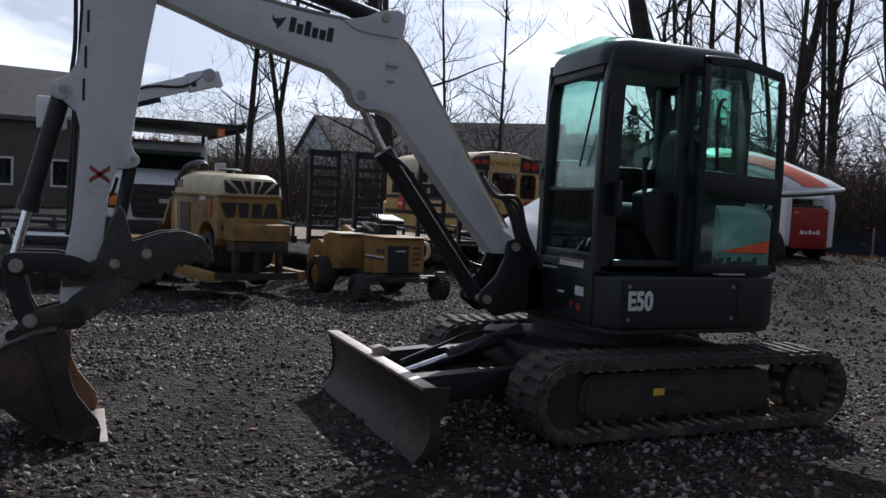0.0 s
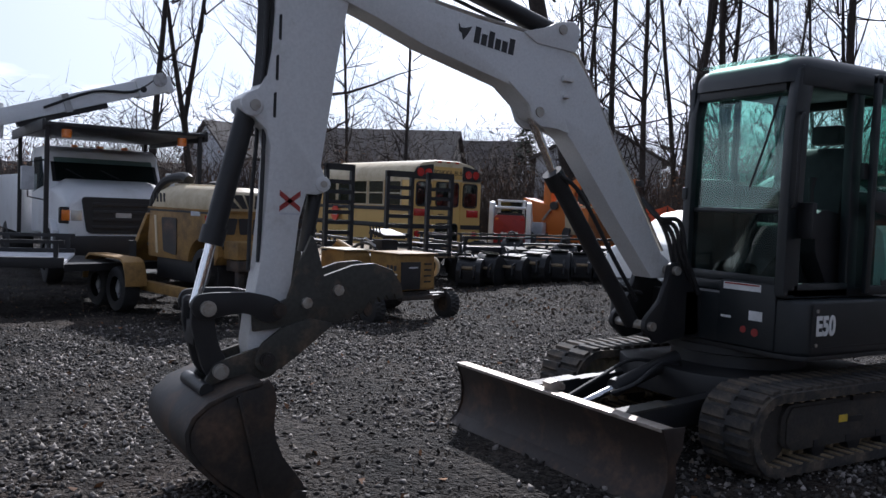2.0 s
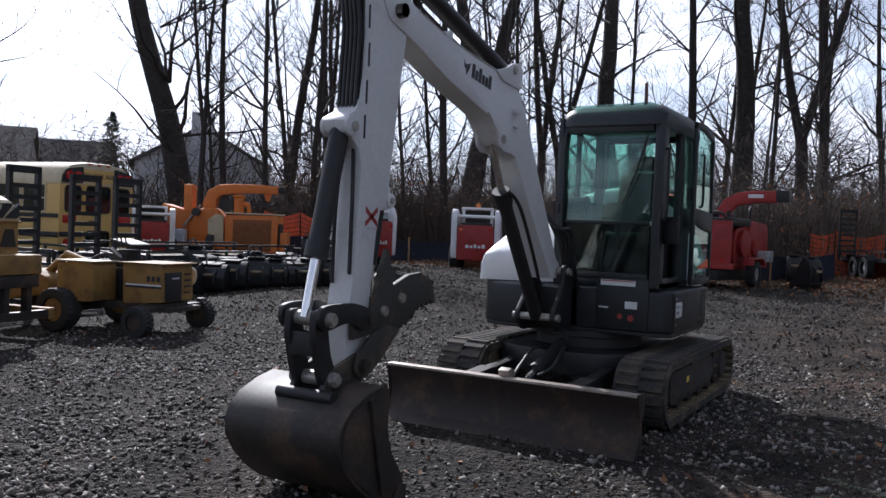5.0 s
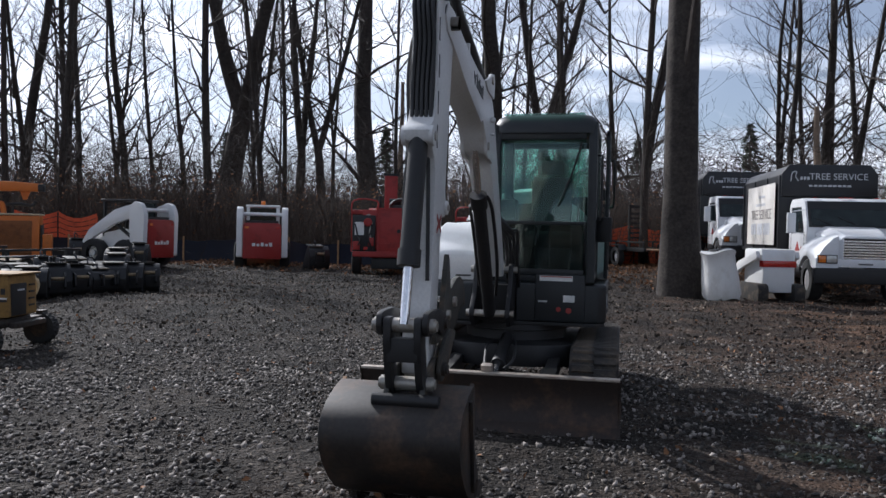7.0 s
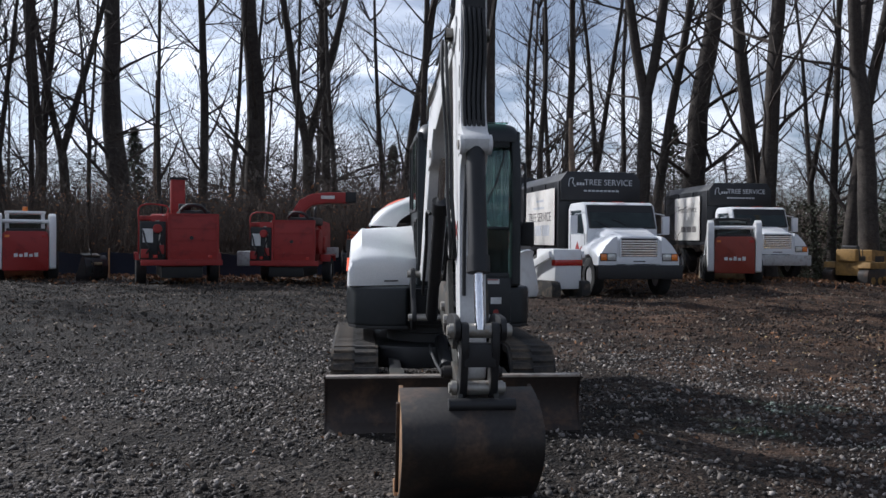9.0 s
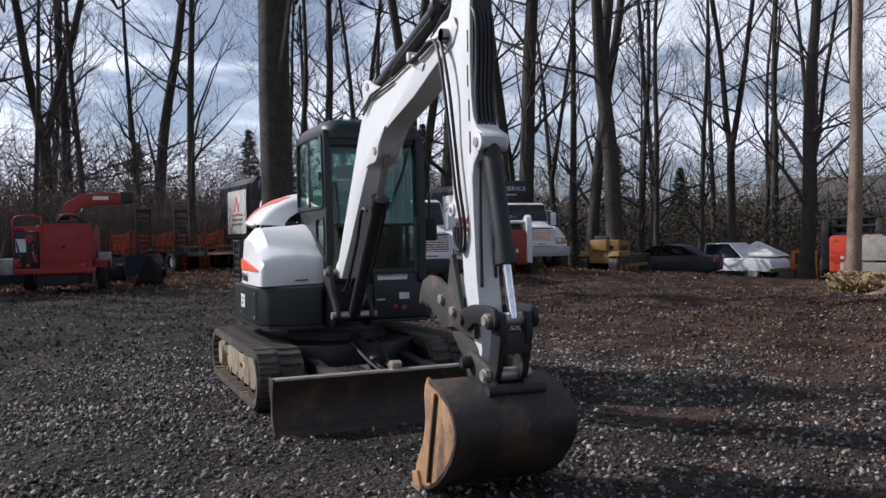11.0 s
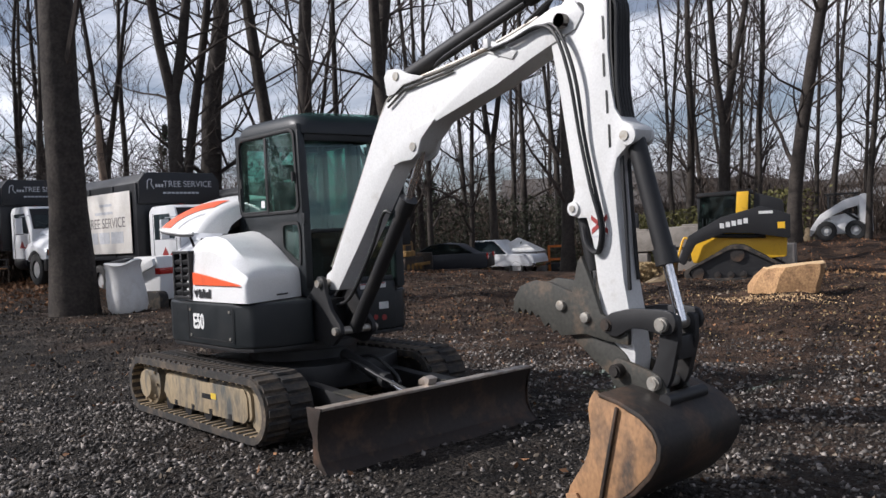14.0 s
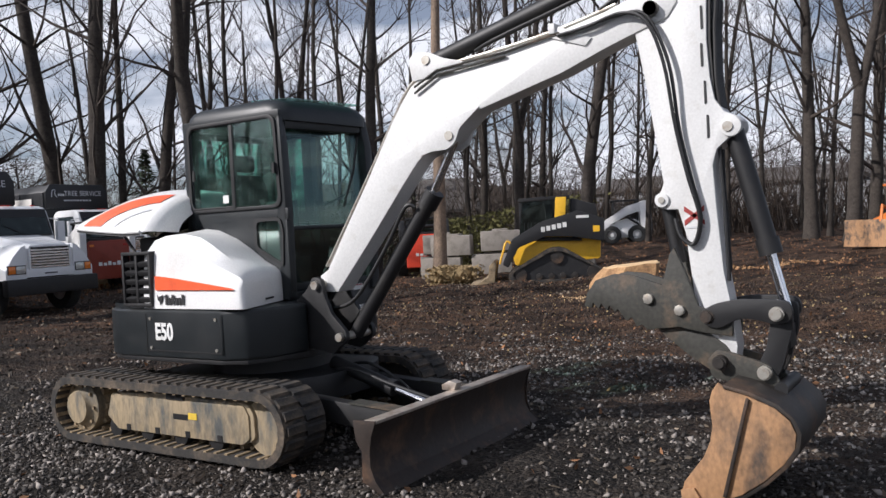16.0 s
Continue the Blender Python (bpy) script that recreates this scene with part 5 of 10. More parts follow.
    for sy in (-1, 1):
        a, b = sorted((YB + sy * (hw - 0.01), YB + sy * (hw + 0.014)))
        pieces("cylinder_boss", Shape().cyl((3.615, a, 1.975), (3.615, b, 1.975), 0.055, 20).cyl((3.225, a, 1.605), (3.225, b, 1.605), 0.04, 20), ARMWHITE, arm, "", 0.004)
        c, d = sorted((YB + sy * (hw - 0.01), YB + sy * (hw + 0.022)))
        pieces("pin", Shape().cyl((3.60, c, 1.975), (3.60, d, 1.975), 0.027, 16).cyl((3.225, c, 1.605), (3.225, d, 1.605), 0.018, 16), ZINC, arm, "bright pin end")
        xs = Shape()
        e, f = sorted((YB + sy * (hw + 0.0005), YB + sy * (hw + 0.003)))
        for sgn in (-1, 1):
            xs.prism([(-0.055, -0.040 * sgn - 0.014), (0.055, 0.040 * sgn - 0.014), (0.055, 0.040 * sgn + 0.014), (-0.055, -0.040 * sgn + 0.014)], e, f, "y", pose(3.40, 0, 1.511))
        part("cross_decal", xs, DECALR, arm, "dark red cross decal")
        part("cross_decal_bar", Shape().box(3.345, 3.455, e, f, 1.442, 1.452), SIGNSILVER, arm)
    bc = part("bucket_cylinder", Shape().cyl((3.605, YB, 1.975), (3.772, YB, 1.30), 0.052).cyl((3.755, YB, 1.37), (3.775, YB, 1.285), 0.062), BLACK, ex, "black bucket cylinder")
    part("rod", Shape().cyl((3.77, YB, 1.30), (3.845, YB, 0.99), 0.027), CHROME, bc)
    part("cylinder_line", Shape().tube(smooth_path([(3.54, YB - 0.03, 2.1), (3.545, YB - 0.04, 1.8), (3.56, YB - 0.05, 1.5), (3.565, YB - 0.05, 1.15)], 4), 0.011, 8).tube(smooth_path([(3.535, YB + 0.03, 2.1), (3.535, YB + 0.04, 1.7), (3.55, YB + 0.05, 1.2)], 4), 0.011, 8), HOSE, bc)
    tc = part("thumb_cylinder", Shape().cyl((3.225, YB, 1.605), (3.285, YB, 1.25), 0.038), BLACK, ex, "black thumb cylinder")
    part("rod", Shape().cyl((3.283, YB, 1.26), (3.27, YB, 1.08), 0.02), CHROME, tc)
    # links
    for y in (YB - 0.135, YB + 0.105):
        ln = Shape().prism(rounded([(3.42, 0.99), (3.50, 1.035), (3.62, 1.06), (3.80, 1.06), (3.88, 1.05), (3.90, 0.99), (3.87, 0.935), (3.80, 0.93), (3.70, 0.955), (3.62, 0.955), (3.52, 0.90), (3.44, 0.92)], 0.03), y, y + 0.03)
        part("side_link", ln, BLACK, ex, "dark steel side link", bevel=0.005)
    hl = Shape()
    for y in (YB - 0.10, YB + 0.06):
        hl.prism(rounded([(3.78, 1.03), (3.885, 1.03), (3.885, 0.9), (3.83, 0.70), (3.79, 0.63), (3.72, 0.62), (3.70, 0.70), (3.75, 0.80), (3.775, 0.93)], 0.03), y, y + 0.04)
    hl.box(3.78, 3.87, YB - 0.08, YB + 0.08, 0.80, 0.92)
    part("bucket_link", hl, BLACK, ex, "dark steel bucket link", bevel=0.006)
    for x, z, h in ((3.82, 0.985, 0.17), (3.745, 0.675, 0.15), (3.52, 0.722, 0.17), (3.46, 0.965, 0.15)):
        part("link_pin", Shape().cyl((x, YB - h, z), (x, YB + h, z), 0.028, 16).cyl((x, YB - h + 0.012, z), (x, YB + h - 0.012, z), 0.038, 16), ZINC if x > 3.6 else DARKBUCKET, ex, "worn pin")
    # thumb
    tp = [(3.56, 0.66), (3.47, 0.665), (3.38, 0.735), (3.26, 0.83), (3.17, 0.905)]
    tp2 = [(3.585, 0.86), (3.59, 0.945), (3.41, 1.02), (3.35, 1.20), (3.29, 1.34), (3.265, 1.31), (3.215, 1.135), (3.05, 1.19), (2.93, 1.20), (2.82, 1.165), (2.765, 1.09), (2.745, 1.015), (2.79, 1.005), (2.80, 1.035), (2.835, 1.00), (2.85, 1.03), (2.885, 0.99), (2.90, 1.02), (2.935, 0.98), (2.95, 1.0), (3.0, 0.93), (3.03, 0.955), (3.06, 0.90), (3.09, 0.915), (3.12, 0.885), (3.30, 0.905), (3.44, 0.875)]
    for y in (YB - 0.115, YB + 0.085):
        th = part("thumb_plate", Shape().prism(tp2, y, y + 0.03), THUMB, ex, "toothed grey steel thumb plate", bevel=0.004)
        part("thumb_arm", Shape().prism(rounded([(3.59, 0.70), (3.53, 0.65), (3.45, 0.67), (3.34, 0.745), (3.16, 0.89), (3.30, 0.92), (3.44, 0.88), (3.55, 0.80)], 0.03), y + 0.032, y + 0.055), THUMB, th, "", bevel=0.004)
        for x, z in ((3.137, 1.06), (3.31, 0.998)):
            part("thumb_bolt", Shape().cyl((x, y - 0.022, z), (x, y + 0.05, z), 0.030, 8), ZINC, th, "bright hex bolt", bevel=0.003)
    part("thumb_brace", Shape().box(2.86, 3.3, YB - 0.09, YB + 0.09, 1.04, 1.07).box(3.2, 3.34, YB - 0.09, YB + 0.09, 0.93, 0.99), THUMB, ex, "", bevel=0.005)

    # bucket: a curved shell between two rusty cheeks
    yb0, yb1 = -0.515, 0.215
    outer = [(3.60, 0.655), (3.72, 0.63), (3.86, 0.575), (3.935, 0.51), (3.965, 0.44), (3.955, 0.36), (3.90, 0.27), (3.80, 0.17), (3.69, 0.09), (3.56, 0.035), (3.38, 0.005)]
    inner = [(3.385, 0.022), (3.55, 0.055), (3.67, 0.11), (3.78, 0.19), (3.875, 0.285), (3.928, 0.365), (3.935, 0.435), (3.91, 0.495), (3.845, 0.55), (3.71, 0.605), (3.60, 0.63)]
    bucket = part("bucket", Shape().prism(outer + inner, yb0, yb1), DARKBUCKET, ex, "worn dark steel digging bucket with rusty cheeks", bevel=0.004)
    cheek = [(3.60, 0.645), (3.575, 0.665), (3.545, 0.62), (3.53, 0.57), (3.54, 0.44), (3.525, 0.36), (3.49, 0.28), (3.43, 0.20), (3.385, 0.14), (3.37, 0.09), (3.378, 0.03)] + [(3.55, 0.05), (3.68, 0.10), (3.79, 0.18), (3.885, 0.28), (3.94, 0.365), (3.948, 0.44), (3.92, 0.505), (3.85, 0.56), (3.71, 0.615)]
    for y, sy in ((yb0, -1), (yb1, 1)):
        a, b = sorted((y, y - sy * 0.022))
        # left cheek and cutter use dark steel: the shade there is in the colour
        ck = part("bucket_cheek", Shape().prism(cheek, a, b), RUST if sy < 0 else DARKBUCKET, bucket, "rust-brown bucket cheek" if sy < 0 else "bucket cheek coloured dark for its shaded side", bevel=0.004)
        c, d = sorted((y + sy * 0.0, y + sy * 0.02))
        part("side_bar", Shape().prism([(3.715, 0.60), (3.73, 0.592), (3.60, 0.085), (3.582, 0.09)], c, d), DARKBUCKET, ck, "", bevel=0.003)
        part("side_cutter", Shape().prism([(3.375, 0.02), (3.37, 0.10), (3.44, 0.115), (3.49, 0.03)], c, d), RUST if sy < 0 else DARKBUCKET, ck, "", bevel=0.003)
    part("bucket_lip", Shape().box(3.33, 3.46, yb0 - 0.012, yb1 + 0.012, -0.002, 0.022), WORN, bucket, "bright worn cutting lip", bevel=0.004)
    hd = Shape()
    for y in (YB - 0.11, YB + 0.08):
        hd.prism(rounded([(3.47, 0.63), (3.44, 0.72), (3.50, 0.79), (3.58, 0.77), (3.70, 0.735), (3.77, 0.715), (3.80, 0.66), (3.84, 0.57), (3.75, 0.57), (3.60, 0.61)], 0.03), y, y + 0.028)
    hd.box(3.56, 3.83, YB - 0.1, YB + 0.1, 0.575, 0.605)
    part("bucket_hanger", hd, THUMB, bucket, "bucket ears with pins", bevel=0.005)
    part("coupler_tube", Shape().cyl((3.83, YB - 0.16, 0.60), (3.83, YB + 0.19, 0.60), 0.035, 16), BLACK, bucket)
    return ex


excavator = build_excavator()


# ---- trucks, bus, cars ----
def on_ground(x, y, heading=0.0, dz=0.0):
    return pose(x, y, ground_z(x, y) + dz, 0, 0, heading)


def bars(parent, name, x0, z, y, widths, h, material, sy=-1, gap=0.3, at=None):
    """A line of unreadable or withheld writing: plain bars on an xz wall."""
    s = Shape()
    x = x0
    for w in widths:
        s.box(x, x + w, *sorted((y, y + sy * 0.003)), z, z + h)
        x += w + gap * h
    return part(name, s, material, parent, at=at)


def chip_truck(name, m, label, sign):
    """A conventional truck with a tall chip box; forward +x, origin under the front axle."""
    t = thing(name, m, label, "truck", "tree service trucks")
    part("frame_rail", Shape().box(-6.3, 0.85, -0.45, -0.35, 0.62, 0.85).box(-6.3, 0.85, 0.35, 0.45, 0.62, 0.85), BLACK, t)
    cabs = Shape().prism(rounded([(-1.95, 0.85), (-1.95, 2.35), (-1.75, 2.5), (-0.75, 2.5), (-0.55, 2.42), (-0.30, 1.78), (-0.30, 0.75), (-1.2, 0.75)], 0.08), -1.0, 1.0)
    cab = part("cab", cabs, TRUCKWHITE, t, "white truck cab", bevel=0.05)
    hood = part("hood", Shape().loft([[(x, -w, z0), (x, -w, zt - 0.16), (x, -w + 0.22, zt), (x, w - 0.22, zt), (x, w, zt - 0.16), (x, w, z0)] for x, w, z0, zt in ((-0.32, 0.80, 0.95, 1.80), (0.1, 0.76, 0.95, 1.74), (0.62, 0.68, 0.95, 1.62), (0.82, 0.66, 0.98, 1.56))]), TRUCKWHITE, t, "white sloping bonnet", bevel=0.03)
    for sy in (-1, 1):
        rings = []
        for k in range(13):
            x = -0.66 + 1.52 * k / 12
            low = 0.50 + math.sqrt(max(0.0, 0.58 ** 2 - x * x)) if abs(x) < 0.50 else 0.80
            zi = 1.66 - 0.10 * (x + 0.66) / 1.52
            zo = (1.20 + 0.12 * math.sin(math.pi * min(1.0, (x + 0.66) / 1.1))) if x < 0.5 else 1.24 - 0.16 * (x - 0.5) / 0.36
            rings.append([(x, sy * 0.60, low), (x, sy * 0.60, zi), (x, sy * 0.72, zi - 0.05), (x, sy * 0.92, (zi + zo) / 2 - 0.02), (x, sy * 1.06, zo), (x, sy * 1.10, zo - 0.07), (x, sy * 1.10, low)])
        fd = part("fender", Shape().loft(rings), TRUCKWHITE, t, "white sloping front wing", bevel=0.015)
        bezel = part("lamp_bezel", Shape().box(0.83, 0.872, *sorted((sy * 0.62, sy * 1.06)), 0.92, 1.12), BLACK, fd, "dark lamp surround", bevel=0.01)
        part("headlight", Shape().box(0.865, 0.885, *sorted((sy * 0.64, sy * 0.86)), 0.94, 1.10), LAMPCLEAR, bezel, "", bevel=0.008)
        part("turn_lamp", Shape().box(0.865, 0.883, *sorted((sy * 0.88, sy * 1.04)), 0.94, 1.10), LAMPAMBER, bezel, "amber turn lamp", bevel=0.008)
        wheel(t, 0, sy * 0.93, 0.50, 0.50, 0.28, RIM, out=sy)
        wheel(t, -5.0, sy * 0.85, 0.50, 0.50, 0.5, RIM, out=sy)
        part("side_window", Shape().prism([(-1.65, 1.62), (-1.65, 2.28), (-0.82, 2.28), (-0.55, 1.70), (-0.62, 1.62)], *sorted((sy * 0.995, sy * 1.008))), AUTOGLASS, cab, "dark side window", bevel=0.004)
        pieces("door_seam", Shape().box(-1.72, -1.70, *sorted((sy * 1.0, sy * 1.006)), 0.85, 2.3).box(-0.52, -0.50, *sorted((sy * 1.0, sy * 1.006)), 0.85, 1.65), BLACK, cab)
        part("door_decal", Shape().prism([(-1.30, 1.18), (-1.1, 1.42), (-0.9, 1.18)], *sorted((sy * 1.001, sy * 1.008))).prism([(-1.0, 1.10), (-0.75, 1.30), (-0.7, 1.22)], *sorted((sy * 1.001, sy * 1.008))), DECALR if sy < 0 else BLACK, cab)
        part("mirror", Shape().box(-0.55, -0.45, *sorted((sy * 1.22, sy * 1.42)), 1.62, 2.12).tube([(-0.5, sy * 1.0, 2.2), (-0.5, sy * 1.3, 2.15)], 0.015, 6).tube([(-0.5, sy * 1.0, 1.6), (-0.5, sy * 1.3, 1.65)], 0.015, 6), TRUCKWHITE, cab, "tall white mirror", bevel=0.02)
        part("step_tank", Shape().cyl((-1.75, sy * 0.8, 0.72), (-0.75, sy * 0.8, 0.72), 0.24, 18), BLACK, t, "", bevel=0.02)
    part("windscreen_seal", Shape().prism([(-0.562, 2.41), (-0.532, 2.42), (-0.272, 1.78), (-0.31, 1.77)], -0.95, 0.95), BLACK, cab, "black windscreen surround", bevel=0.006)
    part("windscreen", Shape().prism([(-0.548, 2.37), (-0.520, 2.38), (-0.278, 1.82), (-0.31, 1.80)], -0.89, 0.89), AUTOGLASS, cab, "dark windscreen")
    part("wiper", Shape().tube([(-0.265, 0.2, 1.82), (-0.36, -0.25, 2.02)], 0.012, 6).tube([(-0.265, -0.4, 1.82), (-0.36, -0.8, 2.0)], 0.012, 6), BLACK, cab)
    for y in (-0.72, -0.12, 0.0, 0.12, 0.72):
        part("roof_lamp", Shape().box(-0.70, -0.64, y - 0.035, y + 0.035, 2.495, 2.52), LAMPRED, cab, "small dark roof lamp")
    grille = part("grille", Shape().box(0.80, 0.842, -0.50, 0.50, 1.02, 1.50), BLACK, hood, "dark grille with chrome slats")
    for k in range(7):
        part("grille_slat", Shape().box(0.838, 0.865, -0.49, 0.49, 1.045 + 0.063 * k, 1.08 + 0.063 * k), CHROME, grille)
    window_bars = Shape().box(0.83, 0.872, -0.53, -0.49, 1.0, 1.52).box(0.83, 0.872, 0.49, 0.53, 1.0, 1.52).box(0.83, 0.872, -0.53, 0.53, 1.50, 1.53)
    part("grille_surround", window_bars, TRUCKWHITE, grille, "", bevel=0.006)
    part("lower_panel", Shape().box(0.74, 0.86, -0.62, 0.62, 0.84, 1.03), TRUCKWHITE, hood, "", bevel=0.01)
    part("badge", Shape().box(0.86, 0.868, -0.16, 0.16, 0.90, 0.93), DECALK, hood)
    part("bumper", Shape().box(0.78, 0.98, -1.15, 1.15, 0.46, 0.82), BLACK if sign != "script" else RIM, t, "heavy front bumper", bevel=0.03)
    # chip box
    bx = Shape().prism([(-1.20, 1.12), (-1.20, 3.18), (-1.0, 3.42), (1.0, 3.42), (1.20, 3.18), (1.20, 1.12)], -6.6, -2.12, "x")
    box = part("chip_box", bx, BOXBLACK, t, "tall black steel chip box", bevel=0.03)
    part("box_rib", Shape().box(-6.6, -2.12, -1.235, 1.235, 1.12, 1.22), BOXBLACK, box, "", bevel=0.01)
    for x in (-6.58, -5.1, -3.6, -2.2):
        part("box_post", Shape().box(x, x + 0.09, -1.24, 1.24, 1.2, 3.16), BOXBLACK, box, "", bevel=0.01)
    head = part("header_board", Shape().prism([(-1.20, 2.60), (-1.20, 3.2), (-1.02, 3.44), (1.02, 3.44), (1.20, 3.2), (1.20, 2.60)], -2.12, -2.0, "x"), BOXBLACK, box, "", bevel=0.02)
    txt = letters("TREE SERVICE", 0.24, SIGNSILVER, 0.004)
    part("sign_words", txt, SIGNSILVER, head, "pale words TREE SERVICE", at=pose(-1.99, 0.22, 3.12, 0, 0, 90))
    s = Shape()
    s.tube(smooth_path([(-1.985, -0.98, 3.0), (-1.985, -0.95, 3.22), (-1.985, -0.84, 3.24), (-1.985, -0.86, 3.12), (-1.985, -0.78, 3.0)], 4), 0.014, 6)
    for k in range(3):
        s.box(-1.99, -1.98, -0.74 + 0.085 * k, -0.68 + 0.085 * k, 3.04, 3.12)
    part("name_bar", s, SIGNSILVER, head, "withheld name as plain bars")
    s = Shape()
    for k in range(9):
        s.box(-1.99, -1.98, -0.52 + 0.12 * k, -0.43 + 0.12 * k, 2.86, 2.91)
    part("web_bar", s, SIGNSILVER, head)
    bx0, bx1 = (-5.75, -2.45) if sign == "words" else (-5.3, -2.75)
    sgn = part("banner", Shape().box(bx0, bx1, -1.262, -1.246, 1.30, 2.98), BANNER, box, "weathered vinyl banner on the box", bevel=0.004)
    if sign == "script":
        tx = letters("Tree Service", 0.38, BANNERINK, 0.002)
        part("banner_words", tx, BANNERINK, sgn, at=pose(-4.0, -1.266, 2.5))
        bars(sgn, "phone_bar", -4.6, 1.62, -1.264, (0.5, 0.5, 0.4), 0.22, BANNERINK)
    elif sign == "red":
        part("banner_mark", Shape().prism([(-4.45, 2.15), (-4.15, 2.75), (-3.95, 2.75), (-3.65, 2.15), (-3.85, 2.15), (-4.05, 2.55), (-4.25, 2.15)], -1.267, -1.262), BANNERRED, sgn, "faded red mark")
        for k in range(3):
            bars(sgn, "print_bar", -4.7, 1.98 - 0.18 * k, -1.264, (0.5, 0.4, 0.5), 0.09, BANNERRED if k == 0 else BANNERINK)
    else:
        tx = letters("TREE SERVICE", 0.40, BANNERINK, 0.002)
        part("banner_words", tx, BANNERINK, sgn, at=pose(-4.0, -1.266, 2.14))
        bars(sgn, "phone_bar", -5.2, 1.58, -1.264, (0.66, 0.66, 0.76), 0.32, SIGNSILVER)
        bars(sgn, "print_bar", -4.35, 2.62, -1.264, (0.25, 0.3, 0.2), 0.07, SIGNSILVER)
        bars(sgn, "print_bar", -4.65, 2.40, -1.264, (0.4, 0.3, 0.4), 0.07, SIGNSILVER)
    return t


chip_truck("chip_truck", on_ground(-13.98, 6.4, 4), "white truck with a black chip box and a banner", "words")
chip_truck("chip_truck", on_ground(-20.28, 13.4, 0), "white truck with a black chip box and a script banner", "script")
chip_truck("chip_truck", on_ground(-21.99, 5.16, 6), "white truck with a black chip box and a red-marked banner", "red")


def school_bus(m):
    """Rear face at local x = 0, bus forward along -x; width along y."""
    b = thing("school_bus", m, "short faded yellow school bus with a pale roof", "bus")
    prof = [(-1.2, 0.55), (-1.2, 2.42), (1.2, 2.42), (1.2, 0.55)]
    body = part("body", Shape().prism(prof, -5.2, 0.0, "x"), BUSYELLOW, b, "faded yellow bus body", bevel=0.03)
    crown = [(-1.2, 2.42), (-1.19, 2.58), (-1.10, 2.76), (-0.85, 2.92), (-0.4, 3.0), (0.4, 3.0), (0.85, 2.92), (1.10, 2.76), (1.19, 2.58), (1.2, 2.42)]
    part("roof", Shape().loft([[(x, y * k, 2.42 + (z - 2.42) * q) for y, z in crown] for x, k, q in ((-5.32, 0.86, 0.55), (-5.2, 0.97, 0.86), (-4.95, 1.0, 1.0), (-0.10, 1.0, 1.0), (0.0, 0.985, 0.97))]), CREAM, b, "pale faded roof", bevel=0.01)
    part("bonnet", Shape().loft([[(x, -w, 0.6), (x, -w, zt - 0.2), (x, -w + 0.25, zt), (x, w - 0.25, zt), (x, w, zt - 0.2), (x, w, 0.6)] for x, w, zt in ((-5.2, 1.05, 1.62), (-6.0, 1.0, 1.55), (-6.4, 0.9, 1.35))]), BUSYELLOW, b, "yellow bonnet", bevel=0.04)
    for sy in (-1, 1):
        for z, h in ((1.58, 0.10), (1.10, 0.13), (0.66, 0.09)):
            part("rub_rail", Shape().box(-5.2, -0.02, *sorted((sy * 1.2, sy * 1.225)), z, z + h), BLACK, body, "black rub rail", bevel=0.008)
        for k in range(5):
            x = -0.86 - 0.88 * k
            w = part("side_window", Shape().box(x - 0.37, x + 0.37, *sorted((sy * 1.19, sy * 1.206)), 1.74, 2.38), AUTOGLASS, body, "dark bus window")
            part("window_frame", window(Shape(), x - 0.41, x + 0.41, 1.70, 2.42, sy * 1.207, 0.035, 0.02).box(x - 0.39, x + 0.39, *sorted((sy * 1.19, sy * 1.222)), 2.04, 2.075), CREAM, w, "pale window frame")
        wheel(b, -1.9, sy * 1.0, 0.46, 0.46, 0.3, RIM, out=sy)
        wheel(b, -5.7, sy * 1.0, 0.46, 0.46, 0.3, RIM, out=sy)
        part("tail_lamp", Shape().cyl((0.0, sy * 0.98, 0.98), (0.03, sy * 0.98, 0.98), 0.09, 16), LAMPRED, body)
        part("stop_lamp", Shape().box(0.0, 0.03, *sorted((sy * 0.70, sy * 1.10)), 1.46, 1.66), LAMPRED, body, "dark red stop lamp", bevel=0.008)
        cluster = part("lamp_cluster", Shape().prism(rounded([(sy * 0.52, 2.46), (sy * 1.15, 2.46), (sy * 1.14, 2.62), (sy * 1.02, 2.80), (sy * 0.52, 2.88)], 0.03), 0.0, 0.035, "x"), BLACK, body, "black lamp cluster")
        for y in (0.69, 0.95):
            part("warning_lamp", Shape().cyl((0.035, sy * y, 2.64), (0.06, sy * y, 2.64), 0.115, 18), LAMPRED, cluster, "red warning lamp")
        pane = rounded([(sy * 0.56, 1.74), (sy * 1.04, 1.74), (sy * 1.04, 2.38), (sy * 0.56, 2.38)], 0.10)
        part("rear_window", Shape().prism(pane, 0.0, 0.02, "x"), AUTOGLASS, body, "dark rear window")
        part("window_seal", Shape().tube([(0.012, y, z) for y, z in pane + pane[:1]], 0.022, 6), BLACK, body)
    part("rear_door", window(Shape(), -0.48, 0.48, 0.72, 2.44, 0, 0.025, 0.012), BUSYELLOW, body, at=pose(0.012, 0, 0, 0, 0, 90))
    for z0, z1, h in ((1.74, 2.40, 0.38), (0.74, 1.26, 0.38)):
        pane = rounded([(-h, z0), (h, z0), (h, z1), (-h, z1)], 0.10)
        part("door_window", Shape().prism(pane, 0.0, 0.022, "x"), AUTOGLASS, body, "dark door window")
        part("window_seal", Shape().tube([(0.014, y, z) for y, z in pane + pane[:1]], 0.022, 6), BLACK, body)
    part("door_handle", Shape().box(0.012, 0.05, -0.30, -0.12, 1.50, 1.53), BLACK, body)
    part("sign_board", Shape().box(0.0, 0.02, -0.48, 0.48, 2.50, 2.82), BUSYELLOW, body)
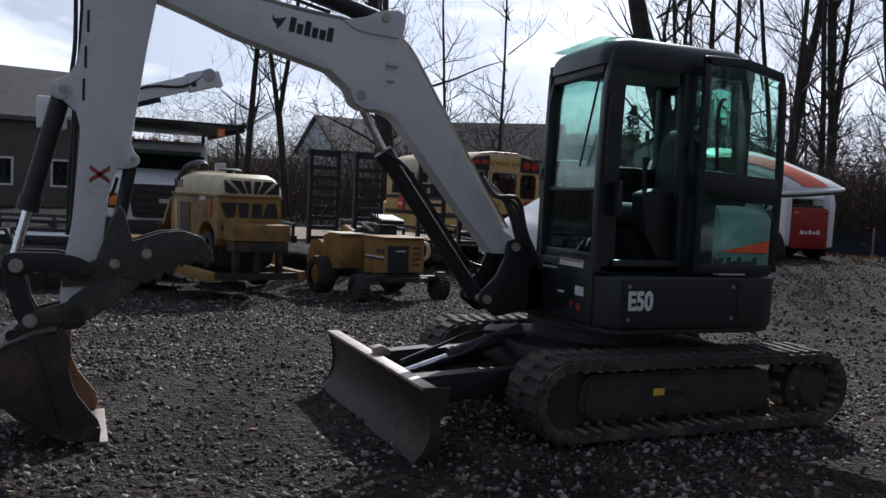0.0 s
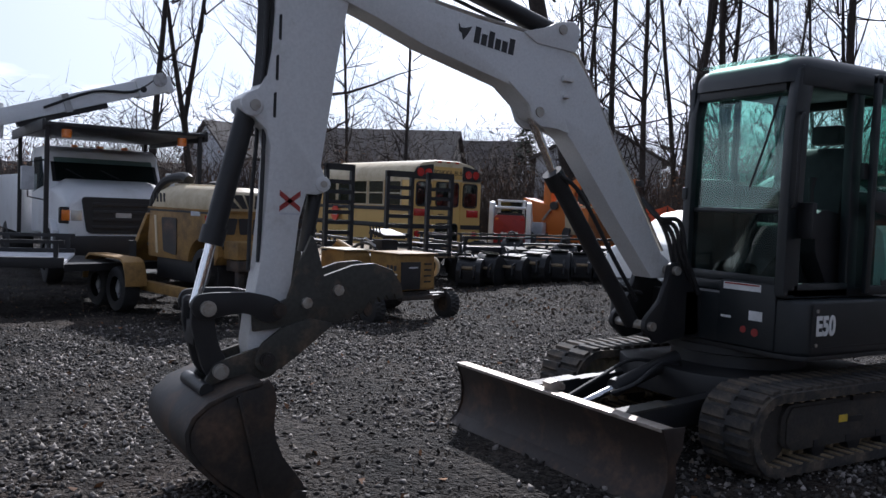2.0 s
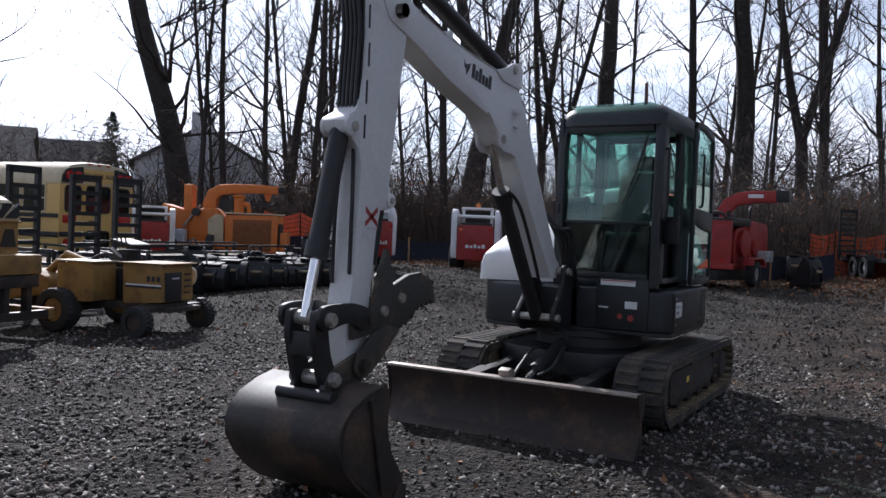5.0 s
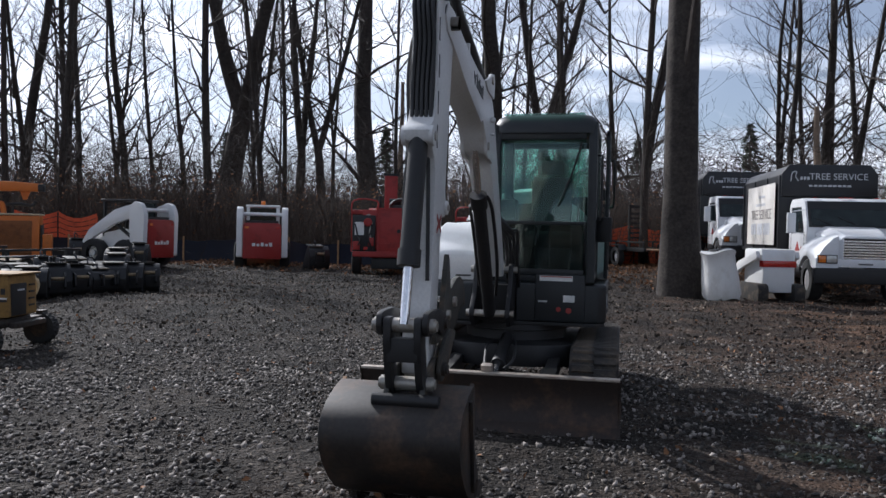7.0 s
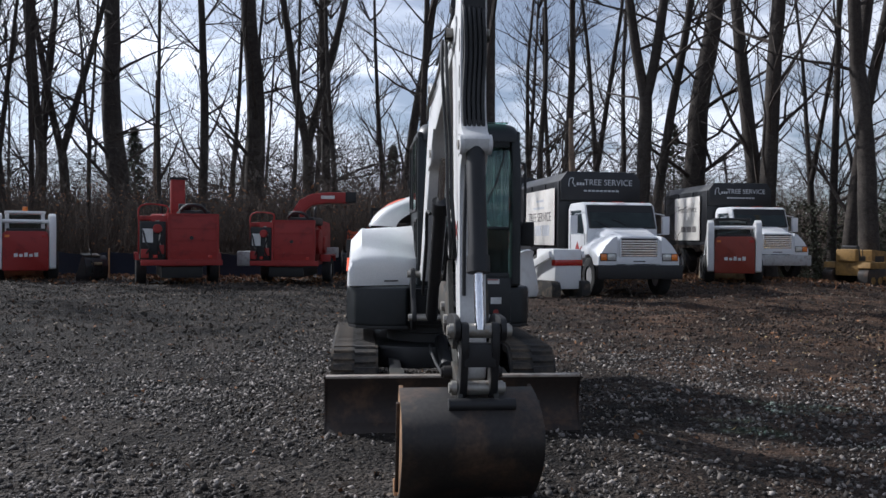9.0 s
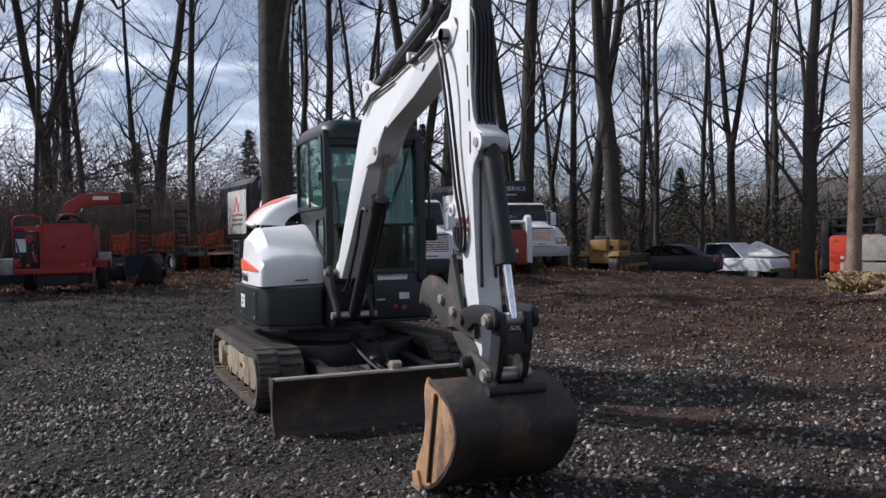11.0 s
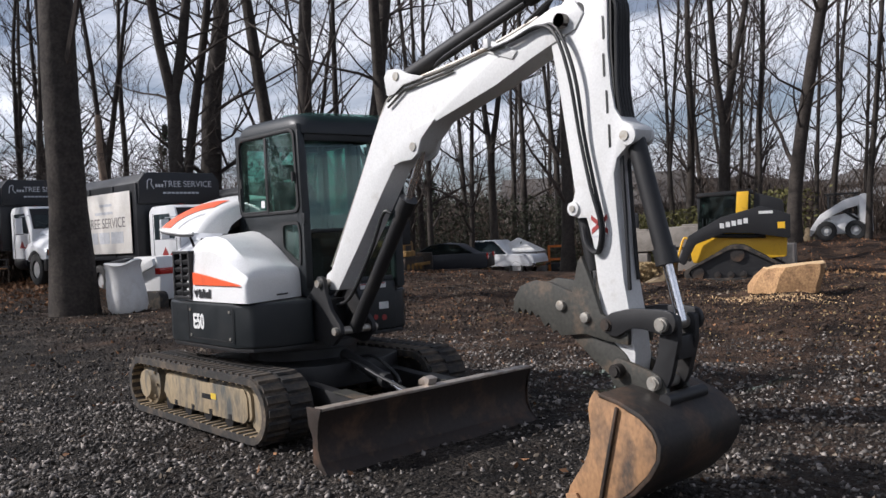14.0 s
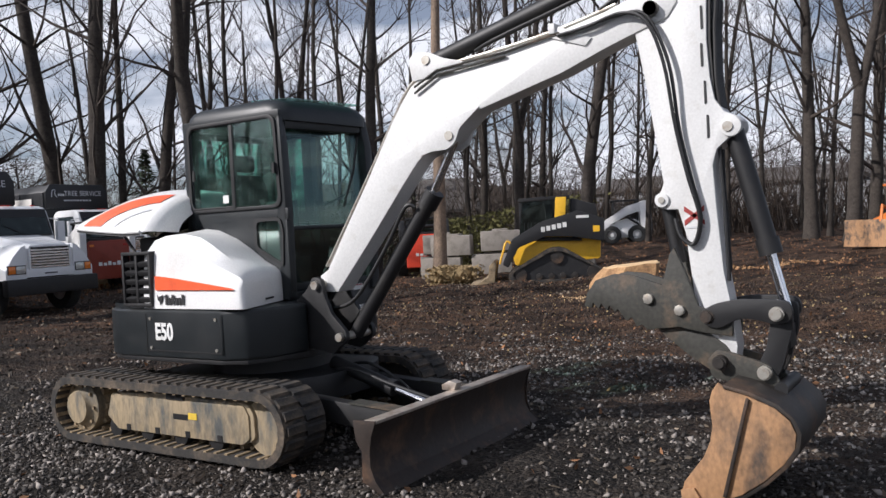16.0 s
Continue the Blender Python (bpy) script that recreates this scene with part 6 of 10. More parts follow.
    part("bus_words", letters("SCHOOL BUS", 0.165, DECALK, 0.003), DECALK, body, "black words SCHOOL BUS", at=pose(0.025, 0, 2.66, 0, 0, 90))
    for y0, y1 in ((-1.19, -0.5), (0.5, 1.19)):
        part("rear_stripe", Shape().box(0.0, 0.018, y0, y1, 1.12, 1.24), BLACK, body)
    part("bumper", Shape().box(-0.05, 0.2, -1.2, 1.2, 0.46, 0.70), BLACK, b, "black rear bumper", bevel=0.03)
    for y in (-0.30, 0.0, 0.30):
        part("clearance_lamp", Shape().box(-0.02, 0.03, y - 0.05, y + 0.05, 2.93, 2.97), LAMPRED, body)
    sign = part("stop_sign", Shape().prism([(-3.9 + 0.23 * math.cos(a * math.pi / 4 + 0.39), 1.42 + 0.23 * math.sin(a * math.pi / 4 + 0.39)) for a in range(8)], -1.30, -1.275), REDORANGE, b, "faded red octagonal stop arm")
    part("sign_word", Shape().box(-4.03, -3.77, -1.304, -1.30, 1.37, 1.46), DECALW, sign)
    part("sign_bracket", Shape().box(-3.95, -3.85, -1.275, -1.2, 1.35, 1.5), BLACK, sign)
    return b


school_bus(pose(-7.4, -16.0, -0.2, 0, 0, 95.3))


def bucket_truck(m):
    """White utility truck with a folded aerial boom; forward +x, origin under the front axle."""
    t = thing("bucket_truck", m, "white aerial bucket truck with a black cab guard", "truck")
    cab = part("cab", Shape().prism(rounded([(-2.3, 0.8), (-2.3, 2.3), (-2.1, 2.46), (-1.0, 2.46), (-0.75, 2.38), (-0.30, 1.80), (-0.30, 0.85)], 0.08), -1.0, 1.0), TRUCKWHITE, t, "white truck cab", bevel=0.06)
    hood = part("hood", Shape().loft([[(x, -w, 0.8), (x, -w, zt - 0.2), (x, -w + 0.25, zt), (x, w - 0.25, zt), (x, w, zt - 0.2), (x, w, 0.8)] for x, w, zt in ((-0.4, 0.98, 1.86), (0.2, 0.97, 1.81), (0.75, 0.93, 1.72), (0.95, 0.88, 1.58))]), TRUCKWHITE, t, "white broad bonnet", bevel=0.04)
    gr = part("grille", Shape().prism(rounded([(-0.58, 0.92), (-0.68, 1.54), (0.68, 1.54), (0.58, 0.92)], 0.08), 0.9, 1.0, "x"), PLASTIC, hood, "large dark grille")
    for k in range(4):
        part("grille_bar", Shape().box(0.99, 1.02, -0.5, 0.5, 1.00 + 0.13 * k, 1.06 + 0.13 * k), BLACK, gr, bevel=0.006)
    part("badge", Shape().box(1.02, 1.03, -0.13, 0.13, 1.20, 1.28), RIM, gr)
    for sy in (-1, 1):
        bezel = part("lamp_bezel", Shape().prism(rounded([(sy * 0.62, 1.08), (sy * 1.01, 1.08), (sy * 1.01, 1.36), (sy * 0.62, 1.36)], 0.03), 0.84, 0.945, "x"), BLACK, hood, "black lamp surround")
        part("headlight", Shape().box(0.92, 0.965, *sorted((sy * 0.66, sy * 0.83)), 1.13, 1.31), LAMPCLEAR, bezel, "", bevel=0.01)
        part("turn_lamp", Shape().box(0.92, 0.962, *sorted((sy * 0.85, sy * 0.98)), 1.13, 1.31), LAMPAMBER, bezel, "amber turn lamp", bevel=0.01)
        wheel(t, 0.0, sy * 0.95, 0.48, 0.48, 0.28, RIM, out=sy)
        wheel(t, -5.0, sy * 0.9, 0.48, 0.48, 0.5, RIM, out=sy)
        part("wheel_arch", Shape().prism([(-0.6, 0.5), (-0.58, 0.95), (-0.3, 1.12), (0.3, 1.12), (0.58, 0.95), (0.6, 0.5), (0.5, 0.5), (0.45, 0.85), (0.2, 1.02), (-0.2, 1.02), (-0.45, 0.85), (-0.5, 0.5)], *sorted((sy * 0.95, sy * 1.06))), TRUCKWHITE, hood, "", bevel=0.01)
        part("side_window", Shape().prism([(-1.95, 1.6), (-1.95, 2.25), (-1.05, 2.25), (-0.68, 1.72)], *sorted((sy * 0.995, sy * 1.01))), AUTOGLASS, cab)
        part("mirror", Shape().box(-0.75, -0.62, *sorted((sy * 1.18, sy * 1.40)), 1.62, 2.05), SIGNSILVER, cab, "pale mirror head", bevel=0.03)
        part("mirror_arm", Shape().tube([(-0.70, sy * 1.0, 1.45), (-0.68, sy * 1.28, 1.50), (-0.68, sy * 1.28, 2.12), (-0.72, sy * 1.0, 2.18)], 0.015, 6), BLACK, cab)
        part("utility_box", Shape().box(-6.4, -2.5, *sorted((sy * 0.75, sy * 1.15)), 0.75, 1.95), TRUCKWHITE, t, "white side locker", bevel=0.03)
    part("windscreen_seal", Shape().prism([(-0.772, 2.33), (-0.745, 2.36), (-0.290, 1.81), (-0.32, 1.79)], -0.93, 0.93), BLACK, cab)
    part("windscreen", Shape().prism([(-0.765, 2.31), (-0.73, 2.34), (-0.275, 1.83), (-0.31, 1.81)], -0.87, 0.87), TRUCKGLASS, cab, "smoky green windscreen")
    part("wiper", Shape().tube([(-0.27, 0.3, 1.84), (-0.42, -0.1, 2.03)], 0.012, 6).tube([(-0.27, -0.35, 1.84), (-0.42, -0.7, 2.03)], 0.012, 6), BLACK, cab)
    pieces("roof_lamp", Shape().box(-1.05, -0.95, -0.5, -0.4, 2.455, 2.50).box(-1.05, -0.95, -0.05, 0.05, 2.455, 2.50).box(-1.05, -0.95, 0.4, 0.5, 2.455, 2.50), LAMPAMBER, cab)
    part("bumper", Shape().box(0.85, 1.1, -1.1, 1.1, 0.55, 0.88), BLACK, t, "black bumper", bevel=0.03)
    part("bed", Shape().box(-6.4, -2.4, -0.8, 0.8, 0.75, 1.1), BLACK, t)
    guard = part("cab_guard", Shape().box(-2.5, 1.25, -1.3, 1.35, 2.68, 2.74).box(-2.5, 1.25, -1.34, -1.28, 2.6, 2.78).box(-2.5, 1.25, 1.31, 1.37, 2.6, 2.78), BLACK, t, "black flat cab guard", bevel=0.01)
    for x, y in ((-2.4, -1.2), (-2.4, 1.2), (1.15, 1.25), (1.15, -1.25)):
        part("guard_post", Shape().box(x - 0.035, x + 0.035, y - 0.035, y + 0.035, 0.75, 2.68), BLACK, guard)
    pieces("beacon", Shape().cyl((1.1, 0.95, 2.50), (1.1, 0.95, 2.64), 0.08, 14).cyl((1.1, -0.95, 2.50), (1.1, -0.95, 2.64), 0.08, 14), LAMPAMBER, guard, "amber beacon")
    part("turret", Shape().box(-4.6, -3.9, -0.4, 0.4, 1.1, 2.3), TRUCKWHITE, t, "", bevel=0.05)
    boom = part("lower_boom", Shape().box(-0.14, 0.14, 0.0, 3.0, -0.15, 0.15), TRUCKWHITE, t, "white folded aerial boom", bevel=0.03, at=pose(-0.7, -1.82, 2.86, 18, 0, 0))
    part("boom_head", Shape().box(-0.19, 0.19, 2.5, 3.05, -0.19, 0.19).box(-0.1, 0.1, 3.05, 3.2, -0.22, 0.12), TRUCKWHITE, boom, "grey boom knuckle with fittings", bevel=0.04)
    part("boom_knuckle", Shape().cyl((-0.24, 2.95, 0.06), (0.24, 2.95, 0.06), 0.13, 18), RIM, boom)
    part("boom_fitting", Shape().box(-0.08, 0.08, 0.3, 1.9, -0.24, -0.15), BLACK, boom, "dark boom rest")
    part("boom_hose", Shape().tube(smooth_path([(0.15, 0.8, 0.0), (0.17, 1.7, 0.1), (0.17, 2.4, -0.05), (0.17, 2.9, 0.1)], 4), 0.025, 8), BLACK, boom)
    part("boom_clamp", Shape().box(-0.17, 0.17, 1.15, 1.27, -0.17, 0.17), RIM, boom)
    part("boom_pin", Shape().cyl((-0.2, 2.6, -0.05), (0.2, 2.6, -0.05), 0.06, 12), BLACK, boom)
    part("bucket", Shape().prism(rounded([(-0.27, -0.27), (0.27, -0.27), (0.27, 0.27), (-0.27, 0.27)], 0.08), -0.3, 0.32, "z"), POLY, t, "white fibreglass lift bucket", bevel=0.04, at=pose(-0.9, -1.95, 2.82))
    return t


bucket_truck(on_ground(2.03, -12.4, 92))


def parked_car(name, m, label, kind, paint):
    """A saloon or pickup; forward +x, origin at the middle of its footprint."""
    c = thing(name, m, label, "car" if kind == "saloon" else "pickup truck")
    if kind == "saloon":
        lower = [(-2.3, 0.30), (-2.32, 0.75), (-2.2, 0.92), (-1.3, 0.96), (1.1, 0.92), (2.1, 0.72), (2.3, 0.55), (2.28, 0.28)]
        cabin = [(-1.75, 0.93), (-1.0, 1.36), (-0.3, 1.43), (0.25, 1.38), (1.15, 0.92)]
        w, wr, ax = 0.88, 0.33, (-1.35, 1.42)
    else:
        lower = [(-2.7, 0.50), (-2.72, 1.02), (-0.75, 1.05), (1.2, 1.08), (2.5, 1.02), (2.65, 0.8), (2.65, 0.45)]
        cabin = [(-0.78, 1.05), (-0.72, 1.72), (-0.5, 1.78), (0.55, 1.76), (1.25, 1.06)]
        w, wr, ax = 0.96, 0.38, (-1.75, 1.7)
    body = part("body", Shape().prism(rounded(lower, 0.1), -w, w), paint, c, "", bevel=0.06)
    part("cabin", Shape().prism(rounded(cabin, 0.06), -w + 0.12, w - 0.12), paint, body, "", bevel=0.05)
    cx = [(x * 0.94 + sum(p[0] for p in cabin) / len(cabin) * 0.06, z * 0.95 + 0.05) for x, z in cabin]
    for sy in (-1, 1):
        part("side_window", Shape().prism(cx, *sorted((sy * (w - 0.125), sy * (w - 0.11)))), AUTOGLASS, body, "dark side window")
        for x in ax:
            wheel(c, x, sy * (w - 0.12), wr, wr, 0.22, CHROME if kind == "saloon" else RIM, out=sy, dish=0.66)
        part("headlamp", Shape().box(lower[-2][0] - 0.2, lower[-2][0] - 0.02, *sorted((sy * 0.5, sy * (w - 0.04))), 0.58, 0.72), LAMPCLEAR, body)
        part("tail_lamp", Shape().box(lower[1][0] - 0.01, lower[1][0] + 0.06, *sorted((sy * 0.6, sy * (w - 0.02))), 0.7, 0.95), LAMPRED, body)
    if kind == "pickup":
        part("load_bed", Shape().box(-2.62, -0.85, -w + 0.08, w - 0.08, 1.02, 1.062), BLACK, body)
        part("bumper", Shape().box(2.55, 2.75, -w, w, 0.42, 0.62), CHROME, body, "", bevel=0.02)
        part("bumper", Shape().box(-2.85, -2.68, -w, w, 0.45, 0.62), CHROME, body, "", bevel=0.02)
    return c


parked_car("saloon_car", on_ground(-22.28, 21.13, 215), "dark glossy saloon car parked beyond the trees", "saloon", SHINYBLUE)
parked_car("pickup_truck", on_ground(-24.5, 26.61, 20), "silver white pickup parked beyond the trees", "pickup", TRUCKWHITE)


# ---- loaders, chippers, grinders and trailers ----
def track_loop(s, x0, x1, z0, z1, y0, y1, r):
    return s.prism(rounded([(x0, z0 + 0.02), (x0 + 0.1, z0), (x1 - 0.1, z0), (x1, z0 + 0.02), (x1, z1), (x0, z1)], r, 5), y0, y1)


def skid_loader(name, m, label, body_mat, arm_mat, rear_mat, tracked=False, beacon=False, arms_up=0.0, roof_mat=None):
    """A compact loader; forward +x, origin at the middle of its footprint."""
    t = thing(name, m, label, "loader", "compact loaders")
    part("chassis", Shape().prism(rounded([(-1.15, 0.30), (-1.2, 1.0), (-0.3, 1.15), (0.7, 0.95), (0.95, 0.55), (0.9, 0.25)], 0.06), -0.52, 0.52), body_mat, t, "", bevel=0.03)
    rear = part("rear_door", Shape().prism(rounded([(-0.60, 0.30), (-0.60, 1.36), (-0.52, 1.44), (0.52, 1.44), (0.60, 1.36), (0.60, 0.30)], 0.04), -1.30, -1.16, "x"), rear_mat, t, "coloured rear engine door", bevel=0.04)
    part("rear_mark", Shape().box(-1.312, -1.30, -0.32, -0.22, 0.70, 0.82).box(-1.312, -1.30, -0.18, -0.09, 0.70, 0.78).box(-1.312, -1.30, -0.05, 0.04, 0.70, 0.82).box(-1.312, -1.30, 0.08, 0.17, 0.70, 0.78).box(-1.312, -1.30, 0.21, 0.31, 0.70, 0.80), DECALW, rear, "maker's mark as plain bars")
    for sy in (-1, 1):
        part("tail_lamp", Shape().box(-1.31, -1.295, *sorted((sy * 0.42, sy * 0.54)), 1.26, 1.33), LAMPRED if sy < 0 else LAMPAMBER, rear)
        part("upright", Shape().prism(rounded([(-1.27, 0.34), (-1.30, 1.60), (-1.18, 1.90), (-0.95, 1.97), (-0.74, 1.78), (-0.80, 0.70), (-0.95, 0.34)], 0.08), *sorted((sy * 0.61, sy * 0.80))), arm_mat, t, "", bevel=0.03)
        a = Shape().prism(rounded([(-1.1, 1.55), (-1.0, 1.93), (-0.2, 1.72 + arms_up), (0.75, 1.12 + arms_up), (1.22, 0.42 + arms_up), (1.30, 0.28 + arms_up), (1.12, 0.22 + arms_up), (0.60, 0.88 + arms_up), (-0.25, 1.32 + arms_up)], 0.06), *sorted((sy * 0.60, sy * 0.74)))
        part("lift_arm", a, arm_mat, t, "painted lift arm", bevel=0.025)
        part("lift_cylinder", Shape().cyl((-0.75, sy * 0.57, 0.85), (-0.1, sy * 0.57, 1.3), 0.05, 12), BLACK, t)
        if tracked:
            tr = part("track", track_loop(Shape(), -1.2, 1.0, 0.0, 0.62, *sorted((sy * 0.55, sy * 0.95)), 0.22), RUBBER, t, "black rubber track", bevel=0.01)
            for k in range(4):
                part("track_wheel", Shape().lathe([(0.03, -0.03), (0.15, -0.02), (0.15, 0.02), (0.03, 0.03)], 18), BLACK, tr, at=pose(-0.75 + 0.47 * k, sy * 0.94, 0.22))
        else:
            for x in (-0.62, 0.52):
                wheel(t, x, sy * 0.72, 0.42, 0.42, 0.30, DECALW if body_mat is not ORANGEPAINT else RIM, out=sy, dish=0.5)
        pieces("cab_post", Shape().box(-0.72, -0.62, *sorted((sy * 0.42, sy * 0.52)), 1.0, 1.98).box(0.36, 0.44, *sorted((sy * 0.42, sy * 0.52)), 0.9, 1.96), arm_mat if roof_mat is None else BLACK, t, "", 0.01)
        mesh = Shape()
        for k in range(6):
            mesh.box(-0.62, 0.38, *sorted((sy * 0.47, sy * 0.49)), 1.2 + 0.12 * k, 1.215 + 0.12 * k)
        for k in range(8):
            mesh.box(-0.60 + 0.13 * k, -0.588 + 0.13 * k, *sorted((sy * 0.47, sy * 0.49)), 1.1, 1.95)
        part("side_screen", mesh, BLACK, t, "black side screen")
    part("cross_tube", Shape().cyl((-1.02, -0.62, 1.72), (-1.02, 0.62, 1.72), 0.06, 12), arm_mat, t, "painted cross tube")
    part("radiator_screen", Shape().box(-1.18, -0.85, -0.50, 0.50, 1.40, 1.52), BLACK, t, "black engine screen", bevel=0.02)
    part("cab_roof", Shape().box(-0.78, 0.52, -0.54, 0.54, 1.95, 2.03), roof_mat or arm_mat, t, "cab roof", bevel=0.025)
    part("rear_glass", Shape().box(-0.70, -0.69, -0.42, 0.42, 1.35, 1.93), AUTOGLASS, t)
    part("seat", Shape().prism(rounded([(-0.5, 0.95), (-0.55, 1.55), (-0.42, 1.55), (-0.34, 1.08), (0.05, 1.1), (0.05, 0.95)], 0.04), -0.22, 0.22), SEATVINYL, t, "black seat", bevel=0.03)
    if beacon:
        part("beacon", Shape().cyl((-0.6, 0, 2.03), (-0.6, 0, 2.16), 0.07, 14), LAMPAMBER, t, "amber beacon", bevel=0.01)
    bk = Shape().prism([(1.2, 0.02), (1.16, 0.52), (1.24, 0.6), (1.36, 0.55), (1.40, 0.2), (1.62, 0.06), (1.95, 0.03), (1.95, 0.0), (1.3, 0.0)], -0.85, 0.85)
    part("bucket", bk, MUDSTEEL, t, "steel loader bucket", bevel=0.01)
    return t


skid_loader("skid_loader", on_ground(-12.1, -19.3, 228, -0.12) @ Matrix.Scale(0.86, 4), "white skid loader with a red rear door beside the bus", WHITE, WHITE, RED)
skid_loader("skid_loader", on_ground(-15.39, -13.8, 262), "white skid loader with a red rear door and black roof", WHITE, WHITE, RED, roof_mat=BLACK)
skid_loader("skid_loader", on_ground(-18.51, -10.71, 202), "red and white skid loader with an amber beacon", REDORANGE, WHITE, RED, beacon=True)
skid_loader("skid_loader", on_ground(-18.38, 11.26, 162), "white and black skid loader, red rear door darkened for tree shade", WHITE, WHITE, SHADERED, roof_mat=BLACK)
skid_loader("skid_loader", on_ground(-15.22, 24.38, 128, 0.0) @ Matrix.Diagonal((1.25, 1.25, 1.15, 1)), "red skid loader standing beyond a bare trunk", REDORANGE, BLACK, REDORANGE, roof_mat=BLACK)
skid_loader("skid_loader", on_ground(-10.02, 33.49, 205), "white skid loader with a green-tinted cab at the wood edge", WHITE, WHITE, WHITE, roof_mat=BLACK)


def standing_loader(m):
    """A small white stand-on loader with a red band, seen from behind; forward +x."""
    t = thing("stand_on_loader", m, "small white stand-on loader with a red band", "loader")
    body = part("body", Shape().loft([[(-0.45, -0.40, z0), (0.45, -0.40, z0), (0.45, 0.40, z0), (-0.45 + d, 0.40, z0)] for z0, d in ((0.2, 0.05), (0.7, 0.0), (1.0, 0.03), (1.22, 0.12))]), WHITE, t, "white moulded body", bevel=0.06)
    part("red_band", Shape().box(-0.47, -0.30, -0.415, 0.415, 0.80, 0.95), LAMPRED, body, "red reflective band", bevel=0.01)
    part("dark_panel", Shape().box(-0.2, 0.3, -0.42, -0.40, 0.3, 0.78), BLUETARP, body, "dark blue side panel", bevel=0.01)
    for sy in (-1, 1):
        part("track", track_loop(Shape(), -0.6, 0.7, 0.0, 0.42, *sorted((sy * 0.32, sy * 0.58)), 0.18), RUBBER, t, "", bevel=0.01)
        part("lift_arm", Shape().prism(rounded([(-0.4, 1.0), (-0.35, 1.18), (0.5, 0.9), (1.25, 0.35), (1.2, 0.2), (0.4, 0.72)], 0.05), *sorted((sy * 0.44, sy * 0.54))), WHITE, t, "white lift arm", bevel=0.02)
    return t


standing_loader(on_ground(-13.29, 4.39, 200))


def track_loader(m):
    """Large black and yellow compact track loader; forward +x."""
    t = thing("track_loader", m, "black and yellow compact track loader", "loader", "compact loaders")
    part("body", Shape().prism(rounded([(-1.5, 0.55), (-1.55, 1.35), (-0.6, 1.45), (0.6, 1.2), (0.95, 0.75), (0.9, 0.45)], 0.08), -0.55, 0.55), DEEREYELLOW, t, "yellow body", bevel=0.04)
    for sy in (-1, 1):
        outer = rounded([(-1.55, 0.0), (-1.62, 0.24), (-0.45, 0.92), (-0.1, 0.92), (1.12, 0.26), (1.05, 0.0)], 0.14, 4)
        cx, cz = -0.25, 0.36
        inner = [(cx + (x - cx) * 0.90, cz + (z - cz) * 0.80) for x, z in outer]
        ya, yb = sorted((sy * 0.55, sy * 1.0))
        ring = Shape()
        ring.v = [(x, y, z) for y in (ya, yb) for x, z in outer + inner]
        n = len(outer)
        for i in range(n):
            j = (i + 1) % n
            ring.f += [(i, j, n + j, n + i), (2 * n + i, 2 * n + j, 3 * n + j, 3 * n + i), (i, j, 2 * n + j, 2 * n + i), (n + i, n + j, 3 * n + j, 3 * n + i)]
        tr = part("track", ring, RUBBER, t, "dusty black rubber track")
        part("track_frame", Shape().prism(inner, *sorted((sy * 0.60, sy * 0.90))), BLACK, tr)
        for x, z, r in ((-1.25, 0.22, 0.17), (0.75, 0.22, 0.17), (-0.28, 0.66, 0.18), (-0.75, 0.15, 0.09), (-0.42, 0.15, 0.09), (-0.1, 0.15, 0.09), (0.24, 0.15, 0.09)):
            part("track_wheel", Shape().lathe([(0.03, -0.04), (r, -0.03), (r, 0.03), (0.03, 0.04)], 18), DARKBUCKET, tr, at=pose(x, sy * 0.93, z))
        lg = Shape()
        for k in range(20):
            lg.box(-1.45 + 0.12 * k, -1.40 + 0.12 * k, *sorted((sy * 0.56, sy * 1.02)), -0.005, 0.03)
        part("track_lug", lg, RUBBER, tr)
        side = part("side_panel", Shape().prism(rounded([(-1.6, 1.02), (-1.62, 1.62), (-0.9, 1.86), (0.1, 1.62), (0.95, 1.18), (1.25, 0.52), (1.08, 0.42), (0.78, 0.95), (0.0, 1.22), (-0.7, 1.18)], 0.05), *sorted((sy * 0.72, sy * 0.95))), BLACK, t, "black lift arm panel", bevel=0.03)
        s = Shape()
        for k in range(5):
            s.box(0.02 - 0.15 * k, 0.13 - 0.15 * k, *sorted((sy * 0.95, sy * 0.956)), 1.34 + 0.025 * k, 1.47 + 0.025 * k)
        part("makers_mark", s, DECALW, side, "maker's mark as plain bars")
        part("model_decal", Shape().box(-1.2, -0.85, *sorted((sy * 0.95, sy * 0.955)), 1.66, 1.73), DECALW, side)
        part("badge", Shape().box(-1.48, -1.30, *sorted((sy * 0.95, sy * 0.955)), 1.28, 1.44), DEEREYELLOW, side)
        part("yellow_post", Shape().prism([(-0.55, 1.5), (-0.62, 2.25), (-0.32, 2.25), (-0.25, 1.5)], *sorted((sy * 0.56, sy * 0.64))), DEEREYELLOW, t, "yellow cab post", bevel=0.02)
        part("side_glass", Shape().prism([(-0.25, 1.25), (-0.30, 2.2), (0.62, 2.15), (0.75, 1.2)], *sorted((sy * 0.56, sy * 0.58))), AUTOGLASS, t, "dark side glass")
        gs = Shape()
        for k in range(9):
            gs.box(-0.26 + 0.105 * k, -0.245 + 0.105 * k, *sorted((sy * 0.585, sy * 0.60)), 1.25, 1.6)
        part("side_grille", gs, BLACK, t)
        part("lift_cylinder", Shape().cyl((-1.0, sy * 0.68, 1.1), (0.3, sy * 0.68, 1.15), 0.055, 12), BLACK, t)
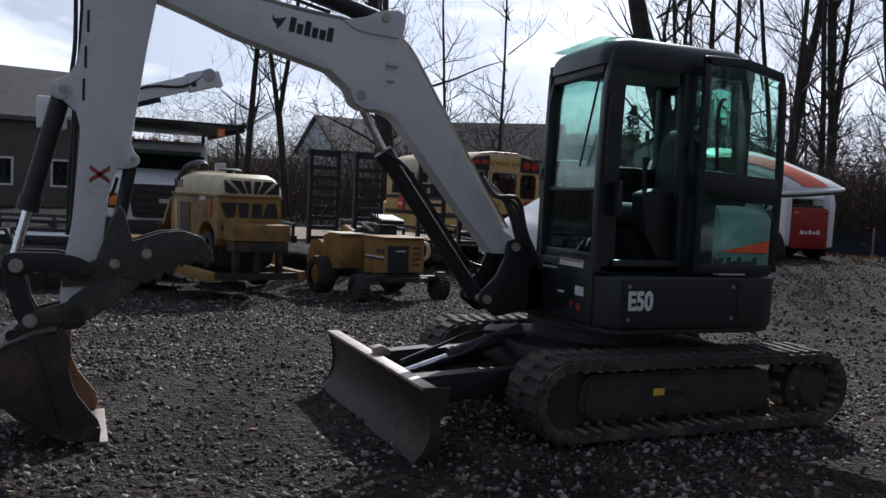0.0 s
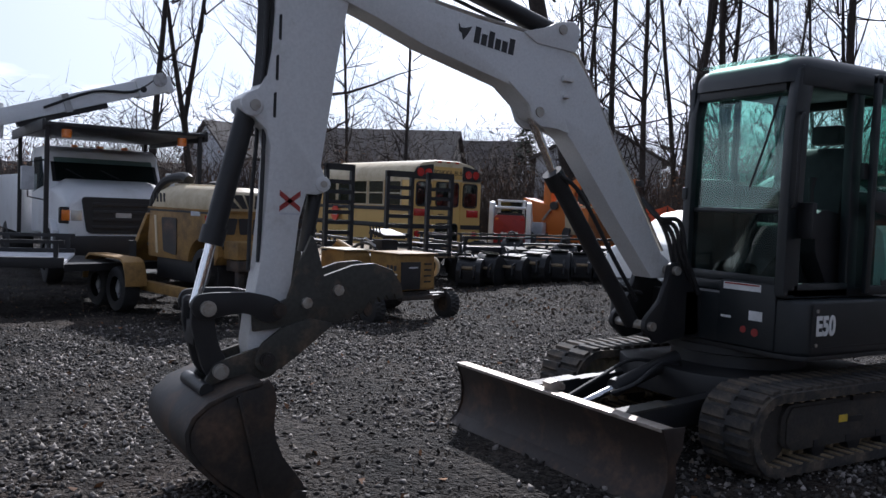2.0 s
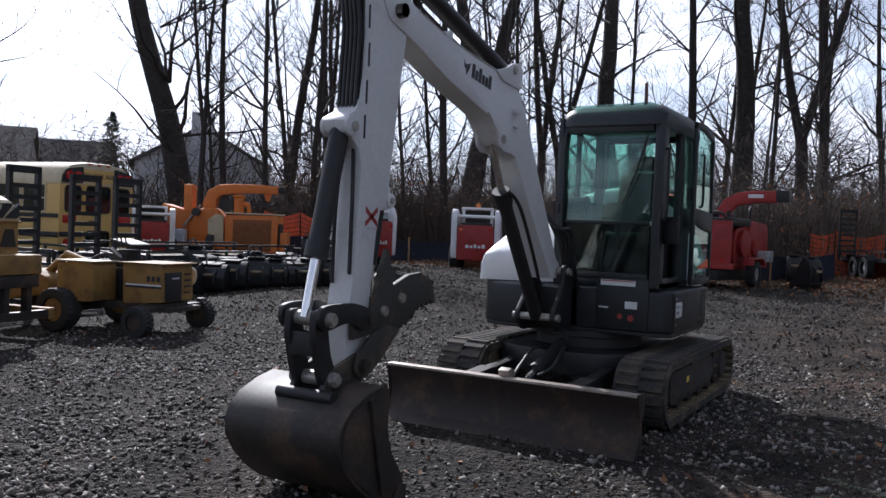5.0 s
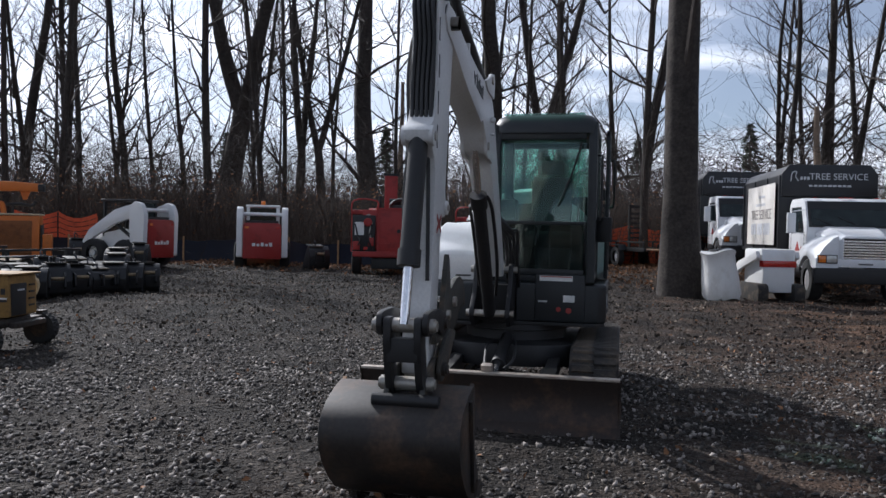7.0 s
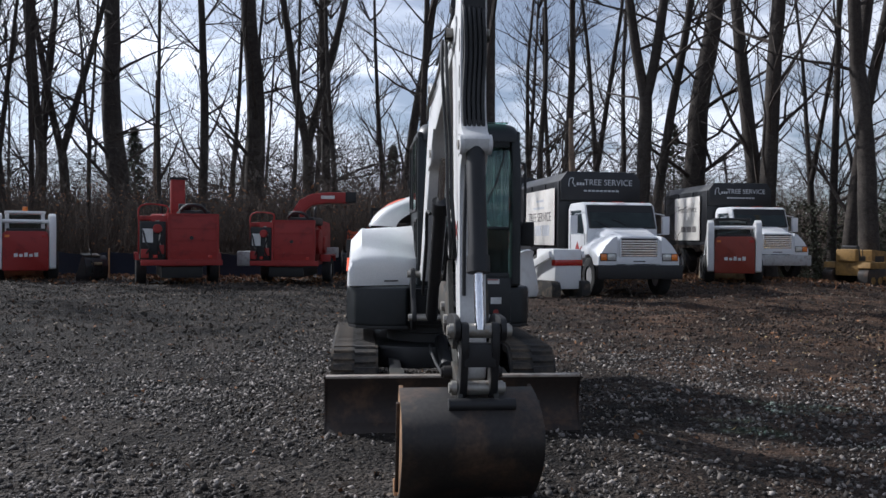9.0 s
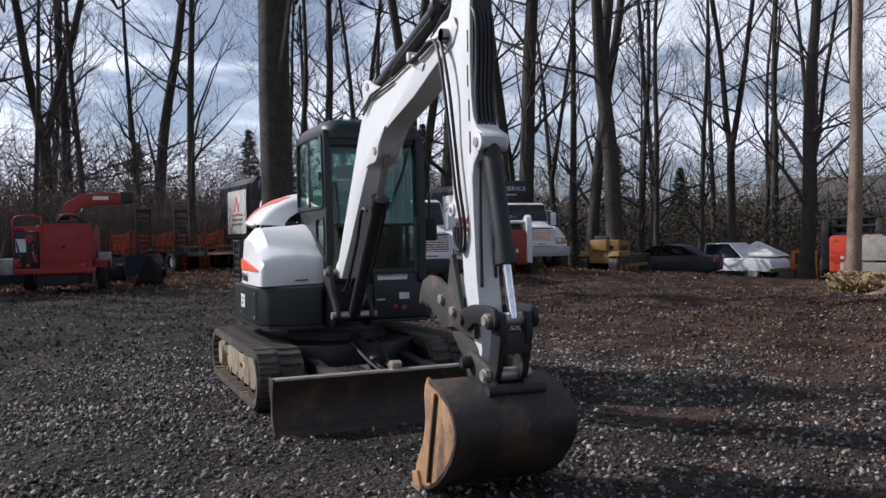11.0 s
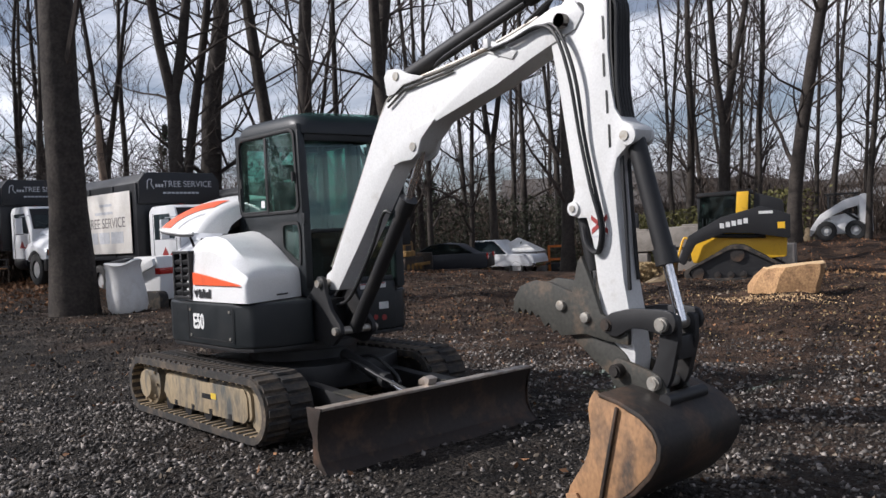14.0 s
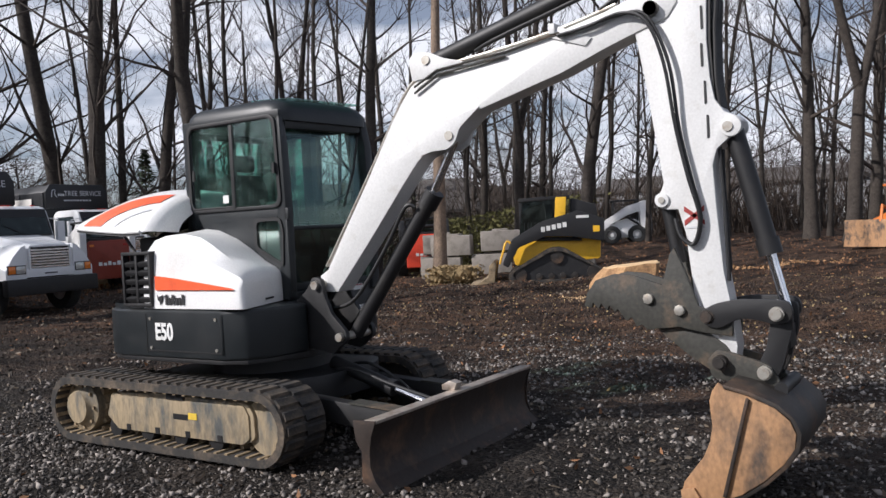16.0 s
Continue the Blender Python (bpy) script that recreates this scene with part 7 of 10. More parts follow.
    pieces("cab_post", Shape().box(-0.62, -0.55, -0.55, 0.55, 1.2, 2.2).box(0.62, 0.72, -0.56, -0.48, 1.1, 2.2).box(0.62, 0.72, 0.48, 0.56, 1.1, 2.2), BLACK, t, "", 0.02)
    part("cab_roof", Shape().prism(rounded([(-0.72, 2.2), (-0.70, 2.3), (0.70, 2.26), (0.76, 2.16)], 0.04), -0.6, 0.6), BLACK, t, "black cab roof", bevel=0.03)
    part("cab_inside", Shape().box(-0.5, 0.5, -0.5, 0.5, 1.2, 2.1), PLASTIC, t, "dark cab inside")
    part("rear_guard", Shape().prism(rounded([(-1.5, 1.5), (-1.45, 2.0), (-0.75, 2.22), (-0.7, 1.5)], 0.06), -0.5, 0.5), BLACK, t, "", bevel=0.03)
    part("blade", Shape().prism([(1.50, 0.0), (1.42, 0.55), (1.50, 0.62), (1.62, 0.5), (1.66, 0.2), (1.95, 0.03), (2.2, 0.0)], -0.98, 0.98), MUDSTEEL, t, "scraped steel bucket", bevel=0.01)
    part("hose_bundle", Shape().tube(smooth_path([(0.95, 0.3, 1.0), (1.12, 0.3, 1.12), (1.25, 0.3, 0.8), (1.35, 0.3, 0.5)], 4), 0.03, 8), DEEREYELLOW, t)
    return t


track_loader(on_ground(-6.72, 18.59, 207) @ Matrix.Diagonal((1.05, 1.05, 1.1, 1)))


def chipper(name, m, label, paint, style, turn=0):
    """A towed wood chipper; its tongue points along +x, origin between the wheels."""
    t = thing(name, m, label, "wood chipper", "wood chippers")
    part("frame", Shape().box(-1.7, 2.4, -0.55, -0.43, 0.5, 0.66).box(-1.7, 2.4, 0.43, 0.55, 0.5, 0.66).box(-1.7, -1.55, -0.55, 0.55, 0.5, 0.66), paint, t, "painted steel chassis", bevel=0.01)
    part("tongue", Shape().prism([(2.3, -0.5), (3.4, -0.06), (3.4, 0.06), (2.3, 0.5)], 0.5, 0.62, "z"), BLACK, t)
    part("jack_stand", Shape().cyl((3.0, 0.0, 0.0), (3.0, 0.0, 0.8), 0.04, 10).cyl((3.0, 0, 0.0), (3.0, 0, 0.03), 0.1, 12), RIM, t)
    for sy in (-1, 1):
        wheel(t, 0, sy * 0.92, 0.37, 0.37, 0.24, RIM, out=sy)
        part("mudguard", Shape().prism([(-0.5, 0.62), (-0.42, 0.82), (0.42, 0.82), (0.5, 0.62), (0.46, 0.62), (0.38, 0.78), (-0.38, 0.78), (-0.46, 0.62)], *sorted((sy * 0.78, sy * 1.08))), paint, t, "", bevel=0.01)
    eng = part("engine_box", Shape().prism(rounded([(0.5, 0.66), (0.5, 1.75), (0.7, 1.85), (2.0, 1.80), (2.15, 1.6), (2.15, 0.66)], 0.06), -0.62, 0.62), paint, t, "painted engine enclosure", bevel=0.03)
    vent = Shape()
    for k in range(7):
        vent.box(2.15, 2.17, -0.5, 0.5, 0.9 + 0.11 * k, 0.95 + 0.11 * k)
    part("vent_slat", vent, BLACK, eng)
    part("drum_housing", Shape().prism(rounded([(-0.6, 0.66), (-0.72, 1.2), (-0.5, 1.62), (0.1, 1.72), (0.5, 1.5), (0.5, 0.66)], 0.1), -0.58, 0.58), paint, t, "painted drum housing", bevel=0.03)
    part("drum_belt_guard", Shape().cyl((-0.1, -0.58, 1.2), (-0.1, -0.72, 1.2), 0.38, 24).cyl((0.9, -0.58, 1.1), (0.9, -0.70, 1.1), 0.26, 20), paint, t, "", bevel=0.02)
    part("feed_hopper", Shape().loft([[(-0.65, -0.45, 0.8), (-0.65, 0.45, 0.8), (-0.65, 0.45, 1.5), (-0.65, -0.45, 1.5)], [(-1.6, -0.75, 0.72), (-1.6, 0.75, 0.72), (-1.6, 0.75, 1.75), (-1.6, -0.75, 1.75)]]), paint, t, "flared feed hopper", bevel=0.02)
    tray = part("feed_tray", Shape().box(-1.74, -1.63, -0.86, 0.36, 0.62, 1.80), paint, t, "folded feed tray", bevel=0.02)
    part("tray_rim", window(Shape(), -0.86, 0.36, 0.62, 1.80, 0, 0.05, 0.02), paint, tray, at=pose(-1.745, 0, 0, 0, 0, 90))
    for k in range(3):
        part("tray_rib", Shape().box(-1.755, -1.74, -0.84, 0.34, 0.86 + 0.28 * k, 0.885 + 0.28 * k), paint, tray)
    part("tray_latch", Shape().cyl((-1.76, -0.2, 1.2), (-1.74, -0.2, 1.2), 0.05, 12), BLACK, tray)
    part("rear_beam", Shape().box(-1.76, -1.60, -0.95, 0.98, 0.52, 0.66), paint, t, "", bevel=0.01)
    part("valve_recess", Shape().box(-1.64, -1.15, 0.40, 1.00, 0.66, 1.60), BLACK, t, "dark hydraulic recess", bevel=0.02)
    part("valve_block", Shape().box(-1.70, -1.64, 0.44, 0.58, 0.80, 1.02), paint, t, "painted valve block", bevel=0.015)
    part("pump_cover", Shape().box(-1.72, -1.64, 0.80, 0.98, 0.70, 0.92), paint, t, "painted pump cover", bevel=0.015)
    part("feed_motor", Shape().cyl((-1.74, 0.60, 1.42), (-1.62, 0.60, 1.42), 0.11, 16), paint, t, "", bevel=0.01)
    part("hose_bundle", Shape().tube(smooth_path([(-1.65, 0.46, 0.70), (-1.74, 0.58, 0.98), (-1.70, 0.50, 1.30), (-1.55, 0.62, 1.70)], 4), 0.022, 8).tube(smooth_path([(-1.65, 0.92, 0.72), (-1.76, 0.78, 0.95), (-1.70, 0.86, 1.06), (-1.62, 0.95, 1.5)], 4), 0.022, 8), HOSE, t)
    part("instruction_plate", Shape().box(-1.66, -1.64, 0.70, 0.94, 1.08, 1.42), DECALW, t, "white instruction plate")
    part("hydraulic_pipe", Shape().tube(smooth_path([(-1.6, 0.42, 0.75), (-1.62, 0.55, 1.1), (-1.6, 0.48, 1.5), (-1.4, 0.45, 1.75)], 3), 0.03, 8).tube([(-1.6, 0.9, 1.5), (-1.6, 0.55, 1.62)], 0.02, 6), ZINC, t, "bare steel pipes")
    part("hopper_hood", Shape().box(-1.5, -0.9, 0.36, 1.02, 1.62, 1.74), paint, t, "", bevel=0.03)
    part("engine_top", Shape().box(-1.2, 0.3, -0.72, 0.05, 1.68, 1.90), BLACK, t, "dark engine parts", bevel=0.06)
    part("engine_pipe", Shape().tube(smooth_path([(-1.3, -0.60, 1.85), (-1.35, -0.45, 2.00), (-1.3, -0.15, 2.02), (-1.2, 0.02, 1.88)], 4), 0.045, 8).cyl((-1.1, -0.55, 1.88), (-1.1, -0.55, 2.08), 0.06, 12).cyl((-1.0, -0.25, 1.98), (-1.0, 0.05, 1.98), 0.09, 14), BLACK, t, "black pipes and filter")
    if style == "curve":
        part("fuel_tank", Shape().box(-1.5, -0.9, 1.04, 1.42, 0.50, 0.92), RIM, t, "grey metal tank", bevel=0.04)
    # plain black box that darkens the space below the chassis like shade
    part("underside_shade", Shape().box(-1.55, 0.6, -0.50, 0.50, 0.20, 0.52), BLACK, t, "dark box for the shade under the chassis", bevel=0.04)
    pieces("tray_lamp", Shape().box(-1.75, -1.72, -0.7, -0.6, 0.7, 0.78).box(-1.75, -1.72, 0.6, 0.7, 0.7, 0.78), LAMPRED, t)
    part("control_bar", Shape().tube(smooth_path([(-1.5, 0.38, 1.74), (-1.55, 0.38, 1.98), (-1.5, 0.98, 1.98), (-1.5, 1.02, 1.50), (-1.4, 1.02, 0.8)], 4), 0.022, 8), paint, t)
    part("tool_box", Shape().box(1.0, 1.5, -1.0, -0.64, 0.7, 1.02), RIM, t, "grey tool box", bevel=0.02)
    if style == "stack":
        part("chute", Shape().prism(rounded([(-0.22, -0.18), (0.22, -0.18), (0.22, 0.18), (-0.22, 0.18)], 0.04), 1.6, 2.74, "z"), paint, t, "tall upright discharge chute", bevel=0.015)
        part("chute_cap", Shape().box(-0.26, 0.26, -0.22, 0.22, 2.73, 2.79), BLACK, t)
        pieces("air_filter", Shape().cyl((0.9, 0.0, 1.98), (1.5, 0.0, 2.02), 0.15, 16).cyl((1.7, 0.3, 1.8), (1.7, 0.3, 2.25), 0.05, 12), BLACK, t, "black air filter", 0.02)
    else:
        rings = []
        for x, z, h in ((0.0, 1.6, 0.2), (0.02, 2.0, 0.19), (0.14, 2.28, 0.18), (0.42, 2.46, 0.17), (0.9, 2.52, 0.16), (1.45, 2.52, 0.16)):
            rings.append((x, z, h))
        s = Shape()
        lo = []
        for i, (x, z, h) in enumerate(rings):
            a = min(1.0, i / 3) * math.pi / 2
            dx, dz = -math.cos(a), math.sin(a)
            lo.append([(x - h * math.cos(a), -0.19, z + h * math.sin(a)), (x - h * math.cos(a), 0.19, z + h * math.sin(a)), (x + h * math.cos(a), 0.19, z - h * math.sin(a)), (x + h * math.cos(a), -0.19, z - h * math.sin(a))])
        part("chute", s.loft(lo), paint, t, "curved discharge chute", bevel=0.02, at=pose(0, 0, 0, 0, 0, turn))
        part("deflector", Shape().box(1.42, 1.75, -0.2, 0.2, 2.38, 2.70), BLACK, t, "", bevel=0.02, at=pose(0, 0, 0, 0, 0, turn))
        part("chute_mark", Shape().box(0.7, 1.1, -0.2, -0.192, 2.48, 2.58), DECALW, t, at=pose(0, 0, 0, 0, 0, turn))
        pieces("air_filter", Shape().cyl((0.9, 0.25, 1.98), (1.4, 0.25, 2.0), 0.14, 16).tube(smooth_path([(1.7, -0.2, 1.8), (1.7, -0.2, 2.2), (1.85, -0.2, 2.3)], 3), 0.045, 10), BLACK, t, "black air filter and exhaust")
    return t


chipper("wood_chipper", on_ground(-16.89, -5.9, 196) @ Matrix.Scale(1.08, 4), "red wood chipper with a tall upright chute", RED, "stack")
chipper("wood_chipper", on_ground(-17.7, -2.55, 172), "red wood chipper with a curved discharge chute", RED, "curve", -82)


def whole_tree_chipper(m):
    """A big towed chipper seen on its engine side; the grille faces +x, the feed end lies along -y."""
    t = thing("wood_chipper", m, "big orange wood chipper with a long level discharge chute", "wood chipper", "wood chippers")
    o = ORANGEPAINT
    part("frame", Shape().box(-1.3, -0.1, -2.9, 1.1, 0.30, 0.46), o, t, "orange steel chassis", bevel=0.015)
    eng = part("engine_box", Shape().prism(rounded([(-0.86, 0.22), (-0.86, 1.44), (0.86, 1.48), (0.86, 0.22)], 0.05), -1.5, 0.0, "x"), o, t, "orange engine enclosure", bevel=0.02)
    g = part("grille_frame", Shape().prism([(-0.60, 0.30), (-0.60, 1.30), (0.66, 1.32), (0.66, 0.30)], 0.0, 0.025, "x"), DARKORANGE, eng, "shaded louvred grille", bevel=0.008)
    for k in range(9):
        part("louvre", Shape().box(0.02, 0.045, -0.54, 0.60, 0.36 + 0.10 * k, 0.40 + 0.10 * k, pose(0, 0, 0, 0, 0, 0)), DARKORANGE, g)
    # cream colour stands for sunlight on the top edge
    part("engine_lid", Shape().box(-1.52, 0.03, -0.90, 0.90, 1.48, 1.53), CREAM, eng, "lid edge coloured pale for its sunlit top", bevel=0.01)
    part("side_ladder", Shape().box(-0.9, -0.1, 0.88, 0.93, 0.25, 1.2), BLACK, eng, "", bevel=0.01)
    part("corner_tank", Shape().box(-0.7, -0.05, 0.94, 1.20, 0.20, 0.92), o, t, "orange corner tank", bevel=0.04)
    for sx in (-1.28, -0.25):
        wheel(t, sx, -1.35, 0.40, 0.40, 0.24, RIM, out=1)
    part("exhaust", Shape().cyl((-0.4, 0.1, 1.5), (-0.4, 0.1, 1.82), 0.035, 10).tube(smooth_path([(-0.4, -0.08, 1.80), (-0.4, 0.3, 1.82), (-0.4, 0.62, 1.78), (-0.4, 0.72, 1.92)], 4), 0.05, 10), BLACK, t, "black exhaust pipe")
    part("muffler", Shape().lathe([(0.0, 0.0), (0.17, 0.0), (0.17, 0.50), (0.21, 0.53), (0.21, 0.60), (0.0, 0.62)], 20, "z", pose(-0.45, -0.50, 1.52)), o, t, "round orange air cleaner")
    part("intake_elbow", Shape().tube(smooth_path([(-0.45, -0.40, 1.80), (-0.45, -0.22, 1.82), (-0.45, -0.16, 1.62), (-0.45, -0.16, 1.5)], 4), 0.08, 12), o, t)
    part("drum_housing", Shape().prism(rounded([(-2.05, 0.40), (-2.10, 1.0), (-1.80, 1.62), (-1.25, 1.66), (-0.95, 1.30), (-0.90, 0.40)], 0.10), -1.25, -0.25, "x"), o, t, "orange drum housing", bevel=0.03)
    part("belt_guard", Shape().prism(rounded([(-1.42, 0.55), (-1.46, 1.25), (-1.20, 1.46), (-0.95, 1.42), (-0.92, 0.55)], 0.05), -0.24, -0.14, "x"), CREAM, t, "bleached belt guard", bevel=0.015)
    rings = []
    for y, z, h, a in ((-1.50, 1.40, 0.24, 0), (-1.50, 1.80, 0.22, 8), (-1.42, 2.10, 0.20, 40), (-1.18, 2.28, 0.18, 78), (-0.70, 2.34, 0.16, 88), (0.10, 2.36, 0.14, 90), (0.78, 2.34, 0.12, 92)):
        c, q = math.cos(radians(a)), math.sin(radians(a))
        rings.append([(-0.95, y - h * c, z + h * q), (-0.55, y - h * c, z + h * q), (-0.55, y + h * c, z - h * q), (-0.95, y + h * c, z - h * q)])
    part("chute", Shape().loft(rings), o, t, "long level discharge chute", bevel=0.02)
    part("deflector", Shape().box(-0.97, -0.53, 0.76, 0.95, 2.22, 2.44), BLACK, t, "dark chute end", bevel=0.02)
    part("chute_brace", Shape().prism([(0.25, 2.24), (0.55, 2.24), (0.45, 1.96), (0.35, 1.96)], -0.78, -0.72, "x"), o, t)
    part("chute_window", Shape().prism(rounded([(-1.15, 1.60), (-1.10, 2.02), (-0.78, 2.02), (-0.80, 1.55)], 0.08), -0.9, -0.6, "x"), BLACK, t, "dark gap shield")
    part("folded_tray", Shape().box(-1.1, -0.4, -2.32, -2.05, 1.05, 2.42), o, t, "folded feed tray on end", bevel=0.03)
    part("feed_hopper", Shape().loft([[(-1.1, -2.05, 0.6), (-0.4, -2.05, 0.6), (-0.4, -2.05, 1.5), (-1.1, -2.05, 1.5)], [(-1.35, -2.95, 0.5), (-0.15, -2.95, 0.5), (-0.15, -2.95, 1.75), (-1.35, -2.95, 1.75)]]), o, t, "flared feed hopper", bevel=0.02)
    part("lift_ram", Shape().cyl((-0.35, -2.3, 1.0), (-0.35, -1.75, 1.75), 0.04, 10), ZINC, t)
    part("feed_motor", Shape().cyl((-0.3, -1.85, 1.50), (-0.1, -1.85, 1.50), 0.14, 16), BLACK, t)
    part("tool_box", Shape().box(-0.2, 0.2, -2.65, -2.12, 0.52, 0.92), SIGNSILVER, t, "pale metal tool box", bevel=0.02)
    part("drawbar", Shape().prism([(-1.1, 1.1), (-0.75, 2.4), (-0.65, 2.4), (-0.3, 1.1)], 0.30, 0.42, "z"), BLACK, t)
    return t


whole_tree_chipper(on_ground(-14.1, -16.9, 33))


def tow_machine(m):
    """An old yellow stump cutter with a vented bonnet, standing on a tandem-axle trailer frame; forward +x."""
    t = thing("towed_stump_cutter", m, "old faded yellow stump cutter standing on a tandem-axle trailer frame", "stump cutter")
    for sy in (-1, 1):
        part("deck_rail", Shape().box(-1.45, 1.9, *sorted((sy * 0.60, sy * 0.72)), 0.32, 0.46), YELLOW, t, "scuffed yellow deck rail", bevel=0.012)
        for x in (0.72, 1.42):
            wheel(t, x, sy * 0.92, 0.33, 0.33, 0.22, RIM, out=sy)
        arc = [(1.07 + 0.78 * math.cos(a * math.pi / 12), 0.40 + (0.40 if 0 < a < 12 else 0.0) * min(1.0, 1.7 * math.sin(a * math.pi / 12))) for a in range(13)]
        inner = [(1.07 + (x - 1.07) * 0.955, 0.40 + (z - 0.40) * 0.92) for x, z in arc]
        part("mudguard", Shape().prism(arc + inner[::-1], *sorted((sy * 0.76, sy * 1.06))), YELLOW, t, "curved yellow tandem mudguard", bevel=0.008)
    for x in (-1.4, -0.5, 0.4, 1.8):
        part("deck_beam", Shape().box(x - 0.05, x + 0.05, -0.62, 0.62, 0.34, 0.44), DARKBUCKET, t, "rusty cross beam")
    part("tongue", Shape().prism([(1.85, -0.6), (3.1, -0.06), (3.1, 0.06), (1.85, 0.6)], 0.34, 0.44, "z"), BLACK, t)
    # lower body with a wheel arch cut into its flank
    arch = [(-0.66 + 0.36 * math.cos(a * math.pi / 10), 0.80 + 0.34 * math.sin(a * math.pi / 10)) for a in range(11)]
    flank = [(0.92, 0.80), (0.95, 1.1), (0.90, 1.52), (-1.10, 1.52), (-1.12, 0.92), (-1.02, 0.80)]
    hood = part("lower_body", Shape().prism(flank + arch[::-1], -0.47, 0.47), YELLOW, t, "yellow lower body with a wheel arch", bevel=0.02)
    top = part("bonnet", Shape().loft([[(x, -w, 1.54), (x, -w, zt - 0.16), (x, -w + 0.06, zt - 0.06), (x, -w + 0.16, zt), (x, w - 0.16, zt), (x, w - 0.06, zt - 0.06), (x, w, zt - 0.16), (x, w, 1.54)]
                                       for x, w, zt in ((-1.15, 0.43, 1.72), (-1.10, 0.465, 1.80), (-0.95, 0.47, 1.86), (0.25, 0.47, 1.88), (0.72, 0.46, 1.84), (0.93, 0.42, 1.72))]), CREAM, t, "bleached cream bonnet", bevel=0.02)
    part("bonnet_rim", Shape().box(-1.13, 0.94, -0.485, 0.485, 1.515, 1.545), YELLOW, t, "", bevel=0.008)
    part("rim_shadow_gap", Shape().box(-0.9, 0.9, 0.472, 0.478, 1.485, 1.512), BLACK, t)
    # sunburst of dark openings: an upper fan in the bonnet and a lower row in the body
    cx, cz = 0.0, 1.40
    for a0, a1 in ((26, 42), (49, 64), (71, 84), (96, 109), (116, 131), (138, 154)):
        pts = []
        for a, r0 in ((a0, 0), (a1, 0), (a1, 1), (a0, 1)):
            c, q = math.cos(radians(a)), math.sin(radians(a))
            r = 0.175 / q if r0 == 0 else min(0.40 / abs(c) if abs(c) > 1e-3 else 9, 0.36 / q)
            pts.append((cx + r * c, cz + r * q))
        part("fan_vent", Shape().prism(pts, -1.172, -1.12, "x"), BLACK, top, "dark fan-shaped opening")
    for y0, y1, lean in ((-0.40, -0.22, 0.07), (-0.17, -0.03, 0.02), (0.03, 0.17, -0.02), (0.22, 0.40, -0.07)):
        part("lower_vent", Shape().prism(rounded([(y0 - lean * 0.3, 1.22), (y1 + lean * 0.6, 1.22), (y1 - lean * 0.6, 1.44), (y0 + lean * 0.3, 1.44)], 0.025), -1.118, -1.10, "x"), BLACK, hood, "dark lower opening")
    for k in range(4):
        x = 0.42 + 0.11 * k
        part("slot_vent", Shape().prism([(x, 1.62), (x + 0.035, 1.62), (x + 0.055, 1.75), (x + 0.02, 1.75)], 0.462, 0.475), BLACK, top, "dark slanted slot")
    part("side_door", Shape().prism(rounded([(0.02, 0.86), (0.42, 0.90), (0.50, 1.40), (0.04, 1.40)], 0.05), 0.468, 0.482), DARKBUCKET, hood, "brown rust-stained side door")
    part("door_rib", Shape().prism([(0.60, 0.86), (0.66, 0.86), (0.74, 1.42), (0.68, 1.42)], 0.468, 0.478), CREAM, hood)
    part("latch_plate", Shape().box(-0.62, -0.38, 0.472, 0.484, 1.45, 1.51), SIGNSILVER, hood, "pale latch plate")
    part("side_lens", Shape().prism([(-0.86, 1.20), (-0.80, 1.20), (-0.76, 1.46), (-0.88, 1.46)], 0.468, 0.48), LAMPRED, hood, "dark red lens")
    part("socket", Shape().cyl((-1.14, 0.36, 1.06), (-1.11, 0.36, 1.06), 0.06, 14), BLACK, hood)
    part("rear_shelf", Shape().box(-1.48, -1.12, -0.46, 0.40, 0.90, 1.14), YELLOW, t, "yellow rear platform box", bevel=0.02)
    part("shelf_skirt", Shape().box(-1.46, -1.14, -0.44, 0.36, 0.74, 0.89), DARKBUCKET, t, "rusty platform underside", bevel=0.01)
    for y in (-0.34, 0.0, 0.30):
        part("rear_post", Shape().box(-1.42, -1.32, y - 0.04, y + 0.04, 0.44, 0.76), DARKBUCKET, t, "", bevel=0.008)
    # black filler box, added for the shadowed mass beneath the body
    part("underbody", Shape().box(-0.95, 0.85, -0.40, 0.38, 0.48, 0.84), BLACK, t, "dark box for the shade and wheels under the body", bevel=0.05)
    for sy in (-1, 1):
        wheel(t, -0.66, sy * 0.36, 0.73, 0.28, 0.20, DARKBUCKET, out=sy)
    part("seat_pan", Shape().lathe([(0.0, 0.0), (0.17, 0.0), (0.18, 0.02), (0.12, 0.045), (0.0, 0.05)], 20, "z", pose(-0.40, 0.05, 1.90)), BLACK, t, "flat round black cap")
    part("cap_stem", Shape().cyl((-0.40, 0.05, 1.85), (-0.40, 0.05, 1.91), 0.05, 10), BLACK, t)
    part("top_plate", Shape().box(0.15, 0.60, -0.25, 0.25, 1.865, 1.90), CREAM, t, "pale lid plate", bevel=0.01)
    part("guard_arm", Shape().tube(smooth_path([(1.18, 0.30, 1.45), (1.05, 0.30, 1.72), (0.80, 0.26, 1.94), (0.42, 0.20, 2.00), (0.25, 0.20, 1.95)], 5), 0.075, 10), BLACK, t, "black bent guard arm")
    part("tread_plate", Shape().prism([(0.95, 1.42), (1.02, 1.45), (1.62, 0.72), (1.55, 0.62)], -0.48, 0.48), YELLOW, t, "sloping yellow tread plate", bevel=0.02)
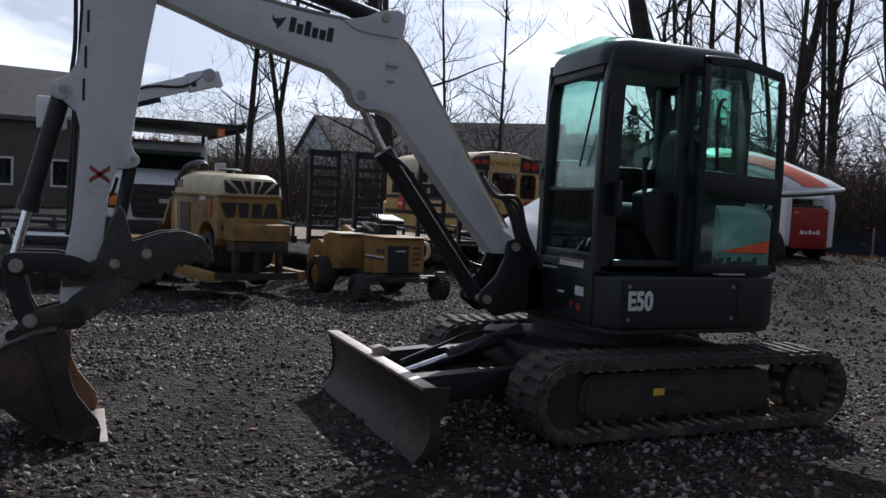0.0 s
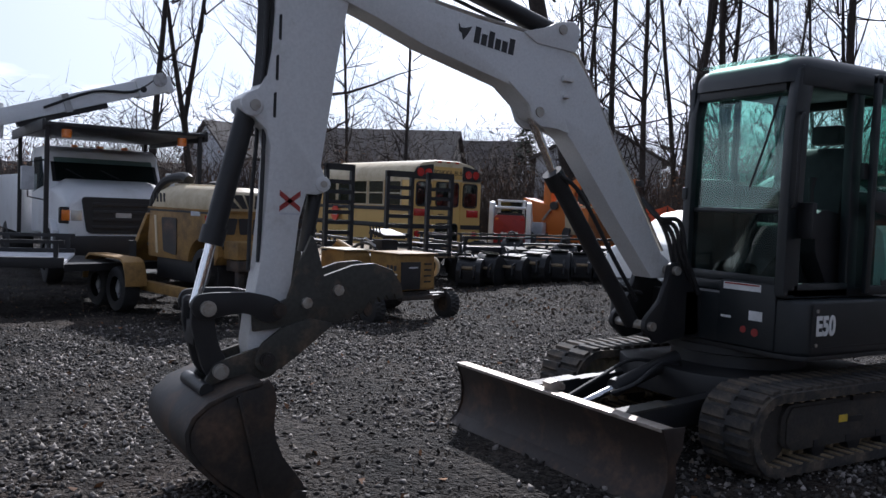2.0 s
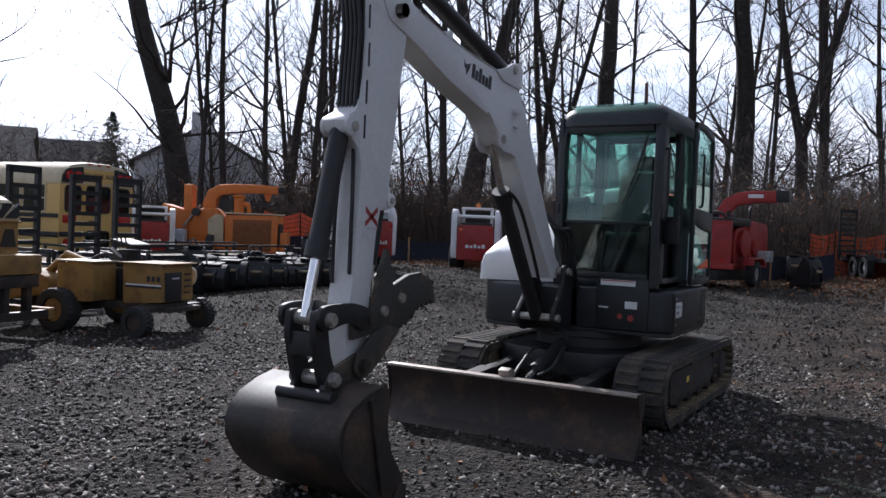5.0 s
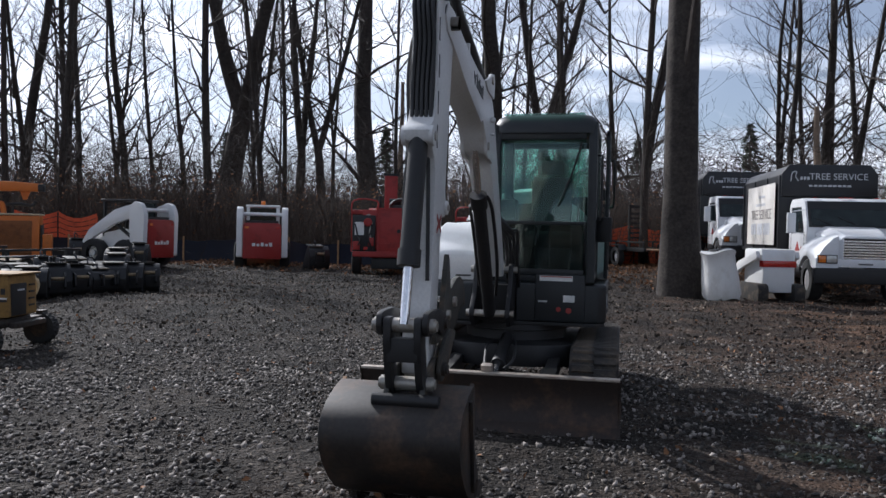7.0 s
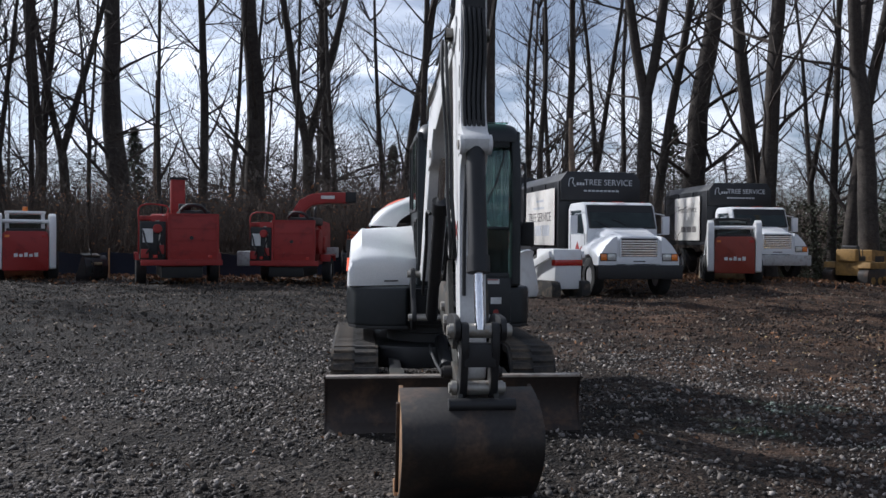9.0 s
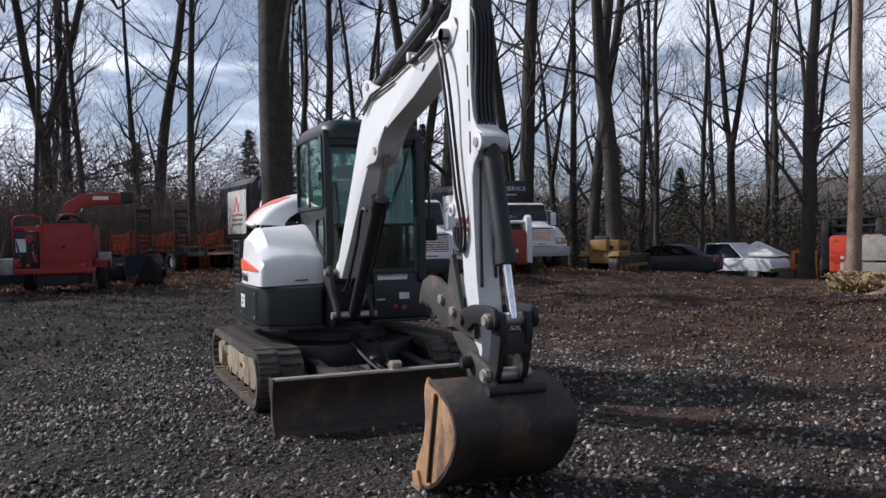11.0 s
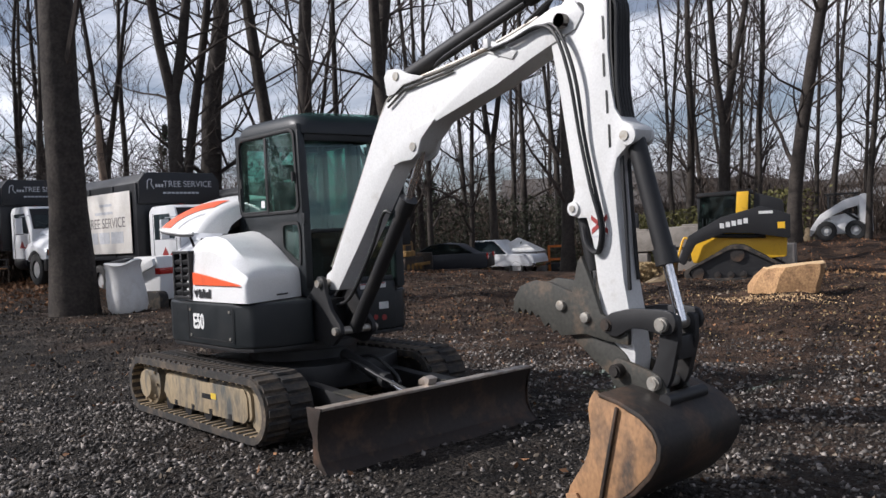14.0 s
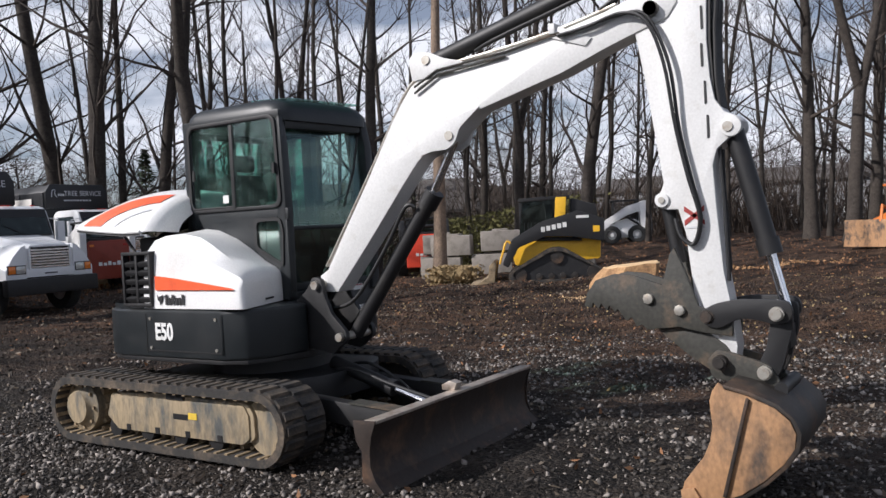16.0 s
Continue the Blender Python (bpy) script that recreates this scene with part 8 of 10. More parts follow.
    part("plate_strut", Shape().tube([(1.0, 0.3, 0.8), (1.35, 0.3, 1.0)], 0.03, 8).tube([(1.0, -0.3, 0.8), (1.35, -0.3, 1.0)], 0.03, 8), BLACK, t)
    return t


tow_machine(on_ground(1.5, -7.95, -78) @ Matrix.Diagonal((1, 1, 0.96, 1)))


def stump_grinder(m):
    """A small self-propelled yellow stump grinder; forward +x."""
    t = thing("stump_grinder", m, "worn yellow self-propelled stump grinder", "stump grinder")
    part("frame", Shape().box(-1.0, 0.85, -0.30, 0.30, 0.30, 0.40), DARKBUCKET, t, "rusty frame rails", bevel=0.015)
    body = part("body", Shape().prism(rounded([(0.30, 0.38), (0.28, 0.90), (0.89, 0.90), (0.91, 0.42)], 0.03), -0.32, 0.32), YELLOW, t, "worn yellow engine body", bevel=0.015)
    part("body_top", Shape().box(0.24, 0.94, -0.35, 0.35, 0.90, 0.918), YELLOW, body, "worn yellow lid", bevel=0.005)
    part("radiator", Shape().box(0.885, 0.915, -0.28, 0.06, 0.43, 0.80), BLACK, body, "black radiator opening", bevel=0.01)
    part("radiator_badge", Shape().box(0.914, 0.92, -0.15, 0.0, 0.715, 0.735), SIGNSILVER, body)
    part("side_stripe", Shape().box(0.34, 0.88, -0.326, -0.319, 0.625, 0.645), DECALW, body, "white and black stripe")
    part("side_band", Shape().box(0.34, 0.88, -0.325, -0.319, 0.595, 0.622), DECALK, body)
    for k in range(3):
        part("model_mark", Shape().box(0.66 + 0.075 * k, 0.71 + 0.075 * k, -0.326, -0.319, 0.68, 0.75), DECALK, body)
    for z in (0.52, 0.60, 0.68, 0.76):
        part("corner_slot", Shape().box(0.90, 0.915, 0.13, 0.25, z, z + 0.022), DARKBUCKET, body)
    part("corner_pipe", Shape().tube(smooth_path([(0.5, 0.36, 0.55), (0.8, 0.42, 0.62), (0.86, 0.40, 0.80), (0.7, 0.34, 0.86)], 4), 0.03, 8), CREAM, t, "pale scuffed pipe bend")
    post = part("control_post", Shape().prism(rounded([(-0.55, 0.36), (-0.55, 0.86), (-0.35, 0.90), (-0.02, 0.90), (0.03, 0.84), (0.03, 0.40)], 0.03), -0.56, -0.12), YELLOW, t, "yellow pump housing", bevel=0.02)
    part("housing_lid", Shape().box(-0.56, 0.05, -0.58, -0.10, 0.90, 0.915), CREAM, post, "faded lid")
    part("housing_door", Shape().box(0.028, 0.04, -0.48, -0.20, 0.48, 0.80), YELLOW, post, bevel=0.006)
    part("engine_block", Shape().box(-0.45, 0.26, -0.10, 0.30, 0.40, 0.82).cyl((-0.2, 0.2, 0.82), (-0.2, 0.2, 1.02), 0.05, 12).box(-0.3, 0.1, 0.3, 0.42, 0.45, 0.70), BLACK, t, "dark greasy engine", bevel=0.03)
    stand = part("control_stand", Shape().box(-0.20, 0.0, 0.10, 0.40, 0.80, 1.05), PLASTIC, t, "dark control stand", bevel=0.02)
    part("control_panel", Shape().box(-0.20, 0.16, -0.20, 0.20, 0.0, 0.06, pose(-0.05, 0.25, 1.10, 0, 12, 0)), BLACK, stand, "black control panel", bevel=0.01)
    part("panel_face", Shape().box(-0.17, 0.13, -0.17, 0.17, 0.06, 0.066, pose(-0.05, 0.25, 1.10, 0, 12, 0)), SIGNSILVER, stand, "pale dial plate")
    for k in range(4):
        part("lever", Shape().tube([(-0.16 + 0.07 * k, 0.05, 1.08), (-0.20 + 0.07 * k, 0.03, 1.24)], 0.012, 6), BLACK, stand)
    part("grab_bar", Shape().tube([(0.0, -0.02, 0.96), (0.02, -0.22, 1.08)], 0.018, 8), SIGNSILVER, t, "bare metal grab bar")
    part("cutter_arm", Shape().tube([(-0.4, 0.0, 0.8), (-0.9, 0.0, 0.95), (-1.2, 0.0, 0.7)], 0.06, 10), YELLOW, t)
    part("cutter_wheel", Shape().lathe([(0.05, -0.04), (0.30, -0.035), (0.33, 0.0), (0.30, 0.035), (0.05, 0.04)], 24), DARKBUCKET, t, at=pose(-1.35, 0.0, 0.36))
    part("cutter_guard", Shape().prism(rounded([(-1.7, 0.30), (-1.6, 0.66), (-1.3, 0.76), (-0.95, 0.64), (-0.95, 0.42)], 0.08), -0.28, 0.28), YELLOW, t, "", bevel=0.03)
    for sy in (-1, 1):
        wheel(t, 0.80, sy * 0.66, 0.20, 0.20, 0.16, DARKBUCKET, out=sy)
        wheel(t, -0.45, sy * 0.62, 0.28, 0.28, 0.24, YELLOW, out=sy)
    part("front_axle", Shape().box(0.74, 0.86, -0.60, 0.72, 0.30, 0.37).box(0.76, 0.84, 0.60, 0.74, 0.18, 0.42), DARKBUCKET, t, "rusty axle beam", bevel=0.01)
    part("rear_axle", Shape().cyl((-0.45, -0.55, 0.28), (-0.45, 0.55, 0.28), 0.05, 10), DARKBUCKET, t)
    part("hose_loop", Shape().tube(smooth_path([(-0.6, -0.2, 0.75), (-0.2, -0.06, 1.0), (0.15, 0.0, 0.8), (0.2, 0.0, 0.5)], 4), 0.022, 8), HOSE, t)
    part("front_guard", Shape().box(0.92, 1.02, -0.34, 0.34, 0.30, 0.36), DARKBUCKET, t, "", bevel=0.01)
    return t


stump_grinder(on_ground(-0.54, -6.76, 101))


def ramp(parent, m):
    """A ladder-like loading ramp standing on end."""
    r = part("ramp", Shape().box(-0.30, -0.23, -0.05, 0.05, 0, 1.75).box(0.23, 0.30, -0.05, 0.05, 0, 1.75).box(-0.30, 0.30, -0.05, 0.05, 1.66, 1.78), BLACK, parent, "black ladder-like loading ramp", at=m)
    for k in range(8):
        part("rung", Shape().box(-0.23, 0.23, -0.035, 0.035, 0.08 + 0.19 * k, 0.155 + 0.19 * k), BLACK, r)
    return r


def trailer(m, length, ramps, label, wheels=2, bed=MUDSTEEL):
    """A flat equipment trailer; forward +x, origin under the middle of its bed."""
    t = thing("equipment_trailer", m, label, "trailer", "equipment trailers")
    h = length / 2
    for sy in (-1, 1):
        part("side_rail", Shape().box(-h, h, *sorted((sy * 0.95, sy * 1.05)), 0.56, 0.70), BLACK, t, "", bevel=0.01)
        part("top_rail", Shape().box(-h, h, *sorted((sy * 0.98, sy * 1.03)), 0.88, 0.93), BLACK, t)
        for k in range(5):
            x = -h + 0.1 + (length - 0.2) * k / 4
            part("stake", Shape().box(x - 0.03, x + 0.03, *sorted((sy * 0.98, sy * 1.03)), 0.70, 0.88), BLACK, t)
        for k in range(wheels):
            wheel(t, -0.5 + 0.85 * k, sy * 1.18, 0.37, 0.37, 0.22, DECALW if k == 0 else RIM, out=sy)
        part("mudguard", Shape().prism([(-0.98, 0.6), (-0.9, 0.8), (0.78, 0.8), (0.86, 0.6), (0.82, 0.6), (0.74, 0.77), (-0.86, 0.77), (-0.94, 0.6)], *sorted((sy * 1.06, sy * 1.34))), BLACK, t)
    for k in range(7):
        y = -0.94 + 0.27 * k
        part("bed_plank", Shape().box(-h, h, y, y + 0.25, 0.60, 0.64), bed, t, "weathered deck plank")
    part("tongue", Shape().prism([(h, -0.9), (h + 1.3, -0.05), (h + 1.3, 0.05), (h, 0.9)], 0.5, 0.6, "z").box(h + 0.8, h + 0.9, -0.05, 0.05, 0.0, 0.9), BLACK, t)
    for x, y in ramps:
        ramp(t, pose(x, y, 0.55, 0, 0, 90))
    return t


trailer(on_ground(-1.15, -13.03, 272), 5.0, ((-2.45, -0.45), (-2.45, 0.45)), "black equipment trailer with upright loading ramps")
trailer(on_ground(-3.79, -13.38, 266), 5.0, ((-2.45, -0.45), (-2.45, 0.45)), "low black flat trailer with upright loading ramps")
trailer(on_ground(-7.36, -12.43, 178), 4.6, (), "long low black flat trailer")
trailer(on_ground(-24.4, 1.68, 205), 4.6, ((2.2, -0.8), (2.2, 0.8)), "rusty equipment trailer with upright loading ramps", 2, RUST)
trailer(on_ground(4.9, -9.6, 168), 3.6, (), "small low trailer with a pale deck", 1, SIGNSILVER)


def loader_attachment(m, k):
    """A black steel bucket standing on its floor, back and hitch towards +x."""
    t = thing("loader_attachment", m, "black steel loader bucket standing packed in a row", "attachment", "row of loader attachments")
    h, w = 0.58 + 0.06 * (k % 3), 0.22 + 0.035 * (k % 4)
    back = rounded([(0.30, 0.10), (0.34, 0.34), (0.26, h * 0.86), (0.14, h), (0.08, h), (0.16, h * 0.80), (0.24, 0.34), (0.18, 0.14), (-0.34, 0.05), (-0.36, 0.0), (0.20, 0.0)], 0.03)
    shell = part("shell", Shape().prism(back, -w, w), BLACK, t, "black curved bucket shell", bevel=0.008)
    for sy in (-1, 1):
        part("cheek", Shape().prism([(0.28, 0.04), (0.30, 0.34), (0.10, h * 0.98), (-0.02, h * 0.86), (-0.34, 0.10), (-0.34, 0.02)], *sorted((sy * w, sy * (w - 0.025)))), BLACK, shell)
        part("hitch_ear", Shape().prism(rounded([(0.26, 0.16), (0.42, 0.20), (0.40, 0.46), (0.24, h * 0.8)], 0.03), *sorted((sy * 0.12, sy * 0.16))), BLACK, t, "", bevel=0.006)
    # paler steel than the shell, so the top reads as catching light
    part("top_flange", Shape().box(-0.16, 0.16, -w * 0.96, w * 0.5, 0.0, 0.03, pose(0.06, 0.03 * (k % 3), h, 0, -7 + 5 * (k % 4), -6 + 5 * (k % 3))), THUMB, t, "top flange in paler steel for its lit glint", bevel=0.006)
    part("hitch_bar", Shape().cyl((0.36, -0.16, 0.40), (0.36, 0.16, 0.40), 0.035, 10), MUDSTEEL, t)
    if k % 2:
        part("hose_loop", Shape().tube(smooth_path([(0.2, -0.1, h), (0.12, -0.12, h + 0.12), (-0.05, -0.02, h + 0.09), (-0.12, 0.05, 0.35)], 3), 0.018, 6), HOSE, t)
    return t


jit = random.Random(8)
for k in range(10):
    f = k / 9
    loader_attachment(on_ground(-8.25 + 4.0 * f, -8.75 - 1.1 * f, 46 + jit.uniform(-28, 28)) @ Matrix.Diagonal((1, 0.95, jit.uniform(0.78, 1.0), 1)), k)
for k in range(9):
    f = k / 8
    loader_attachment(on_ground(-9.1 + 4.4 * f, -9.55 - 1.3 * f, jit.uniform(20, 80)) @ Matrix.Diagonal((1, 0.9, jit.uniform(0.8, 1.08), 1)), k + 1)
for k in range(5):
    f = k / 4
    loader_attachment(on_ground(-9.9 + 4.6 * f, -10.5 - 1.3 * f, jit.uniform(-20, 120)) @ Matrix.Diagonal((1, 0.9, jit.uniform(0.8, 1.2), 1)), k + 2)
for k, (x, y, h) in enumerate(((-13.61, -12.18, 20), (-14.9, -15.1, 40), (-15.3, -14.5, 46), (-17.16, -8.34, 40), (-21.6, -1.11, 10), (-18.2, -0.34, 60))):
    loader_attachment(on_ground(x, y, h) @ Matrix.Diagonal((1, 1, 1.25, 1)), k)


# ---- smaller things about the yard ----


def bulk_bag(m):
    t = thing("bulk_bag", m, "full white woven bulk bag leaning on a tree", "bulk bag")
    rings = []
    for z, r, dx in ((0.0, 0.40, 0.0), (0.12, 0.47, 0.0), (0.4, 0.46, 0.02), (0.7, 0.42, 0.05), (0.92, 0.41, 0.08), (1.0, 0.45, 0.1), (1.03, 0.40, 0.1)):
        rings.append([(dx + r * math.cos(a) * (1 + 0.05 * math.sin(5 * a + 3 * z)), r * 1.1 * math.sin(a) * (1 + 0.04 * math.cos(4 * a + 2 * z)), z + 0.03 * math.sin(3 * a)) for a in [2 * math.pi * k / 24 for k in range(24)]])
    part("bag", Shape().loft(rings), POLY, t)
    part("bag_lining", Shape().lathe([(0.36, 1.02), (0.30, 1.06), (0.01, 1.05)], 20, "z", pose(0.1, 0, 0)), BLACK, t, "dark filling at the mouth")
    return t


bulk_bag(on_ground(-12.25, 3.23) @ pose(0, 0, 0, 7, 0, 0) @ Matrix.Diagonal((0.88, 0.80, 1.1, 1)))

def net_fence(pts, h, seed):
    """Orange plastic barrier net sagging between stakes."""
    t = thing("barrier_net", pose(0, 0, 0), "sagging orange plastic barrier net on stakes", "barrier", "orange barrier nets")
    rng = random.Random(seed)
    s = Shape()
    for i in range(len(pts) - 1):
        a, b = Vector(pts[i]), Vector(pts[i + 1])
        n = max(2, int((b - a).length / 0.25))
        st = []
        for k in range(n + 1):
            u = k / n
            p = a.lerp(b, u)
            sag = 0.16 * math.sin(math.pi * u)
            gz = ground_z(p.x, p.y)
            st.append((p, gz, h - sag + rng.uniform(-0.03, 0.03), rng.uniform(-0.05, 0.05)))
        for j in range(9):
            f = j / 8
            for k in range(n):
                (p, g, hh, o), (q, g2, h2, o2) = st[k], st[k + 1]
                z, z2 = g + 0.05 + hh * f, g2 + 0.05 + h2 * f
                d = (q - p).normalized()
                nx, ny = -d.y, d.x
                s.add([(p.x + nx * o, p.y + ny * o, z), (q.x + nx * o2, q.y + ny * o2, z2), (q.x + nx * o2, q.y + ny * o2, z2 + h2 * 0.105), (p.x + nx * o, p.y + ny * o, z + hh * 0.105)], [(0, 1, 2, 3)])
        for k in range(0, n + 1):
            p, g, hh, o = st[k]
            d = (b - a).normalized()
            s.add([(p.x - d.x * 0.02 - d.y * o, p.y - d.y * 0.02 + d.x * o, g + 0.05), (p.x + d.x * 0.02 - d.y * o, p.y + d.y * 0.02 + d.x * o, g + 0.05), (p.x + d.x * 0.02 - d.y * o, p.y + d.y * 0.02 + d.x * o, g + 0.1 + hh), (p.x - d.x * 0.02 - d.y * o, p.y - d.y * 0.02 + d.x * o, g + 0.1 + hh)], [(0, 1, 2, 3)])
        part("stake", Shape().cyl((a.x, a.y, ground_z(a.x, a.y)), (a.x + 0.03, a.y, ground_z(a.x, a.y) + h + 0.2), 0.025, 6), BLACK, t)
    part("net", s, NET, t, "orange plastic net", smooth=False)
    return t


net_fence([(-17.6, -19.5), (-18.31, -18.27), (-19.1, -17.3)], 1.45, 3)
net_fence([(-25.9, -1.2), (-26.4, -0.4), (-27, 1.28), (-27.59, 3.28), (-28.2, 4.6)], 1.4, 5)


def silt_fence(pts, h, seed):
    """A low dark fabric fence held by short stakes, bulging and sagging."""
    t = thing("silt_fence", pose(0, 0, 0), "low dark navy silt fence along the wood edge", "fence")
    rng = random.Random(seed)
    for i in range(len(pts) - 1):
        a, b = Vector(pts[i]), Vector(pts[i + 1])
        n = max(2, int((b - a).length / 0.4))
        d = (b - a).normalized()
        nx, ny = -d.y, d.x
        front, back = [], []
        for k in range(n + 1):
            u = k / n
            p = a.lerp(b, u)
            g = ground_z(p.x, p.y)
            bulge = 0.10 * math.sin(math.pi * u) + rng.uniform(-0.02, 0.02) * (0 < k < n)
            top = g + h - 0.10 * math.sin(math.pi * u) + rng.uniform(-0.03, 0.03) * (0 < k < n)
            for lst, off in ((front, 0.0), (back, 0.012)):
                lst.append([(p.x + nx * (q * bulge + off), p.y + ny * (q * bulge + off), g - 0.05 + (top - g + 0.05) * f) for f, q in ((0.0, 0.3), (0.35, 1.0), (0.7, 0.7), (1.0, 0.0))])
        part("fabric", Shape().loft([f + r[::-1] for f, r in zip(front, back)]), NAVYFABRIC, t, "dark navy woven fabric panel")
        part("stake", Shape().box(-0.025, 0.025, -0.025, 0.025, -0.1, h + 0.12), SPLITWOOD, t, "", at=pose(a.x + 0.04, a.y, ground_z(a.x, a.y)))
    return t


silt_fence([(-16.6, -19.4), (-18.0, -17.6), (-19.2, -16.0), (-20.0, -14.4), (-20.6, -12.6), (-21.0, -10.8), (-21.2, -9.0), (-21.2, -7.2), (-21.1, -5.4), (-21.2, -3.6), (-21.6, -1.8), (-22.2, 0.0)], 0.80, 12)

# concrete blocks, a bale and a sawn log by the far trunk
block = thing("concrete_block", on_ground(-12.92, 22.28, 25), "large precast concrete block in a stack", "concrete block", "stacked concrete blocks")
part("block_body", Shape().box(-0.75, 0.75, -0.4, 0.4, 0, 0.75), CONCRETE, block, bevel=0.04)
part("lifting_key", Shape().box(-0.3, 0.3, -0.12, 0.12, 0.75, 0.82), CONCRETE, block, bevel=0.02)
for x, y, z, a in ((-11.32, 23.29, 0, 28), (-12.62, 22.58, 0.83, 22), (-11.02, 23.49, 0.83, 31), (-9.62, 24.19, 0, 24), (-13.92, 23.58, 0, 40), (-8.62, 24.89, 0, 20), (-13.62, 23.48, 0.83, 26)):
    copy_thing(block, on_ground(x, y, a, z))

bale = Shape()
rings = []
for i in range(9):
    u = -0.6 + 1.2 * i / 8
    rings.append([(u, (0.33 + 0.03 * math.sin(9 * u + 2 * a)) * math.cos(a) * (1 if abs(u) < 0.55 else 0.85), 0.3 + (0.30 + 0.03 * math.cos(7 * u + a)) * math.sin(a) * (1 if abs(u) < 0.55 else 0.85)) for a in [2 * math.pi * k / 16 for k in range(16)]])
solid("straw_bale", Shape().loft(rings), HAY, "loose straw bale lying at the foot of a trunk", "straw bale", m=on_ground(-10.32, 18.89, 35))


def sawn_log(m, label, seed):
    """A short butt of a thick trunk: flat saw cut on top, ragged sides."""
    t = thing("sawn_log", m, label, "log", "sawn logs")
    rng = random.Random(seed)
    ring = [(0.66 * math.cos(a) * rng.uniform(0.86, 1.1), 0.50 * math.sin(a) * rng.uniform(0.86, 1.1)) for a in [2 * math.pi * k / 18 for k in range(18)]]
    rings = []
    for z, k, dx in ((0.0, 1.0, -0.14), (0.14, 1.02, -0.10), (0.30, 0.97, -0.03), (0.44, 0.86, 0.06)):
        rings.append([(x * k + dx + rng.uniform(-0.02, 0.02), y * k, z * (1 + 0.14 * x) + rng.uniform(-0.012, 0.012)) for x, y in ring])
    part("log_wood", Shape().loft(rings), SPLITWOOD, t, "ragged brown torn side")
    face = [(x, y, z + 0.003) for x, y, z in rings[-1]]
    part("sawn_face", Shape().loft([[(x * 1.01, y * 1.01, z - 0.07) for x, y, z in face], face, [(x * 0.97, y * 0.97, z + 0.012) for x, y, z in face]]), FRESHWOOD, t, "pale freshly sawn face")
    return t


sawn_log(on_ground(-1.76, 12.4, 20, -0.03) @ Matrix.Diagonal((1.05, 1.05, 1.2, 1)), "short thick log freshly sawn, pale orange", 4)


def forklift_frame(m):
    t = thing("yellow_cage", m, "small yellow steel cage on the far lot", "steel cage")
    for x in (-0.5, 0.5):
        for y in (-0.4, 0.4):
            part("cage_post", Shape().box(x - 0.05, x + 0.05, y - 0.05, y + 0.05, 0, 1.5), ORANGEPAINT, t)
    for z in (0.05, 0.75, 1.42):
        part("cage_rail", Shape().box(-0.55, 0.55, -0.45, -0.37, z, z + 0.09).box(-0.55, 0.55, 0.37, 0.45, z, z + 0.09), ORANGEPAINT, t)
    part("cage_box", Shape().box(-0.4, 0.4, -0.35, 0.35, 0.1, 0.6), BLACK, t, bevel=0.03)
    return t


forklift_frame(on_ground(-22.63, 29.57, 40))


def yellow_tractor(m):
    """An old small crawler: long nose towards +x, tracks, seat box behind."""
    t = thing("small_yellow_dozer", m, "small old yellow crawler tractor near the trees", "dozer")
    nose = part("engine_hood", Shape().prism(rounded([(0.05, 0.55), (0.0, 1.28), (0.95, 1.22), (1.05, 1.10), (1.05, 0.50)], 0.06), -0.36, 0.36), YELLOW, t, "old yellow engine hood", bevel=0.03)
    part("radiator_grille", Shape().box(1.045, 1.07, -0.28, 0.28, 0.58, 1.12), BLACK, nose, "dark radiator grille", bevel=0.01)
    for sy in (-1, 1):
        part("hood_louvre", Shape().box(0.2, 0.8, *sorted((sy * 0.36, sy * 0.372)), 0.80, 1.06), DARKBUCKET, nose, "rusty side louvres")
        tr = part("track", track_loop(Shape(), -1.1, 1.0, 0.0, 0.62, *sorted((sy * 0.45, sy * 0.80)), 0.22), DARKBUCKET, t, "rusty crawler track", bevel=0.01)
        for k in range(4):
            part("track_roller", Shape().cyl((-0.75 + 0.45 * k, sy * 0.78, 0.24), (-0.75 + 0.45 * k, sy * 0.82, 0.24), 0.13, 16), YELLOW, tr)
        part("fender", Shape().prism([(-1.0, 0.66), (-0.95, 0.86), (0.0, 0.86), (0.05, 0.66)], *sorted((sy * 0.40, sy * 0.82))), YELLOW, t, "", bevel=0.02)
        part("push_arm", Shape().box(-0.2, 1.4, *sorted((sy * 0.84, sy * 0.92)), 0.26, 0.38), YELLOW, t, "", bevel=0.01)
    part("body", Shape().box(-0.95, 0.1, -0.42, 0.42, 0.40, 0.90), YELLOW, t, "", bevel=0.04)
    part("seat", Shape().prism(rounded([(-0.75, 0.90), (-0.80, 1.42), (-0.66, 1.42), (-0.58, 1.06), (-0.25, 1.06), (-0.25, 0.90)], 0.04), -0.28, 0.28), BLACK, t, "worn black seat", bevel=0.03)
    part("fuel_tank", Shape().box(-1.05, -0.80, -0.35, 0.35, 0.88, 1.30), YELLOW, t, "", bevel=0.05)
    part("exhaust", Shape().cyl((0.55, 0.12, 1.22), (0.55, 0.12, 1.62), 0.035, 10), BLACK, t)
    part("lever", Shape().tube([(-0.12, 0.12, 0.9), (-0.22, 0.12, 1.3)], 0.015, 6).tube([(-0.12, -0.12, 0.9), (-0.2, -0.12, 1.28)], 0.015, 6), BLACK, t)
    part("blade", Shape().prism(rounded([(1.40, 0.05), (1.46, 0.35), (1.40, 0.72), (1.46, 0.74), (1.54, 0.36), (1.47, 0.03)], 0.01), -1.0, 1.0), DARKBUCKET, t, "rusty dozer blade", bevel=0.008)
    return t


yellow_tractor(on_ground(-19.78, 16.64, 120))


